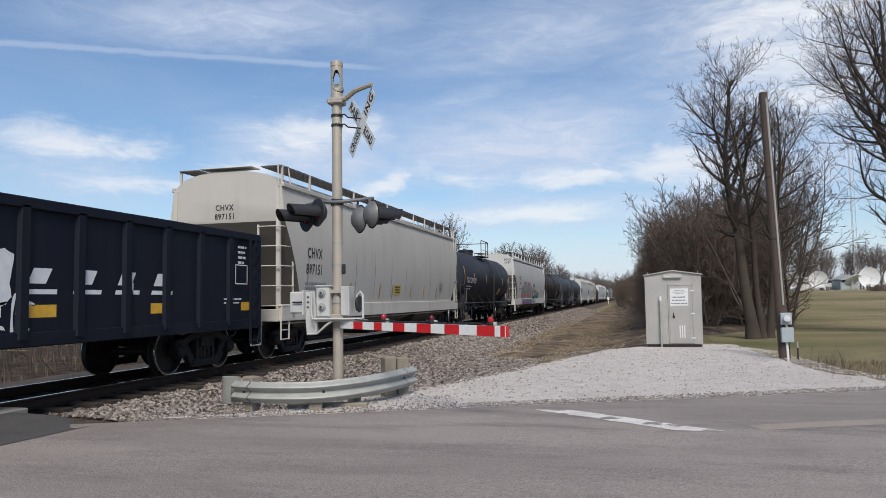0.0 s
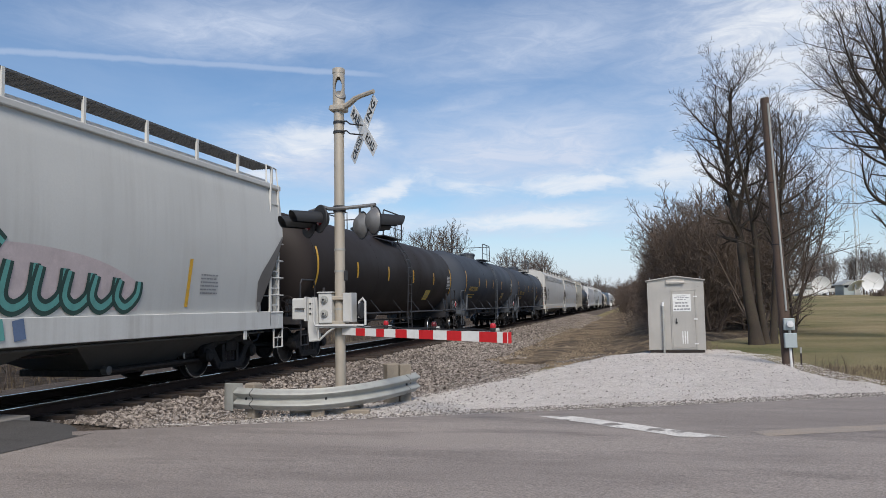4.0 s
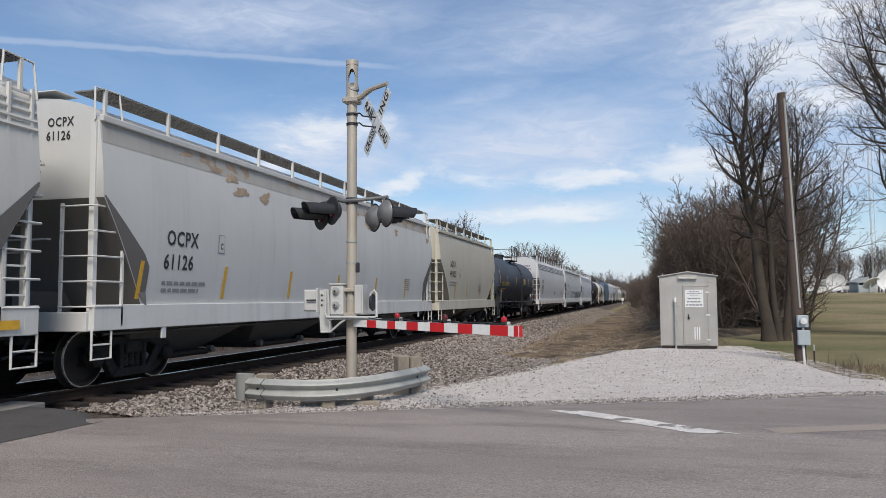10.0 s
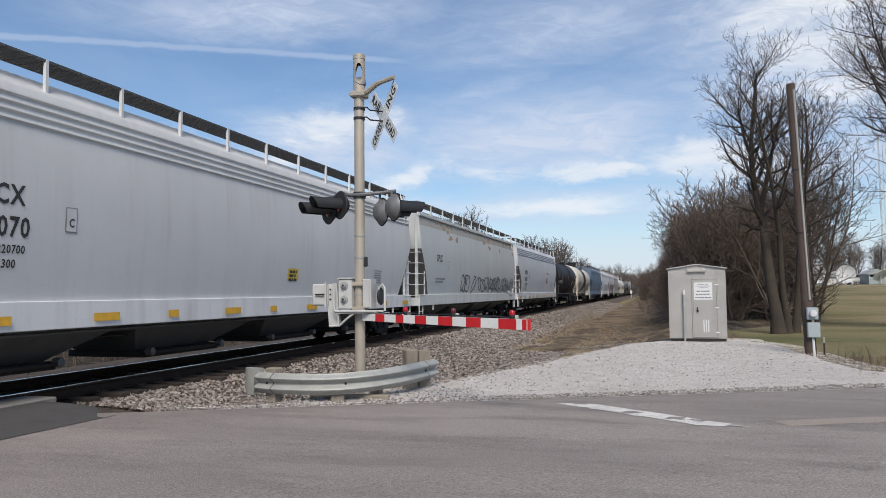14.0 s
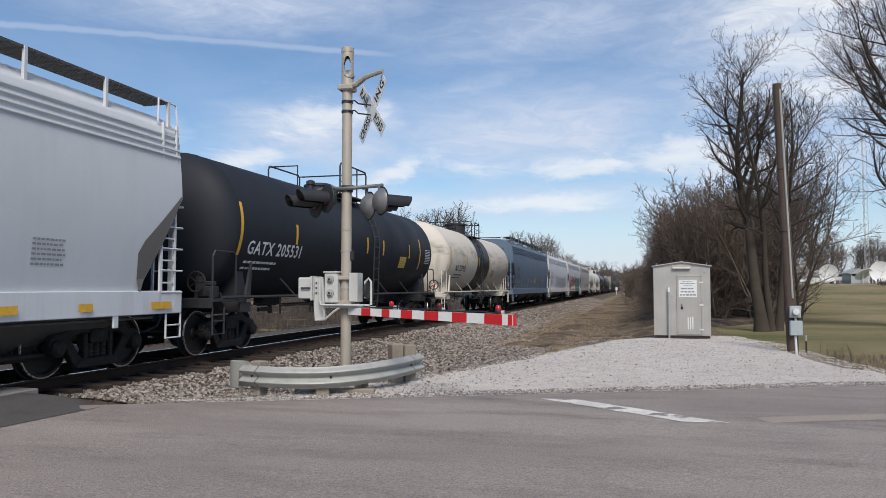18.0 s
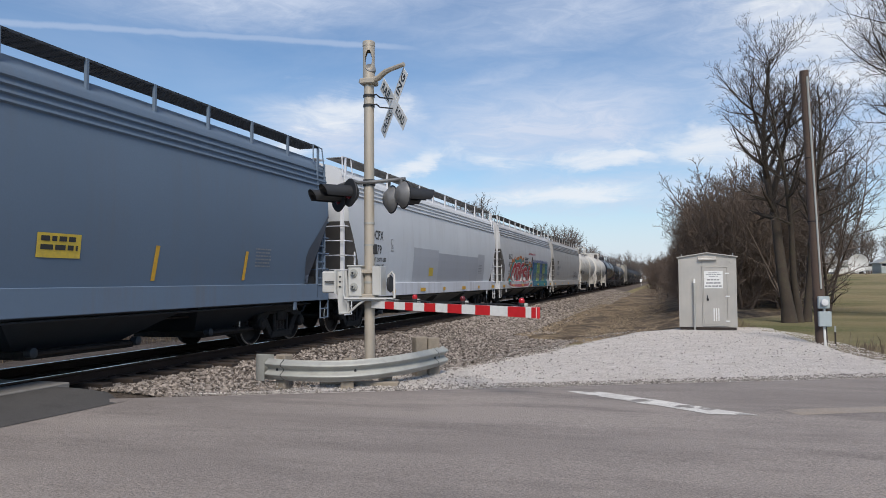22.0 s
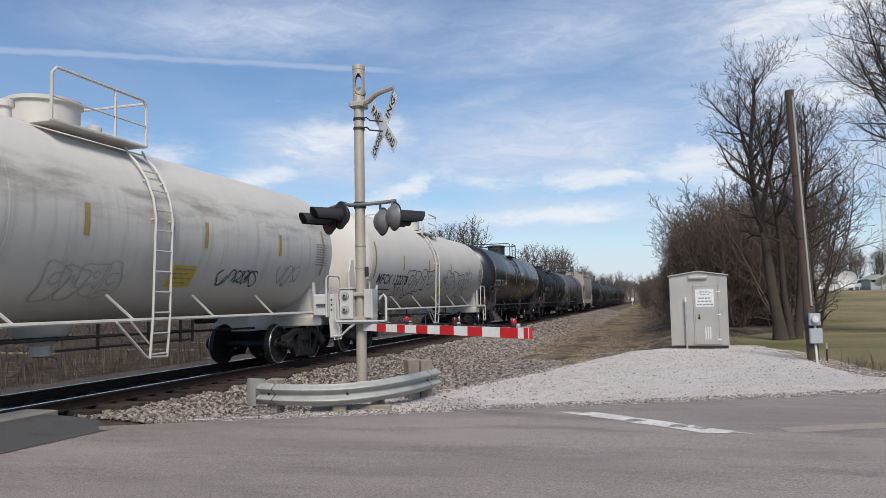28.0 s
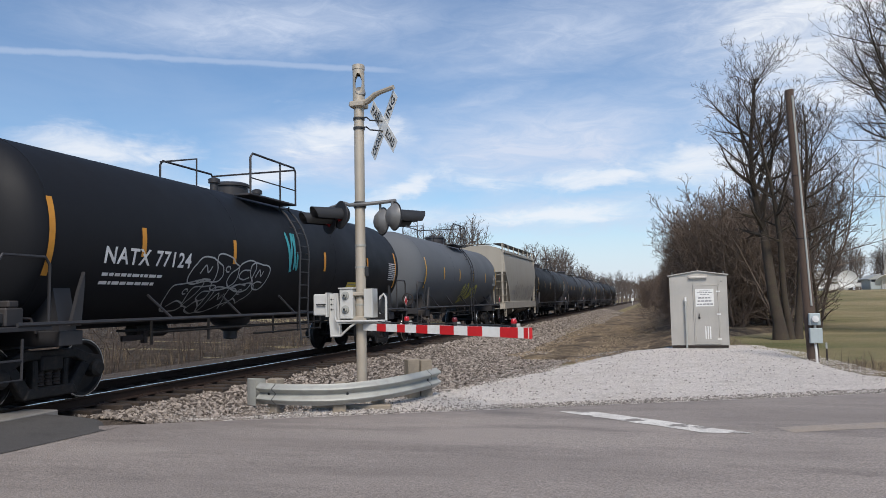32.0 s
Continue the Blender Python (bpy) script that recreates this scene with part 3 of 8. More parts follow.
def bed_z(x, y):
    """Height of the ballast: flat under the ties, falling to either side."""
    d = abs(x - TRACK_X)
    z = -0.085 - 0.135 * smooth01(1.45, 3.2, d) - 0.06 * smooth01(3.2, 6.5, d)
    if x > TRACK_X:
        z -= 0.45 * smooth01(18, 34, y) * smooth01(2.2, 5.0, d)
    return z


def make_bed():
    xs = [TRACK_X + d for d in (-7, -5, -3.6, -3.1, -2.6, -2.1, -1.7, -1.4, -0.9, 0, 0.9, 1.2, 1.4, 1.6, 1.8, 2.0, 2.25, 2.5, 2.8, 3.1, 3.5, 4.0, 4.6, 5.3, 6.0, 6.8)]
    ys = [9.2 + 0.3 * i for i in range(90)] + [36.5 * 1.045 ** i for i in range(70)]

    def h(x, y):
        if y < 9.3:
            return -0.2
        rough = 0.04 * noise.noise((x * 2.2, y * 2.2, 1)) + 0.025 * noise.noise((x * 6, y * 6, 4))
        edge = 0.25 if x in (xs[0], xs[-1]) else 0.30 * smooth01(22, 30, y) * smooth01(-6.2, -5.0, x)
        return bed_z(x, y) + rough - edge

    alone("ballast_bed", sheet(xs, ys, h), BALLAST, "brownish crushed-stone ballast sloping from the track", "ballast", kind="structure", smooth=True)
    # dry earth in the shallow ditch beside the ballast
    s = Shape()
    ny, nx = 110, 34
    for j in range(ny + 1):
        y = 24.5 + 145 * (j / ny) ** 1.6
        for i in range(nx + 1):
            x0 = -4.9 - 0.7 * smooth01(24, 36, y)
            x1 = max(pad_limits(min(y, 28))[0] + 0.4, x0 + 1.0) + 7.0 * smooth01(28.5, 44, y)
            x = x0 + (x1 - x0) * i / nx + 0.3 * noise.noise((y * 0.3, 0, 0))
            e = min(i, nx - i, j * 2) / 3
            s.v.append((x, y, max(land(x, y), bed_z(x, y) - 0.10 * smooth01(22, 28, y)) + 0.05 + (0.15 * (noise.noise((x * 0.7, y * 0.4, 2)) + 0.55) + 0.06 * noise.noise((x * 2.3, y * 1.6, 5))) * min(1, e) - 0.15 * max(0, 1 - e)))
    n = nx + 1
    s.f = [(j * n + i, j * n + i + 1, (j + 1) * n + i + 1, (j + 1) * n + i) for j in range(ny) for i in range(nx)]
    alone("ditch", s, DIRT, "bare dry earth and dead grass in the ditch beside the track", "earth", kind="structure", smooth=True)


make_bed()


def make_far_bank():
    """Leaf litter and brown earth beyond the track."""
    xs = [-60, -48, -38, -30, -26, -23, -20.5, -18.5, -17, -15.8, -15, -14.3, -13.6]
    ys = [9.4 + 0.9 * i for i in range(40)] + [46 * 1.09 ** i for i in range(26)]
    h = lambda x, y: land(x, y) + 0.03 + 0.10 * noise.noise((x * 0.5, y * 0.5, 9)) - (0.2 if x in (xs[0], xs[-1]) or y in (ys[0], ys[-1]) else 0)
    alone("far_bank", sheet(xs, ys, h), LITTER, "brown earth and leaf litter beyond the track", "earth", kind="structure", smooth=True)


make_far_bank()


def stones(name, count, place, size, mat, label, seed):
    """Many loose stones in one mesh: squashed eight-sided lumps."""
    rng = np.random.RandomState(seed)
    base = np.array([(1, 0, 0), (-1, 0, 0), (0, 1, 0), (0, -1, 0), (0, 0, 1), (0, 0, -1)], float)
    tri = np.array([(0, 2, 4), (2, 1, 4), (1, 3, 4), (3, 0, 4), (2, 0, 5), (1, 2, 5), (3, 1, 5), (0, 3, 5)])
    vs, fs = [], []
    k = 0
    while k < count:
        p = place(rng)
        if p is None:
            continue
        r = size * (0.55 + 0.9 * rng.rand() ** 2)
        q = base * (0.6 + 0.8 * rng.rand(6, 1)) * np.array([1, 0.8 + 0.4 * rng.rand(), 0.75]) * r
        a, t = rng.rand() * 6.28, (rng.rand() - 0.5) * 1.6
        ca, sa, ct, st = math.cos(a), math.sin(a), math.cos(t), math.sin(t)
        q = q @ np.array([[ca, -sa, 0], [sa, ca, 0], [0, 0, 1]]) @ np.array([[1, 0, 0], [0, ct, -st], [0, st, ct]])
        vs.append(q + np.array(p))
        fs.append(tri + 6 * k)
        k += 1
    me = bpy.data.meshes.new(name)
    me.from_pydata(np.concatenate(vs).tolist(), [], np.concatenate(fs).tolist())
    me.materials.append(mat)
    return alone(name, me, mat, label, "stones", kind="stuff")


def ballast_place(rng):
    y = 9.4 + 34 * rng.rand() ** 1.6
    x = TRACK_X + 0.95 + 5.9 * rng.rand() ** 1.1
    if y < EDGE_A.y + (x - EDGE_A.x) * 0.4533 + 0.15:
        return None
    a, b = pad_limits(y)
    if x > a + 0.4 + 0.5 * rng.rand():
        return None
    return (x, y, bed_z(x, y) + 0.012)


def far_ballast_place(rng):
    y = 26 + 95 * rng.rand() ** 1.6
    x = TRACK_X + 1.36 + (3.6 + 0.012 * y) * rng.rand()
    a, b = pad_limits(y)
    if y < 28.5 and x > a:
        return None
    d = x - TRACK_X
    return (x, y, bed_z(x, y) + 0.02)


def pad_place(rng):
    y = 9 + 18 * rng.rand() ** 1.5
    a, b = pad_limits(y)
    x = a - 0.7 + (b - a + 0.9) * rng.rand()
    if y < EDGE_A.y + (x - EDGE_A.x) * 0.4533 + 0.02 - 0.25 * rng.rand() ** 3:
        return None
    if (EDGE_A - Vector((x, y))).dot(EDGE_N) < 0.12:
        return (x, y, 0.002)
    return (x, y, (pad_z(x, y) if x > a + 0.6 else max(pad_z(x, y) - 0.2 * min(1, (a + 0.6 - x)), bed_z(x, y) + 0.03)) + 0.008)


stones("ballast_stones", 20000, far_ballast_place, 0.055, BALLASTSTONE, "grey-brown ballast stones along the far track", 9)
stones("ballast_stones", 36000, ballast_place, 0.036, BALLASTSTONE, "loose brown and grey ballast stones on the track's shoulder", 3)
def clod_place(rng):
    y = 26 + 38 * rng.rand() ** 1.5
    x = -5.2 + (4.2 + 0.02 * y) * rng.rand() ** 1.2
    if y < 28.5 and x > pad_limits(y)[0] - 0.1:
        return None
    return (x, y, max(land(x, y), bed_z(x, y) - 0.10 * smooth01(22, 28, y)) + 0.13)


stones("earth_clods", 9000, clod_place, 0.045, CLODS, "clods and stones strewn over the ditch", 12)
def verge_place(rng):
    """Along the road's far edge, thinning out from it."""
    a = 0.4 + 16 * rng.rand()
    q = on_road(a, 0.12 - 0.75 * rng.rand() ** 2.2 * (1.6 if a < 5 else 0.6))
    return (q[0], q[1], max(pad_z(q[0], q[1]), 0.0) + 0.004)


def scatter_place(rng):
    y = 10 + 13 * rng.rand() ** 1.3
    a, b = pad_limits(y)
    x = a - 0.3 + (b - a) * rng.rand() ** 1.9
    if y < EDGE_A.y + (x - EDGE_A.x) * 0.4533 + 0.2:
        return None
    return (x, y, pad_z(x, y) + 0.004)


stones("road_edge_stones", 7000, verge_place, 0.014, DARKSTONE, "grey grit and small stones along the asphalt's edge", 21)
stones("dark_stones", 2600, scatter_place, 0.019, DARKSTONE, "darker stones scattered over the pale pad", 22)
stones("gravel_stones", 46000, pad_place, 0.010, PADSTONE, "loose pale gravel strewn over the pad", 5)


# ---- track ----
def make_track():
    track = thing("railway_track", pose(TRACK_X, 0, 0), "single railway track with rusted rails on dark wooden ties", "railway track", kind="structure")
    prof = [(-0.075, 0.0), (0.075, 0.0), (0.075, 0.012), (0.012, 0.03), (0.010, 0.125), (0.036, 0.137), (0.036, 0.165), (0.032, 0.172), (-0.032, 0.172), (-0.036, 0.165), (-0.036, 0.137), (-0.010, 0.125), (-0.012, 0.03), (-0.075, 0.012)]
    for sx in (-1, 1):
        x = sx * 0.755
        s = Shape().prism([(x + u, RAIL_Z - 0.174 + w) for u, w in prof], "y", -60, 900)
        rail = part("rail", s, RAILMAT, track)
        part("rail_head", Shape().box(x - 0.030, x + 0.030, -60, 900, RAIL_Z - 0.004, RAIL_Z), RAILTOP, rail, "bright polished running surface")
    tie = Shape().box(-1.36, 1.36, -0.115, 0.115, -0.19, 0.0).mesh("tie", TIEMAT, bevel=0.012)
    plates = Shape()
    for x in (-0.755, 0.755):
        plates.box(x - 0.17, x + 0.17, -0.10, 0.10, 0.0, 0.014)
        for dx in (-0.10, 0.10):
            for dy in (-0.06, 0.06):
                plates.box(x + dx - 0.012, x + dx + 0.012, dy - 0.012, dy + 0.012, 0.010, 0.04)
    plates = plates.mesh("tie_plate", PLATE)
    for k in range(150):
        y = 9.6 + k * 0.495
        m = pose(random.uniform(-0.12, 0.30), y + random.uniform(-0.05, 0.05), random.uniform(-0.006, 0.004), 0, random.uniform(-0.4, 0.4), random.uniform(-1.2, 1.2))
        t = part("tie", tie, None, track, m=m)
        if k < 60:
            part("tie_plate", plates, None, t)
    far = Shape()
    for k in range(600):
        y = 9.6 + (150 + k) * 0.495
        far.box(-1.3, 1.3, y - 0.115, y + 0.115, -0.19, 0)
    part("far_ties", far, TIEMAT, track)["kind"] = "stuff"


make_track()


# ---- crossing signal ----
def make_signal():
    MX, MY = -4.56, 11.02
    sig = thing("crossing_signal", pose(MX, MY, 0), "grey metal crossing signal mast with crossbuck, flashing lamps and lowered gate", "crossing signal")
    # foundation and pole
    part("base", Shape().lathe([(0.20, -0.3), (0.20, 0.02), (0.19, 0.03), (0.11, 0.05), (0.10, 0.30), (0.085, 0.34)], n=16), MAST, sig, "cast base", smooth=True)
    for a in range(4):
        c, s_ = math.cos(a * 1.571 + 0.78), math.sin(a * 1.571 + 0.78)
        part("bolt", Shape().lathe([(0.025, 0.0), (0.025, 0.09), (0.012, 0.09), (0.012, 0.16)], at=(0.15 * c, 0.15 * s_, 0.02), n=6), STEEL, sig)
    part("pole", Shape().lathe([(0.083, 0.2), (0.083, 4.93), (0.075, 4.94)], n=24), MAST, sig, "grey metal pole with faint rust stains", smooth=True)
    # cap tube on top with an oval opening on two sides
    cap = Shape()
    n, R0 = 64, 0.097
    zs = [4.86 + 0.02 * i for i in range(30)]
    for R1 in (R0, R0 - 0.008):
        i0 = len(cap.v)
        for z in zs:
            cap.v += [(R1 * math.cos(2 * math.pi * j / n), R1 * math.sin(2 * math.pi * j / n), z) for j in range(n)]
        for k in range(len(zs) - 1):
            for j in range(n):
                a = (2 * math.pi * (j + 0.5) / n + math.pi / 2 - 0.35) % math.pi
                gap = (min(a, math.pi - a) / 0.62) ** 2 + ((zs[k] + 0.01 - 5.17) / 0.15) ** 2 < 1
                if not gap:
                    cap.f.append((i0 + k * n + j, i0 + k * n + (j + 1) % n, i0 + (k + 1) * n + (j + 1) % n, i0 + (k + 1) * n + j))
    part("cap_tube", cap, MAST, sig, "open-sided terminal tube on the top", smooth=True)
    part("cap", Shape().lathe([(0.103, 5.40), (0.103, 5.47), (0.095, 5.48)], n=24), MAST, sig, smooth=True)
    part("bell", Shape().lathe([(0.02, 0.05), (0.085, 0.035), (0.10, -0.02), (0.095, -0.04), (0.04, -0.05)], n=20).moved(pose(0.03, -0.02, 5.02, 60, 0, 35)), LAMPBACK, sig, "worn bell", smooth=True)
    # the upper bracket that carries the crossbuck
    collar = part("bracket_collar", Shape().box(-0.125, 0.125, -0.125, 0.125, 4.76, 4.86), MAST, sig, bevel=0.02)
    part("collar_bolt", Shape().tube([(-0.15, -0.06, 4.81), (0.15, -0.06, 4.81)], 0.014, 6), STEEL, collar)
    bx = Vector((0.40, 0.08, 0))
    part("arm", Shape().tube([(0.05, -0.02, 4.83), (0.18, -0.05, 4.85), (0.33, -0.10, 4.93), (0.42, -0.13, 4.95), (0.68, -0.20, 4.99)], [0.055, 0.05, 0.045, 0.04, 0.038], 8), MAST, sig, smooth=True)
    for z in (4.58, 4.42):
        part("clamp", Shape().lathe([(0.094, z - 0.02), (0.094, z + 0.02)], n=20), BLACK, sig, smooth=True)
        part("stay", Shape().tube([(0.06, -0.07, z), (0.16, -0.07, z - 0.0), (0.20, -0.02, z - 0.04), (bx.x, bx.y + 0.02, z - 0.05)], 0.012, 6), BLACK, sig)
    # crossbuck: two blades turned away from the camera
    u = Vector((0.725, -0.689, 0.0))
    nrm = Vector((-0.689, -0.725, 0.0))
    c = Vector((0.40, 0.08, 4.45))
    for k, (w1, w2) in enumerate((("CROSS", "ING"), ("RAIL", "ROAD"))):
        sg = 1 if k == 0 else -1
        d = (u * 0.708 + Vector((0, 0, 0.706 * sg)))
        e = nrm.cross(d).normalized()
        e = e if e.z > 0 else -e
        off = nrm * (0.012 if k else 0.0)
        blade = Shape()
        pts = [c + off + d * a + e * b for a, b in ((-0.61, -0.114), (0.61, -0.114), (0.61, 0.114), (-0.61, 0.114))]
        bk = [p - nrm * 0.004 for p in pts]
        blade.rings([[tuple(p) for p in pts], [tuple(p) for p in bk]])
        bl = part("blade", blade, WHITE, sig, "white board with black lettering")
        for w, a0, span in ((w1, -0.56, 0.40), (w2, 0.17, 0.38)):
            width = max(float(q[0]) for q in TEXTS[w][0])
            sq = span / (width * 0.135)

            def place(tu, tv, a0=a0, d=d, e=e, off=off):
                return tuple(c + off + nrm * 0.004 + d * (a0 + tu) + e * (tv - 0.0675))
            part("lettering", lettering(w, place, 0.135, sq), INK, bl)
    # lamp arms and two pairs of lamps
    zl = 3.16
    part("lamp_collar", Shape().lathe([(0.10, zl - 0.05), (0.105, zl), (0.10, zl + 0.05)], n=16), BLACK, sig, smooth=True)
    part("lamp_arm", Shape().tube([(-0.56, 0.10, zl + 0.0), (-0.28, 0.02, zl + 0.05), (-0.15, -0.08, zl), (0.15, -0.09, zl), (0.36, -0.03, zl + 0.02), (0.64, -0.06, zl + 0.03)], 0.030, 8), LAMPBACK, sig, "dark lamp arm", smooth=True)

    def lamp(at, heading, back, label):
        """A flashing lamp: round dark backing disc, long hood, red lens, domed housing behind. heading: degrees of its face."""
        m = Matrix.Translation(at) @ pose(0, 0, 0, 0, 0, heading)   # local -y is the way it shines
        disc = part("lamp_disc", Shape().lathe([(0.0, -0.008), (0.222, -0.012), (0.232, 0.0), (0.222, 0.006), (0.0, 0.008)], "y", n=28), BLACK, sig, label, smooth=True, m=m)
        part("housing", Shape().lathe([(0.212, 0.008), (0.20, 0.03), (0.12, 0.11), (0.09, 0.125), (0.0, 0.13)], "y", n=24), back, disc, smooth=True)
        part("lens", Shape().lathe([(0.0, -0.05), (0.08, -0.042), (0.105, -0.02), (0.105, -0.01)], "y", n=20), REDLENS, disc, "dark red lens", smooth=True)
        hood = Shape()
        r0, nn, ln = 0.118, 18, 0.48
        for R1 in (r0, r0 - 0.006):
            ring = []
            for yy, k in ((-0.01, 1.0), (-ln, 0.92)):
                ring.append([(R1 * k * math.cos(a), yy - (0.0 if k == 1.0 else 0.05 * math.sin(a)), R1 * k * math.sin(a)) for a in [math.radians(-38 + 256 * j / nn) for j in range(nn + 1)]])
            hood.rings(ring, closed=False)
        part("hood", hood, BLACK, disc, "long black hood", smooth=True)

    lamp((-0.29, -0.12, 3.00), -36, BLACK, "dark lamp disc")
    lamp((-0.56, 0.04, 2.94), -36, BLACK, "dark lamp disc")
    lamp((0.62, -0.06, 2.94), 137, LAMPBACK, "grey-backed lamp disc")
    lamp((0.36, 0.08, 2.885), 137, LAMPBACK, "grey-backed lamp disc")
    for x, y in ((-0.26, -0.06), (-0.53, 0.10), (0.58, -0.07), (0.34, 0.03)):
        part("lamp_bracket", Shape().tube([(x, y, 2.98), (x, y, zl + 0.03)], 0.022, 6), LAMPBACK, sig)
    for z in (2.50, 2.15, 1.55):
        part("band", Shape().lathe([(0.090, z - 0.015), (0.090, z + 0.015)], n=20), STEEL, sig, smooth=True)
    part("junction_box", Shape().box(0.07, 0.13, -0.03, 0.03, 2.0, 2.16), BLACK, sig, bevel=0.01)
    # gate mechanism
    mech = part("gate_mechanism", Shape().box(-0.31, -0.08, -0.16, 0.10, 1.32, 1.80), GREYPAINT, sig, "grey gate motor case with two shaft hubs", bevel=0.015)
    part("case_lid", Shape().box(-0.325, -0.065, -0.175, 0.115, 1.80, 1.825), GREYPAINT, mech, bevel=0.006)
    for z in (1.70, 1.48):
        part("hub", Shape().lathe([(0.062, -0.18), (0.062, -0.155), (0.036, -0.155), (0.036, -0.215), (0.0, -0.215)][::-1], "y", at=(-0.20, 0, z), n=14), STEEL, mech, smooth=True)
        part("hub_bolt", Shape().lathe([(0.016, -0.235), (0.016, -0.21)], "y", at=(-0.20, 0, z), n=6), BLACK, mech)
    part("mounting_plate", Shape().box(0.10, 0.24, -0.14, 0.06, 1.34, 1.80), GREYPAINT, sig, bevel=0.01)
    part("plate_flange", Shape().box(0.235, 0.262, -0.17, 0.06, 1.34, 1.80), GREYPAINT, sig, bevel=0.004)
    part("side_plate", Shape().prism([(-0.54, 1.72), (-0.36, 1.74), (-0.33, 1.30), (-0.30, 1.10), (-0.40, 1.04), (-0.50, 1.06), (-0.52, 1.30)], "y", -0.10, -0.06), GREYPAINT, sig, "grey counterweight arm plate", bevel=0.006)
    part("counterweight", Shape().box(-0.77, -0.50, -0.16, 0.0, 1.38, 1.73), GREYPAINT, sig, "grey counterweight block", bevel=0.02)
    part("weight_flange", Shape().box(-0.535, -0.505, -0.20, 0.02, 1.36, 1.75), GREYPAINT, sig, bevel=0.004)
    part("weight_bolt", Shape().tube([(-0.70, -0.19, 1.56), (-0.52, -0.19, 1.56)], 0.012, 6), BLACK, sig)
    for z in (1.64, 1.56, 1.48):
        for x in (-0.47, -0.42):
            part("hole_rim", Shape().lathe([(0.015, -0.112), (0.015, -0.10)], "y", at=(x, 0, z), n=8), BLACK, sig)
    # the guard frame round the case: flat bars
    part("guard_frame", Shape().tube([(-0.36, -0.22, 1.74), (-0.36, -0.22, 1.36), (-0.33, -0.22, 1.29), (0.12, -0.24, 1.29), (0.50, -0.26, 1.29)], 0.020, 6), GREYPAINT, sig)
    part("brace", Shape().tube([(0.02, -0.20, 1.28), (-0.12, -0.20, 1.19), (-0.28, -0.18, 1.06), (-0.46, -0.16, 1.05)], 0.018, 6), GREYPAINT, sig)
    part("brace", Shape().tube([(-0.30, -0.18, 1.29), (-0.30, -0.18, 1.06)], 0.016, 6), GREYPAINT, sig)
    part("platform_plate", Shape().box(-0.33, 0.50, -0.22, 0.04, 1.25, 1.27), GREYPAINT, sig, bevel=0.004)
    for z in (1.72, 1.33):
        part("u_bolt", Shape().tube([(-0.12, 0.06, z), (-0.12, -0.10, z), (0.12, -0.10, z), (0.12, 0.06, z)], 0.014, 6), STEEL, sig)
        part("clamp_bar", Shape().box(-0.13, 0.13, -0.125, -0.085, z - 0.03, z + 0.03), MAST, sig, bevel=0.008)
    part("spring_guard", Shape().tube([(0.45, -0.06, 1.29), (0.45, -0.06, 1.66), (0.41, -0.06, 1.71), (0.35, -0.06, 1.66), (0.35, -0.06, 1.40)], 0.02, 8), GREYPAINT, sig, smooth=True)
    part("pulley", Shape().lathe([(0.125, -0.02), (0.14, 0.0), (0.125, 0.02)], "x", at=(0.36, 0.0, 1.52), n=18), BLACK, sig, smooth=True)
    # the lowered arm: a shallow box, red and white by turns
    a0, a1 = Vector((0.10, -0.10, 1.195)), Vector((3.02, -1.75, 1.152))
    d = (a1 - a0).normalized()
    side = Vector((0, 0, 1)).cross(d).normalized()
    up = d.cross(side).normalized() if d.cross(side).z > 0 else -d.cross(side).normalized()
    L = (a1 - a0).length
    arm = Shape()
    for lo, hi in ((0.0, 1.0),):
        for t, h in ((lo, 0.055), (hi, 0.068)):
            p = a0 + d * L * t
            arm.v += [tuple(p + side * q * 0.03 + up * w * h) for q, w in ((-1, -1), (1, -1), (1, 1), (-1, 1))]
        arm.f += [(0, 1, 5, 4), (1, 2, 6, 5), (2, 3, 7, 6), (3, 0, 4, 7), (3, 2, 1, 0), (4, 5, 6, 7)]
    gate = part("gate_arm", arm, WHITE, sig, "red and white striped gate arm, lowered")
    edges = [0.32, 0.53, 0.78, 0.95, 1.19, 1.42, 1.66, 1.93, 2.18, 2.44, 2.74, 3.03, 3.12, 3.2]
    nf = -side if side.y > 0 else side
    for i in range(0, len(edges), 2):
        q0, q1 = edges[i] * L / 3.2, min(edges[i + 1] * L / 3.2, L - 0.01)
        s = Shape()
        vv = []
        for q in (q0, q1):
            h = 0.055 + 0.013 * q / L + 0.001
            p = a0 + d * q + nf * 0.0315
            vv += [tuple(p - up * h), tuple(p + up * h)]
        s.quad(vv[0], vv[2], vv[3], vv[1])
        part("red_stripe", s, RED, gate)
    for q, lit in ((0.30, True), (0.60, False), (0.92, True)):
        p = a0 + d * L * q + up * 0.058
        m = Matrix.Translation(p)
        lampb = part("gate_lamp", Shape().lathe([(0.028, 0.0), (0.030, 0.03), (0.042, 0.036), (0.042, 0.058)], n=14), BLACK, gate, "red gate lamp", smooth=True, m=m)
        part("lamp_lens", Shape().lathe([(0.034, 0.055), (0.040, 0.075), (0.036, 0.105), (0.024, 0.120), (0.0, 0.125)], n=14), REDGLOW if lit else DARKLENS, lampb, "lit red lens" if lit else "red lens", smooth=True)
        part("lamp_clip", Shape().lathe([(0.03, -0.02), (0.03, 0.02)], "x", at=(0.06, 0.0, 0.03), n=10), STEEL, lampb, smooth=True)
    part("arm_cable", Shape().tube([a0 + d * (L * i / 12) + up * (0.085 + 0.012 * math.sin(i * 2.1)) for i in range(1, 12)], 0.009, 6), BLACK, gate)
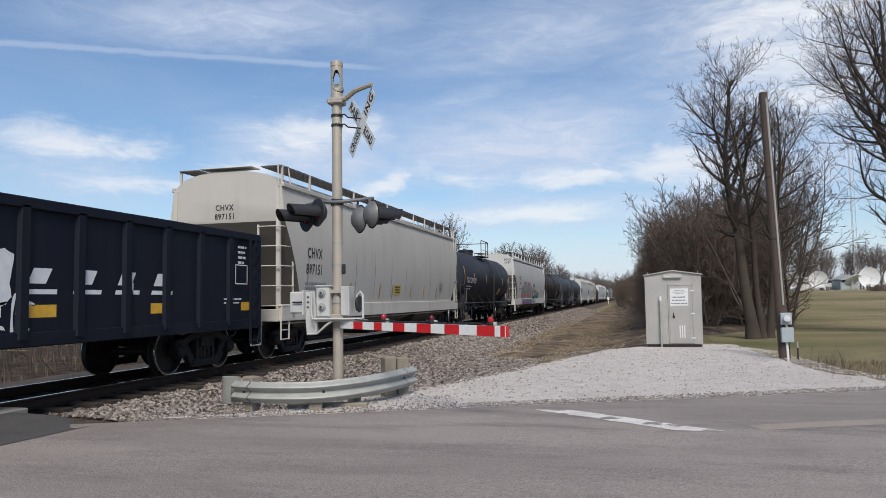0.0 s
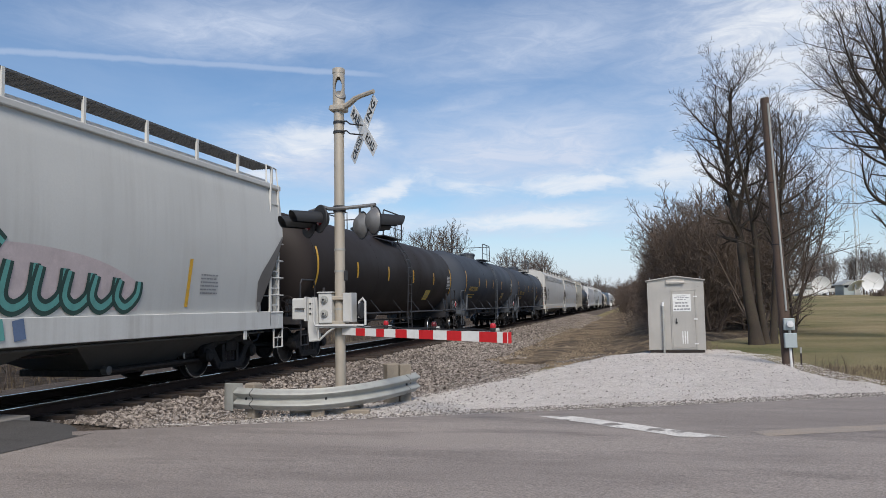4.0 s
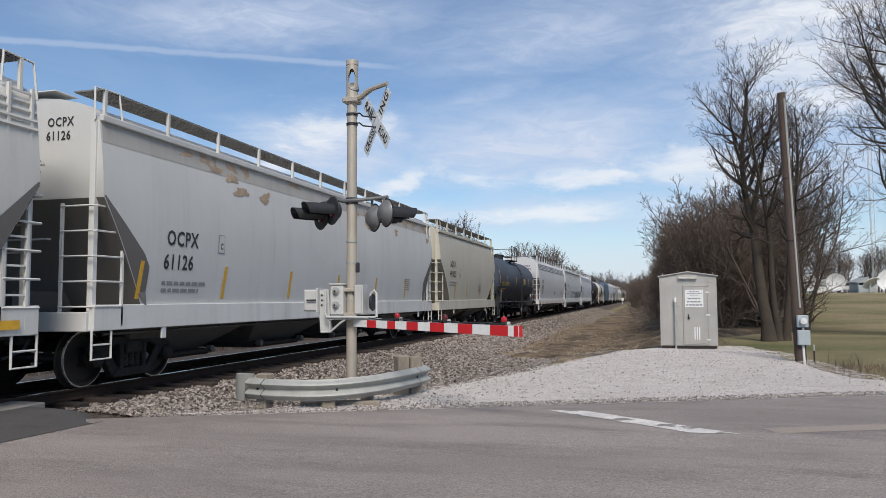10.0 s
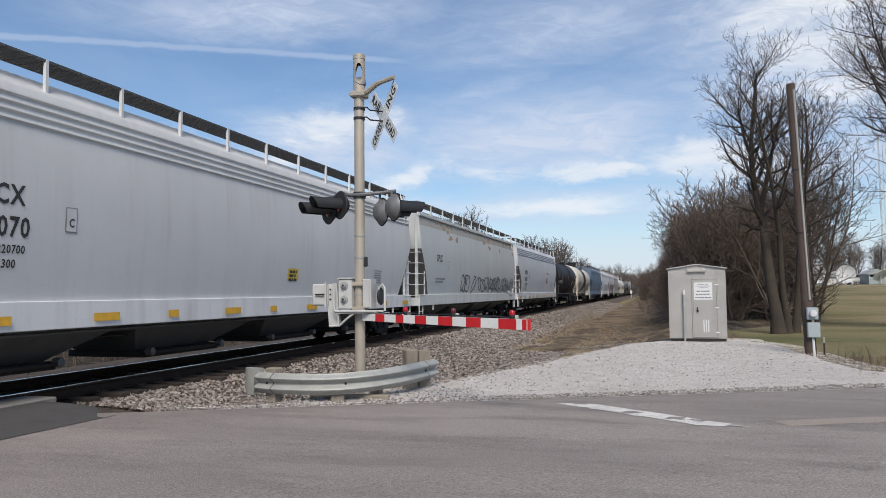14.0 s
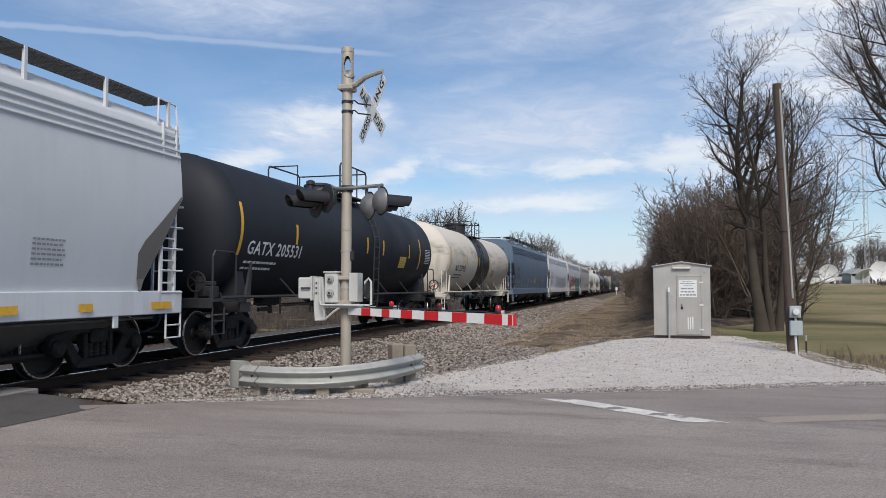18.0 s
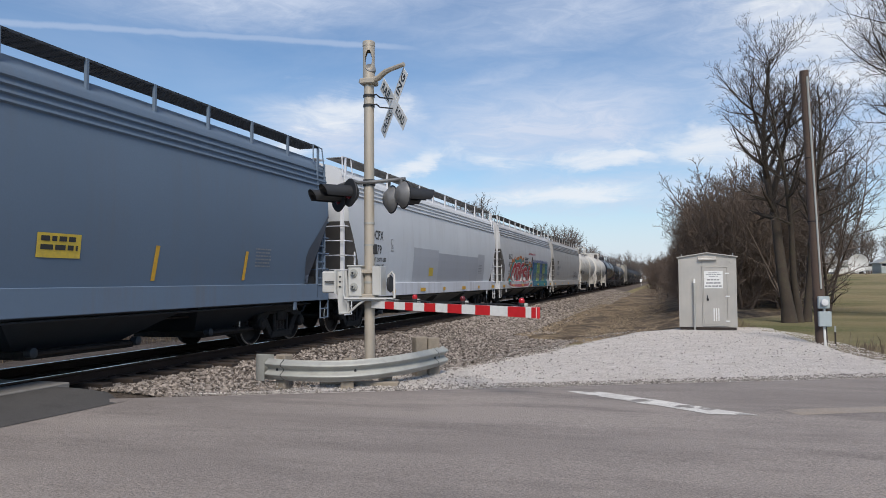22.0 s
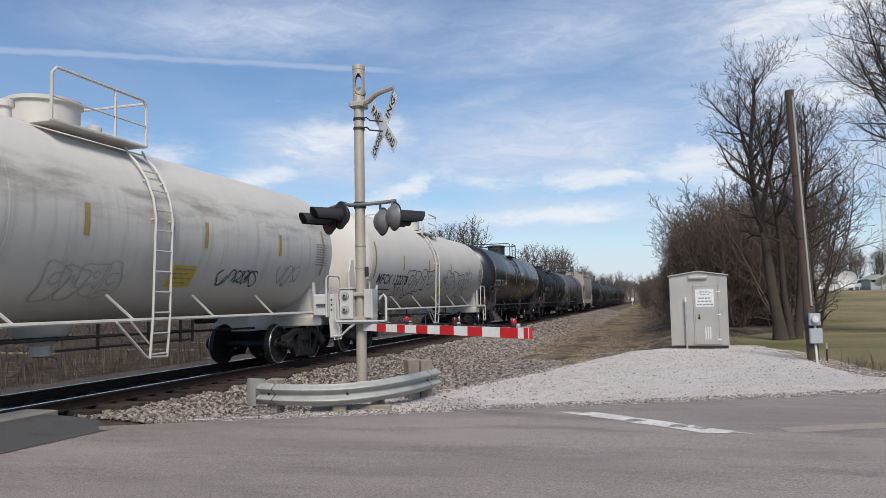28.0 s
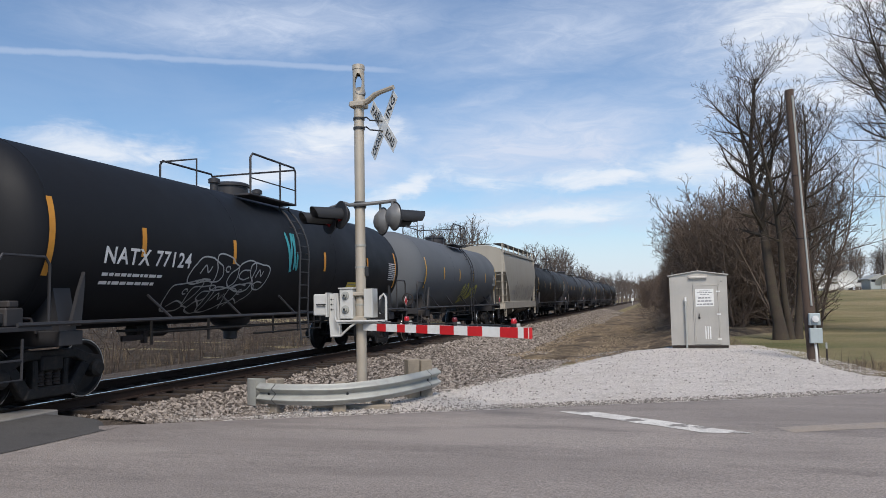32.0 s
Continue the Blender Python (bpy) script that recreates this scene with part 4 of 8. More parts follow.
    part("end_cap", Shape().tube([a1 - d * 0.005 + up * -0.07, a1 - d * 0.005 + up * 0.07], 0.032, 6), RED, gate)


make_signal()


# ---- guard rail round the mast ----
def make_guard_rail():
    g = thing("guard_rail", pose(0, 0, 0), "curved galvanised guard rail on short wooden posts before the mast", "guard rail")
    # the plan of the curve: straight first, then bent round to the back
    plan = []
    p0, p1, p2, p3 = Vector((-5.83, 10.05)), Vector((-4.95, 9.66)), Vector((-3.66, 9.92)), Vector((-3.56, 11.85))
    for i in range(27):
        t = i / 26
        plan.append(p0 * (1 - t) ** 3 + p1 * 3 * t * (1 - t) ** 2 + p2 * 3 * t * t * (1 - t) + p3 * t ** 3)
    wave = [(0.040 * (1 - math.cos(2 * math.pi * (w + 0.155) / 0.155)), w) for w in [-0.155 + 0.0155 * i for i in range(21)]]
    wave = wave + [(u - 0.006, w) for u, w in reversed(wave)]
    level = lambda i: 0.245 + 0.075 * smooth01(10, 26, i)
    rings = []
    for i, p in enumerate(plan):
        d = (plan[min(i + 1, 26)] - plan[max(i - 1, 0)]).normalized()
        nn = Vector((d.y, -d.x))
        rings.append([(p.x + nn.x * u, p.y + nn.y * u, level(i) + w) for u, w in wave])
    part("beam", Shape().rings(rings), STEEL, g, "grey corrugated steel beam", smooth=True)
    for i in (3, 24):
        d = (plan[i + 1] - plan[i - 1]).normalized()
        nn = Vector((d.y, -d.x))
        lap = []
        for q, cut in ((plan[i], 0.0), (plan[i] + d * 0.016, 0.0)):
            lap.append([(q.x + nn.x * (u + 0.003), q.y + nn.y * (u + 0.003), level(i) + w) for u, w in wave[:21]])
        part("lap_seam", Shape().rings(lap, closed=False), BLACK, g, "dark edge of the lapped plate")
    # end shoe, wrapped back
    q, d = plan[0], (plan[1] - plan[0]).normalized()
    nn = Vector((d.y, -d.x))
    s = Shape()
    rr = []
    for k in range(9):
        a = math.pi * 0.5 + math.pi * k / 8
        cc = q + d * 0.02
        off = d * (0.30 * math.cos(a)) + nn * (0.09 * math.sin(a))
        rr.append([(cc.x + off.x, cc.y + off.y, 0.255 - 0.195), (cc.x + off.x, cc.y + off.y, 0.255 + 0.195)])
    s.rings(rr, closed=False)
    rr2 = [[(a[0] - nn.x * 0.004, a[1] - nn.y * 0.004, a[2]) for a in r] for r in rr]
    s.rings(rr2, closed=False)
    part("end_shoe", s, STEEL, g, "rounded steel end piece", smooth=True)
    for i in (2, 12):
        p = plan[i]
        d = (plan[min(i + 1, 26)] - plan[i - 1]).normalized()
        nn = Vector((d.y, -d.x))
        a = math.degrees(math.atan2(d.y, d.x))
        part("post", Shape().box(-0.10, 0.10, -0.09, 0.09, -0.4, 0.46 if i == 2 else 0.26), WOOD, g, "weathered wooden post", bevel=0.015, m=pose(p.x - nn.x * 0.13, p.y - nn.y * 0.13, 0, 0, 0, a))
    for px, py, top in ((-3.86, 11.45, 0.65), (-3.70, 11.62, 0.63)):
        part("post", Shape().box(-0.10, 0.10, -0.10, 0.10, -0.4, top), WOOD, g, "weathered wooden post with a split top", bevel=0.015, m=pose(px, py, 0, 0, 0, 40))
    part("ground_beam", Shape().box(-0.60, 0.60, -0.09, 0.09, -0.15, 0.055), WOOD, g, "weathered timber lying under the beam", bevel=0.015, m=pose(-4.45, 10.36, 0, 0, 0, 10))
    p = plan[2]
    part("post", Shape().box(-0.06, 0.06, -0.06, 0.06, -0.4, 0.34), WOOD, g, "weathered wooden post", bevel=0.01, m=pose(p.x + 0.06, p.y + 0.17, 0, 0, 0, -10))
    for i in (2, 13, 24):
        p = plan[i]
        d = (plan[i + 1] - plan[i - 1]).normalized()
        nn = Vector((d.y, -d.x))
        part("splice_bolt", Shape().lathe([(0.02, 0), (0.018, 0.012), (0.0, 0.014)], n=8).moved(Matrix.Translation((p.x + nn.x * 0.012, p.y + nn.y * 0.012, level(i))) @ pose(0, 0, 0, 90, 0, math.degrees(math.atan2(nn.y, nn.x)) + 90)), BLACK, g)
    for k in range(3):
        x = -4.85 + 0.30 * k
        part("base_block", Shape().box(x, x + 0.16, 10.62, 10.80, -0.2, 0.36 - 0.03 * k), WOOD, g, "short weathered timber by the mast", bevel=0.015)


make_guard_rail()


# ---- signal shed ----
def make_shed():
    W, D, H = 1.72, 1.72, 2.22
    sh = thing("signal_shed", pose(1.30, 24.75, pad_z(1.3, 24.7) + 0.085, 0, 0, -2.0), "pale bare-metal signal shed with a notice on its door", "shed")
    w = W / 2
    body = part("body", Shape().box(-w, w, 0, D, 0.02, H), SHEDMAT, sh, "pale aluminium wall sheets", bevel=0.012)
    part("base_frame", Shape().box(-w + 0.02, w - 0.02, 0.02, D - 0.02, -0.07, 0.02), RUST, sh)
    for x in (-w + 0.18, w - 0.18):
        part("skid", Shape().box(x - 0.07, x + 0.07, 0.0, D, -0.16, -0.06), BLACK, sh)
    roof = Shape().prism([(-w - 0.06, H - 0.0), (0, H + 0.14), (w + 0.06, H - 0.0), (w + 0.06, H + 0.035), (0, H + 0.175), (-w - 0.06, H + 0.035)], "y", -0.06, D + 0.06)
    part("roof", roof, SHEDMAT, sh, "low gabled metal roof", bevel=0.006)
    part("gable", Shape().prism([(-w, H - 0.002), (w, H - 0.002), (0, H + 0.14)], "y", 0.0, 0.02), SHEDMAT, sh)
    part("vent_hood", Shape().prism([(-0.02, H - 0.07), (-0.09, H - 0.08), (-0.09, H - 0.02), (0.0, H + 0.05)], "x", -0.28, 0.28), SHEDMAT, sh, bevel=0.006)
    dx0, dx1 = -0.12, 0.58
    door = part("door", Shape().box(dx0, dx1, -0.022, 0.0, 0.10, 1.90), SHEDMAT, sh, "metal door with notice", bevel=0.008)
    for a, b, c, e in ((dx0 - 0.04, dx0, 0.08, 1.94), (dx1, dx1 + 0.04, 0.08, 1.94), (dx0 - 0.04, dx1 + 0.04, 1.90, 1.94), (dx0 - 0.04, dx1 + 0.04, 0.06, 0.10)):
        part("door_frame", Shape().box(a, b, -0.030, 0.0, c, e), SHEDMAT, sh, bevel=0.006)
    part("handle", Shape().tube([(0.0, -0.03, 1.02), (0.0, -0.07, 1.0), (0.0, -0.07, 0.92), (0.0, -0.03, 0.90)], 0.014, 6), BLACK, door, "black latch handle")
    part("lock", Shape().box(-0.025, 0.035, -0.05, -0.02, 0.86, 0.93), BLACK, door, bevel=0.006)
    for z in (0.22, 1.0, 1.72):
        part("hinge", Shape().box(dx1 - 0.05, dx1 + 0.07, -0.038, -0.02, z - 0.02, z + 0.02), WHITE, door, bevel=0.004)
    for x in (0.18, 0.25, 0.32):
        part("louvre", Shape().box(x - 0.018, x + 0.018, -0.034, -0.02, 0.22, 0.62), WHITE, door, bevel=0.006)
    sign = part("notice", Shape().box(-0.09, 0.46, -0.030, -0.022, 1.25, 1.80), WHITE, door, "white notice with dark blocks of lettering")
    ink = INKGREY
    for z, a, b, h in ((1.74, 0.03, 0.34, 0.03), (1.685, -0.04, 0.42, 0.03), (1.63, 0.05, 0.32, 0.025), (1.52, -0.01, 0.38, 0.055), (1.42, -0.03, 0.40, 0.055), (1.32, -0.06, 0.43, 0.055)):
        x = a
        while x < b:
            wd = random.uniform(0.05, 0.11)
            part("word_bar", Shape().box(x, min(b, x + wd), -0.032, -0.030, z - h * 0.38, z + h * 0.38), ink, sign)
            x += wd + 0.018
    part("corner_trim", Shape().box(-w - 0.006, -w + 0.03, -0.006, 0.03, 0.02, H), SHEDMAT, sh)
    part("corner_trim", Shape().box(w - 0.03, w + 0.006, -0.006, 0.03, 0.02, H), SHEDMAT, sh)
    part("seam", Shape().box(-0.16, -0.152, -0.004, 0.0, 0.02, H), STEEL, sh)
    part("grounding_pipe", Shape().tube([(-0.40, -0.12, -0.18), (-0.40, -0.12, 1.44)], 0.032, 10), STEEL, sh, "grey conduit standing before the wall", smooth=True)
    part("pipe_cap", Shape().tube([(-0.40, -0.12, 1.42), (-0.40, -0.12, 1.56)], 0.040, 10), WHITE, sh, smooth=True)
    for x in (-w + 0.09, w - 0.09):
        part("lift_eye", Shape().tube([(x, 0.03, H + 0.03), (x, 0.03, H + 0.13)], 0.012, 6), STEEL, sh)
    for x, z in ((-w + 0.10, H - 0.16), (-0.30, 1.30), (w - 0.16, H - 0.16)):
        part("cover_plate", Shape().box(x - 0.03, x + 0.03, -0.012, 0.0, z - 0.03, z + 0.03), SHEDMAT, sh, bevel=0.004)


make_shed()


# ---- service pole ----
def make_service_pole():
    p = thing("service_pole", pose(3.63, 19.7, -0.20), "leaning brown wooden service pole with meter boxes", "utility pole")
    base, top = Vector((0, 0, -0.4)), Vector((-0.20, 0.25, 6.92))
    part("pole", Shape().tube([base.lerp(top, t / 10) for t in range(11)], [0.140 - 0.035 * t / 10 for t in range(11)], 16), POLEWOOD, p, smooth=True)
    line = lambda z: base.lerp(top, (z + 0.4) / 7.46)

    def on_face(z, dx, dy):
        q = line(z)
        return (q.x + dx, q.y + dy, z)
    part("conduit", Shape().tube([on_face(z, 0.05, -0.142 + 0.005 * z) for z in (-0.1, 0.4, 0.8)], 0.03, 8), PVC, p, "white conduit", smooth=True)
    part("conduit", Shape().tube([on_face(z, 0.04, -0.142 + 0.005 * z) for z in (1.5, 2.5, 4, 5.5, 6.75)], 0.024, 8), STEEL, p, "grey conduit", smooth=True)
    part("strap", Shape().lathe([(0.132, 0), (0.132, 0.03)], n=16).moved(Matrix.Translation(line(3.2))), RUST, p, smooth=True)
    part("strap", Shape().lathe([(0.122, 0), (0.122, 0.03)], n=16).moved(Matrix.Translation(line(4.8))), RUST, p, smooth=True)
    q = line(1.0)
    part("breaker_box", Shape().box(q.x - 0.07, q.x + 0.21, q.y - 0.26, q.y - 0.12, 0.60, 0.96), METERBOX, p, "grey electric box", bevel=0.015)
    mb = part("meter_box", Shape().box(q.x - 0.07, q.x + 0.18, q.y - 0.25, q.y - 0.12, 1.03, 1.32), METERBOX, p, "grey electric meter box", bevel=0.015)
    part("meter", Shape().lathe([(0.085, 0.0), (0.085, -0.06), (0.075, -0.10), (0.0, -0.11)][::-1], "y", at=(q.x + 0.06, q.y - 0.245, 1.18), n=18), GLASS, mb, "round glass meter", smooth=True)
    part("nipple", Shape().tube([(q.x + 0.06, q.y - 0.2, 0.95), (q.x + 0.06, q.y - 0.2, 1.05)], 0.03, 8), STEEL, p)
    part("top_wire", Shape().tube([(top.x, top.y, 6.9), (top.x + 6, top.y + 14, 5.9), (top.x + 13, top.y + 30, 5.6)], 0.008, 5), BLACK, p)
    st = thing("marker_post", pose(3.86, 19.45, -0.20), "short thin pipe post beside the service pole", "post")
    part("post", Shape().tube([(0, 0, -0.2), (0, 0, 0.50)], 0.02, 8), RUST, st, smooth=True)
    part("cap", Shape().tube([(0, 0, 0.48), (0, 0, 0.62)], 0.022, 8), STEEL, st, smooth=True)


make_service_pole()

# ---- the train ----
SPEED, SLOWING = 13.95, 0.0362          # metres a second at the start, and how it slackens
WHEEL_R = 0.457


def run(t):
    """How far the train has rolled at t seconds."""
    return SPEED * t - SLOWING * t * t


def paint(name, base, dirt=(0.16, 0.12, 0.09), amount=0.45, rough=0.5, spread=0.06, spec=0.5, smear=None):
    return material(name, base, rough, 0, spread, 0.5, 30, 0.03, streak=1.6, dirt=dirt, dirt_amount=amount, spec=spec, smear=smear)


def truck_meshes():
    """A three-piece freight truck: cast side frames, bolster, springs, two wheel sets."""
    side = Shape()
    outline_top = [(-1.05, 0.50), (-0.98, 0.66), (-0.75, 0.70), (-0.50, 0.80), (0.50, 0.80), (0.75, 0.70), (0.98, 0.66), (1.05, 0.50), (0.75, 0.52), (0.45, 0.66), (-0.45, 0.66), (-0.75, 0.52)]
    side.prism(outline_top, "x", -0.07, 0.07)
    for k in (-1, 1):
        arm = [(0.78 * k, 0.54), (0.62 * k, 0.60), (0.36 * k, 0.26), (0.42 * k, 0.12), (0.50 * k, 0.14)]
        side.prism(arm if k < 0 else arm[::-1], "x", -0.07, 0.07)
        col = [(0.24 * k, 0.66), (0.33 * k, 0.66), (0.33 * k, 0.24), (0.24 * k, 0.24)]
        side.prism(col if k < 0 else col[::-1], "x", -0.08, 0.08)
    side.prism([(-0.50, 0.12), (-0.42, 0.27), (0.42, 0.27), (0.50, 0.12)][::-1], "x", -0.10, 0.10)
    side = side.mesh("side_frame", TRUCKMAT, bevel=0.018)
    bear = Shape().lathe([(0.0, 0.10), (0.09, 0.10), (0.135, 0.06), (0.14, -0.10), (0.10, -0.12)], "x", n=16)
    bear = bear.mesh("bearing", TRUCKMAT, smooth=True)
    spring = Shape()
    prof = []
    for i in range(6):
        z = 0.28 + 0.24 * i / 5
        prof += [(0.058, z), (0.07, z + 0.014), (0.058, z + 0.028)]
    spring.lathe(prof, n=10)
    spring = spring.mesh("spring", RUST, smooth=True)
    bolster = Shape().box(-1.10, 1.10, -0.20, 0.20, 0.50, 0.72).box(-0.30, 0.30, -0.28, 0.28, 0.62, 0.80).mesh("bolster", TRUCKMAT, bevel=0.02)
    ws = Shape()
    ws.tube([(-1.08, 0, 0), (1.08, 0, 0)], 0.08, 10)
    r = WHEEL_R
    for k in (-1, 1):
        prof = [(0.06, 0.05), (0.13, 0.07), (0.15, 0.02), (r - 0.09, 0.0), (r - 0.06, 0.07), (r - 0.01, 0.072), (r, 0.05), (r + 0.006, -0.045), (r + 0.03, -0.055), (r + 0.03, -0.075), (r - 0.05, -0.08), (r - 0.08, -0.03), (0.15, -0.04), (0.06, -0.06)]
        p = [(a, h * k + 0.755 * k) for a, h in prof]
        ws.lathe(p if k > 0 else p[::-1], "x", n=30)
    plain = len(ws.f)
    for k in (-1, 1):
        ring = [[(h, q_r * math.cos(q), q_r * math.sin(q)) for q in [2 * math.pi * j / 30 for j in range(30)]] for q_r, h in ((r - 0.022, 0.8285 * k), (r - 0.006, 0.8285 * k), (r + 0.003, 0.806 * k))]
        ws.rings(ring, caps=False)
    ws = ws.mesh("wheel_set", WHEELMAT, smooth=True)
    ws.materials.append(RIM)
    for f in ws.polygons[plain:]:
        f.material_index = 1
    return dict(side=side, bear=bear, spring=spring, bolster=bolster, ws=ws)


TM = truck_meshes()
WHEELS = []      # (wheel set, its car's place, its own y): turned in motions()


def truck(car, y, place, near=True):
    t = part("truck", TM["bolster"], None, car, "grimy dark cast-steel truck", m=pose(0, y, 0))
    for k in (-1, 1):
        part("side_frame", TM["side"], None, t, m=pose(1.0 * k, 0, 0))
        if k > 0:
            for y3 in (-0.15, 0.0, 0.15):
                part("spring", TM["spring"], None, t, m=pose(1.0, y3, 0))
        if k > 0 or near:
            for d in (-0.889, 0.889):
                part("bearing", TM["bear"], None, t, m=pose(1.05 * k, d, WHEEL_R, 0, 0 if k > 0 else 180, 0))
    for d in (-0.889, 0.889):
        w = part("wheel_set", TM["ws"], None, t, m=pose(0, d, WHEEL_R))
        WHEELS.append((w, place, y + d))
    return t


def couplers(car, L, mat=None):
    """Draft gear and knuckle at either end, with its air hose."""
    for k in (-1, 1):
        y = k * (L / 2 - 0.55)
        c = part("coupler", Shape().box(-0.16, 0.16, min(y, y - k * 0.5), max(y, y - k * 0.5), 0.70, 1.0).box(-0.07, 0.07, min(y, y + k * 0.38), max(y, y + k * 0.38), 0.78, 0.93).box(-0.13, 0.10, min(y + k * 0.34, y + k * 0.56), max(y + k * 0.34, y + k * 0.56), 0.72, 0.99), RUST, car, bevel=0.02)
        part("air_hose", Shape().tube([(0.35, y, 0.80), (0.36, y + k * 0.15, 0.62), (0.25, y + k * 0.40, 0.52), (0.08, y + k * 0.55, 0.62)], 0.025, 6), BLACK, c)


def ladder(name, car, mat, x, y0, y1, z0, z1, rungs, face="x"):
    """Two stiles and rungs, standing along y (face x) or along x (face y)."""
    s = Shape()
    r = 0.022
    for q in (y0, y1):
        a = (x, q) if face == "x" else (q, x)
        s.box(a[0] - r, a[0] + r, a[1] - r, a[1] + r, z0, z1)
    for i in range(rungs):
        z = z0 + 0.08 + (z1 - z0 - 0.16) * i / max(1, rungs - 1)
        if face == "x":
            s.box(x - 0.014, x + 0.014, y0, y1, z - 0.014, z + 0.014)
        else:
            s.box(y0, y1, x - 0.014, x + 0.014, z - 0.014, z + 0.014)
    return part(name, s, mat, car)


def hand_wheel(car, x, y, z, r=0.28):
    s = Shape()
    pts = [(x + r * math.cos(a), y, z + r * math.sin(a)) for a in [2 * math.pi * j / 18 for j in range(19)]]
    s.tube(pts, 0.02, 6)
    for j in range(5):
        a = 2 * math.pi * j / 5
        s.tube([(x, y, z), (x + r * math.cos(a), y, z + r * math.sin(a))], 0.012, 5)
    s.tube([(x, y - 0.02, z), (x, y + 0.25, z)], 0.02, 6)
    return part("brake_wheel", s, RUST, car, "round brake wheel", smooth=True)


def flat_patch(place, u0, u1, v0, v1, nv=1, nu=1):
    s = Shape()
    for j in range(nv + 1):
        for i in range(nu + 1):
            s.v.append(place(u0 + (u1 - u0) * i / nu, v0 + (v1 - v0) * j / nv))
    n = nu + 1
    s.f = [(j * n + i, j * n + i + 1, (j + 1) * n + i + 1, (j + 1) * n + i) for j in range(nv) for i in range(nu)]
    return s


def bars(place, u0, v0, rows, widths, h, gap):
    """Small print that cannot be read: short bars in rows."""
    s = Shape()
    for r in range(rows):
        v = v0 - r * (h + gap)
        u = u0
        end = u0 + widths[r % len(widths)]
        while u < end - 0.02:
            w = min(end - u, random.uniform(1.2, 3.6) * h)
            q = flat_patch(place, u, u + w, v, v + h)
            i = len(s.v)
            s.v += q.v
            s.f += [tuple(i + k for k in f) for f in q.f]
            u += w + h * 0.55
    return s


def scrawl(place, u0, u1, v0, v1, strokes, width, rng):
    """Looped spray-can lines: one ribbon a stroke."""
    out = []
    W, H = u1 - u0, v1 - v0
    for k in range(strokes):
        cu = u0 + W * (k + 0.5) / strokes
        ru, rv = W / strokes * rng.uniform(0.5, 0.75), H * rng.uniform(0.28, 0.48)
        cv = v0 + H * rng.uniform(0.42, 0.58)
        ph, m1, m2 = rng.uniform(0, 6.28), rng.choice((1, 2, 2)), rng.choice((1, 2, 3))
        pts = []
        for i in range(33):
            a = 6.0 * i / 32
            pts.append((cu + ru * math.cos(a * m1 * 0.7 + ph) * (0.75 + 0.3 * math.sin(a * 1.7)), cv + rv * math.sin(a * m2 * 0.6 + ph * 1.3)))
        s = Shape()
        for i in range(33):
            (a, b), (c, d) = pts[max(0, i - 1)], pts[min(32, i + 1)]
            ln = max(1e-4, math.hypot(c - a, d - b))
            w = width * (0.75 + 0.5 * math.sin(i * 0.6 + ph) ** 2) * 0.5
            nu, nv = -(d - b) / ln * w, (c - a) / ln * w
            s.v += [place(pts[i][0] + nu, pts[i][1] + nv), place(pts[i][0] - nu, pts[i][1] - nv)]
        s.f = [(2 * i, 2 * i + 1, 2 * i + 3, 2 * i + 2) for i in range(32)]
        out.append(s)
    return out


def sprayed(shapes, mat, parent, label):
    for s in shapes:
        part("graffiti", s, mat, parent, label)


def blob(place, cu, cv, ru, rv, rng, n=26, rag=0.25):
    """A filled patch of spray paint with a ragged outline."""
    s = Shape()
    ph = [rng.uniform(0, 6.28) for _ in range(4)]
    rim = []
    for i in range(n):
        a = 2 * math.pi * i / n
        k = 1 + rag * (0.5 * math.sin(2 * a + ph[0]) + 0.35 * math.sin(3 * a + ph[1]) + 0.3 * math.sin(5 * a + ph[2]) + 0.2 * math.sin(9 * a + ph[3]))
        rim.append((ru * k * math.copysign(abs(math.cos(a)) ** 0.7, math.cos(a)), rv * k * math.copysign(abs(math.sin(a)) ** 0.7, math.sin(a))))
    i0 = 0
    s.v.append(place(cu, cv))
    for f in (0.5, 1.0):
        s.v += [place(cu + a * f, cv + b * f) for a, b in rim]
    for j in range(n):
        q = (j + 1) % n
        s.f.append((0, 1 + j, 1 + q))
        s.f.append((1 + j, 1 + n + j, 1 + n + q, 1 + q))
    return s


def stroke(place, pts, width, taper=0.0):
    """One spray-can stroke through a few (u, v) points, rounded between them; taper thins its ends."""
    P = [Vector(q) for q in [pts[0]] + list(pts) + [pts[-1]]]
    line = []
    for i in range(1, len(P) - 2):
        for j in range(7):
            t = j / 7
            line.append(0.5 * (2 * P[i] + (P[i + 1] - P[i - 1]) * t + (2 * P[i - 1] - 5 * P[i] + 4 * P[i + 1] - P[i + 2]) * t * t + (3 * P[i] - P[i - 1] - 3 * P[i + 1] + P[i + 2]) * t ** 3))
    line.append(P[-2])
    s, n = Shape(), len(line)
    for i, q in enumerate(line):
        d = (line[min(i + 1, n - 1)] - line[max(i - 1, 0)])
        d = d.normalized() if d.length > 1e-6 else Vector((1, 0))
        w = 0.5 * width * (1 - taper * abs(2 * i / (n - 1) - 1) ** 2)
        s.v += [place(q.x - d.y * w, q.y + d.x * w), place(q.x + d.y * w, q.y - d.x * w)]
    s.f = [(2 * i, 2 * i + 1, 2 * i + 3, 2 * i + 2) for i in range(n - 1)]
    return s


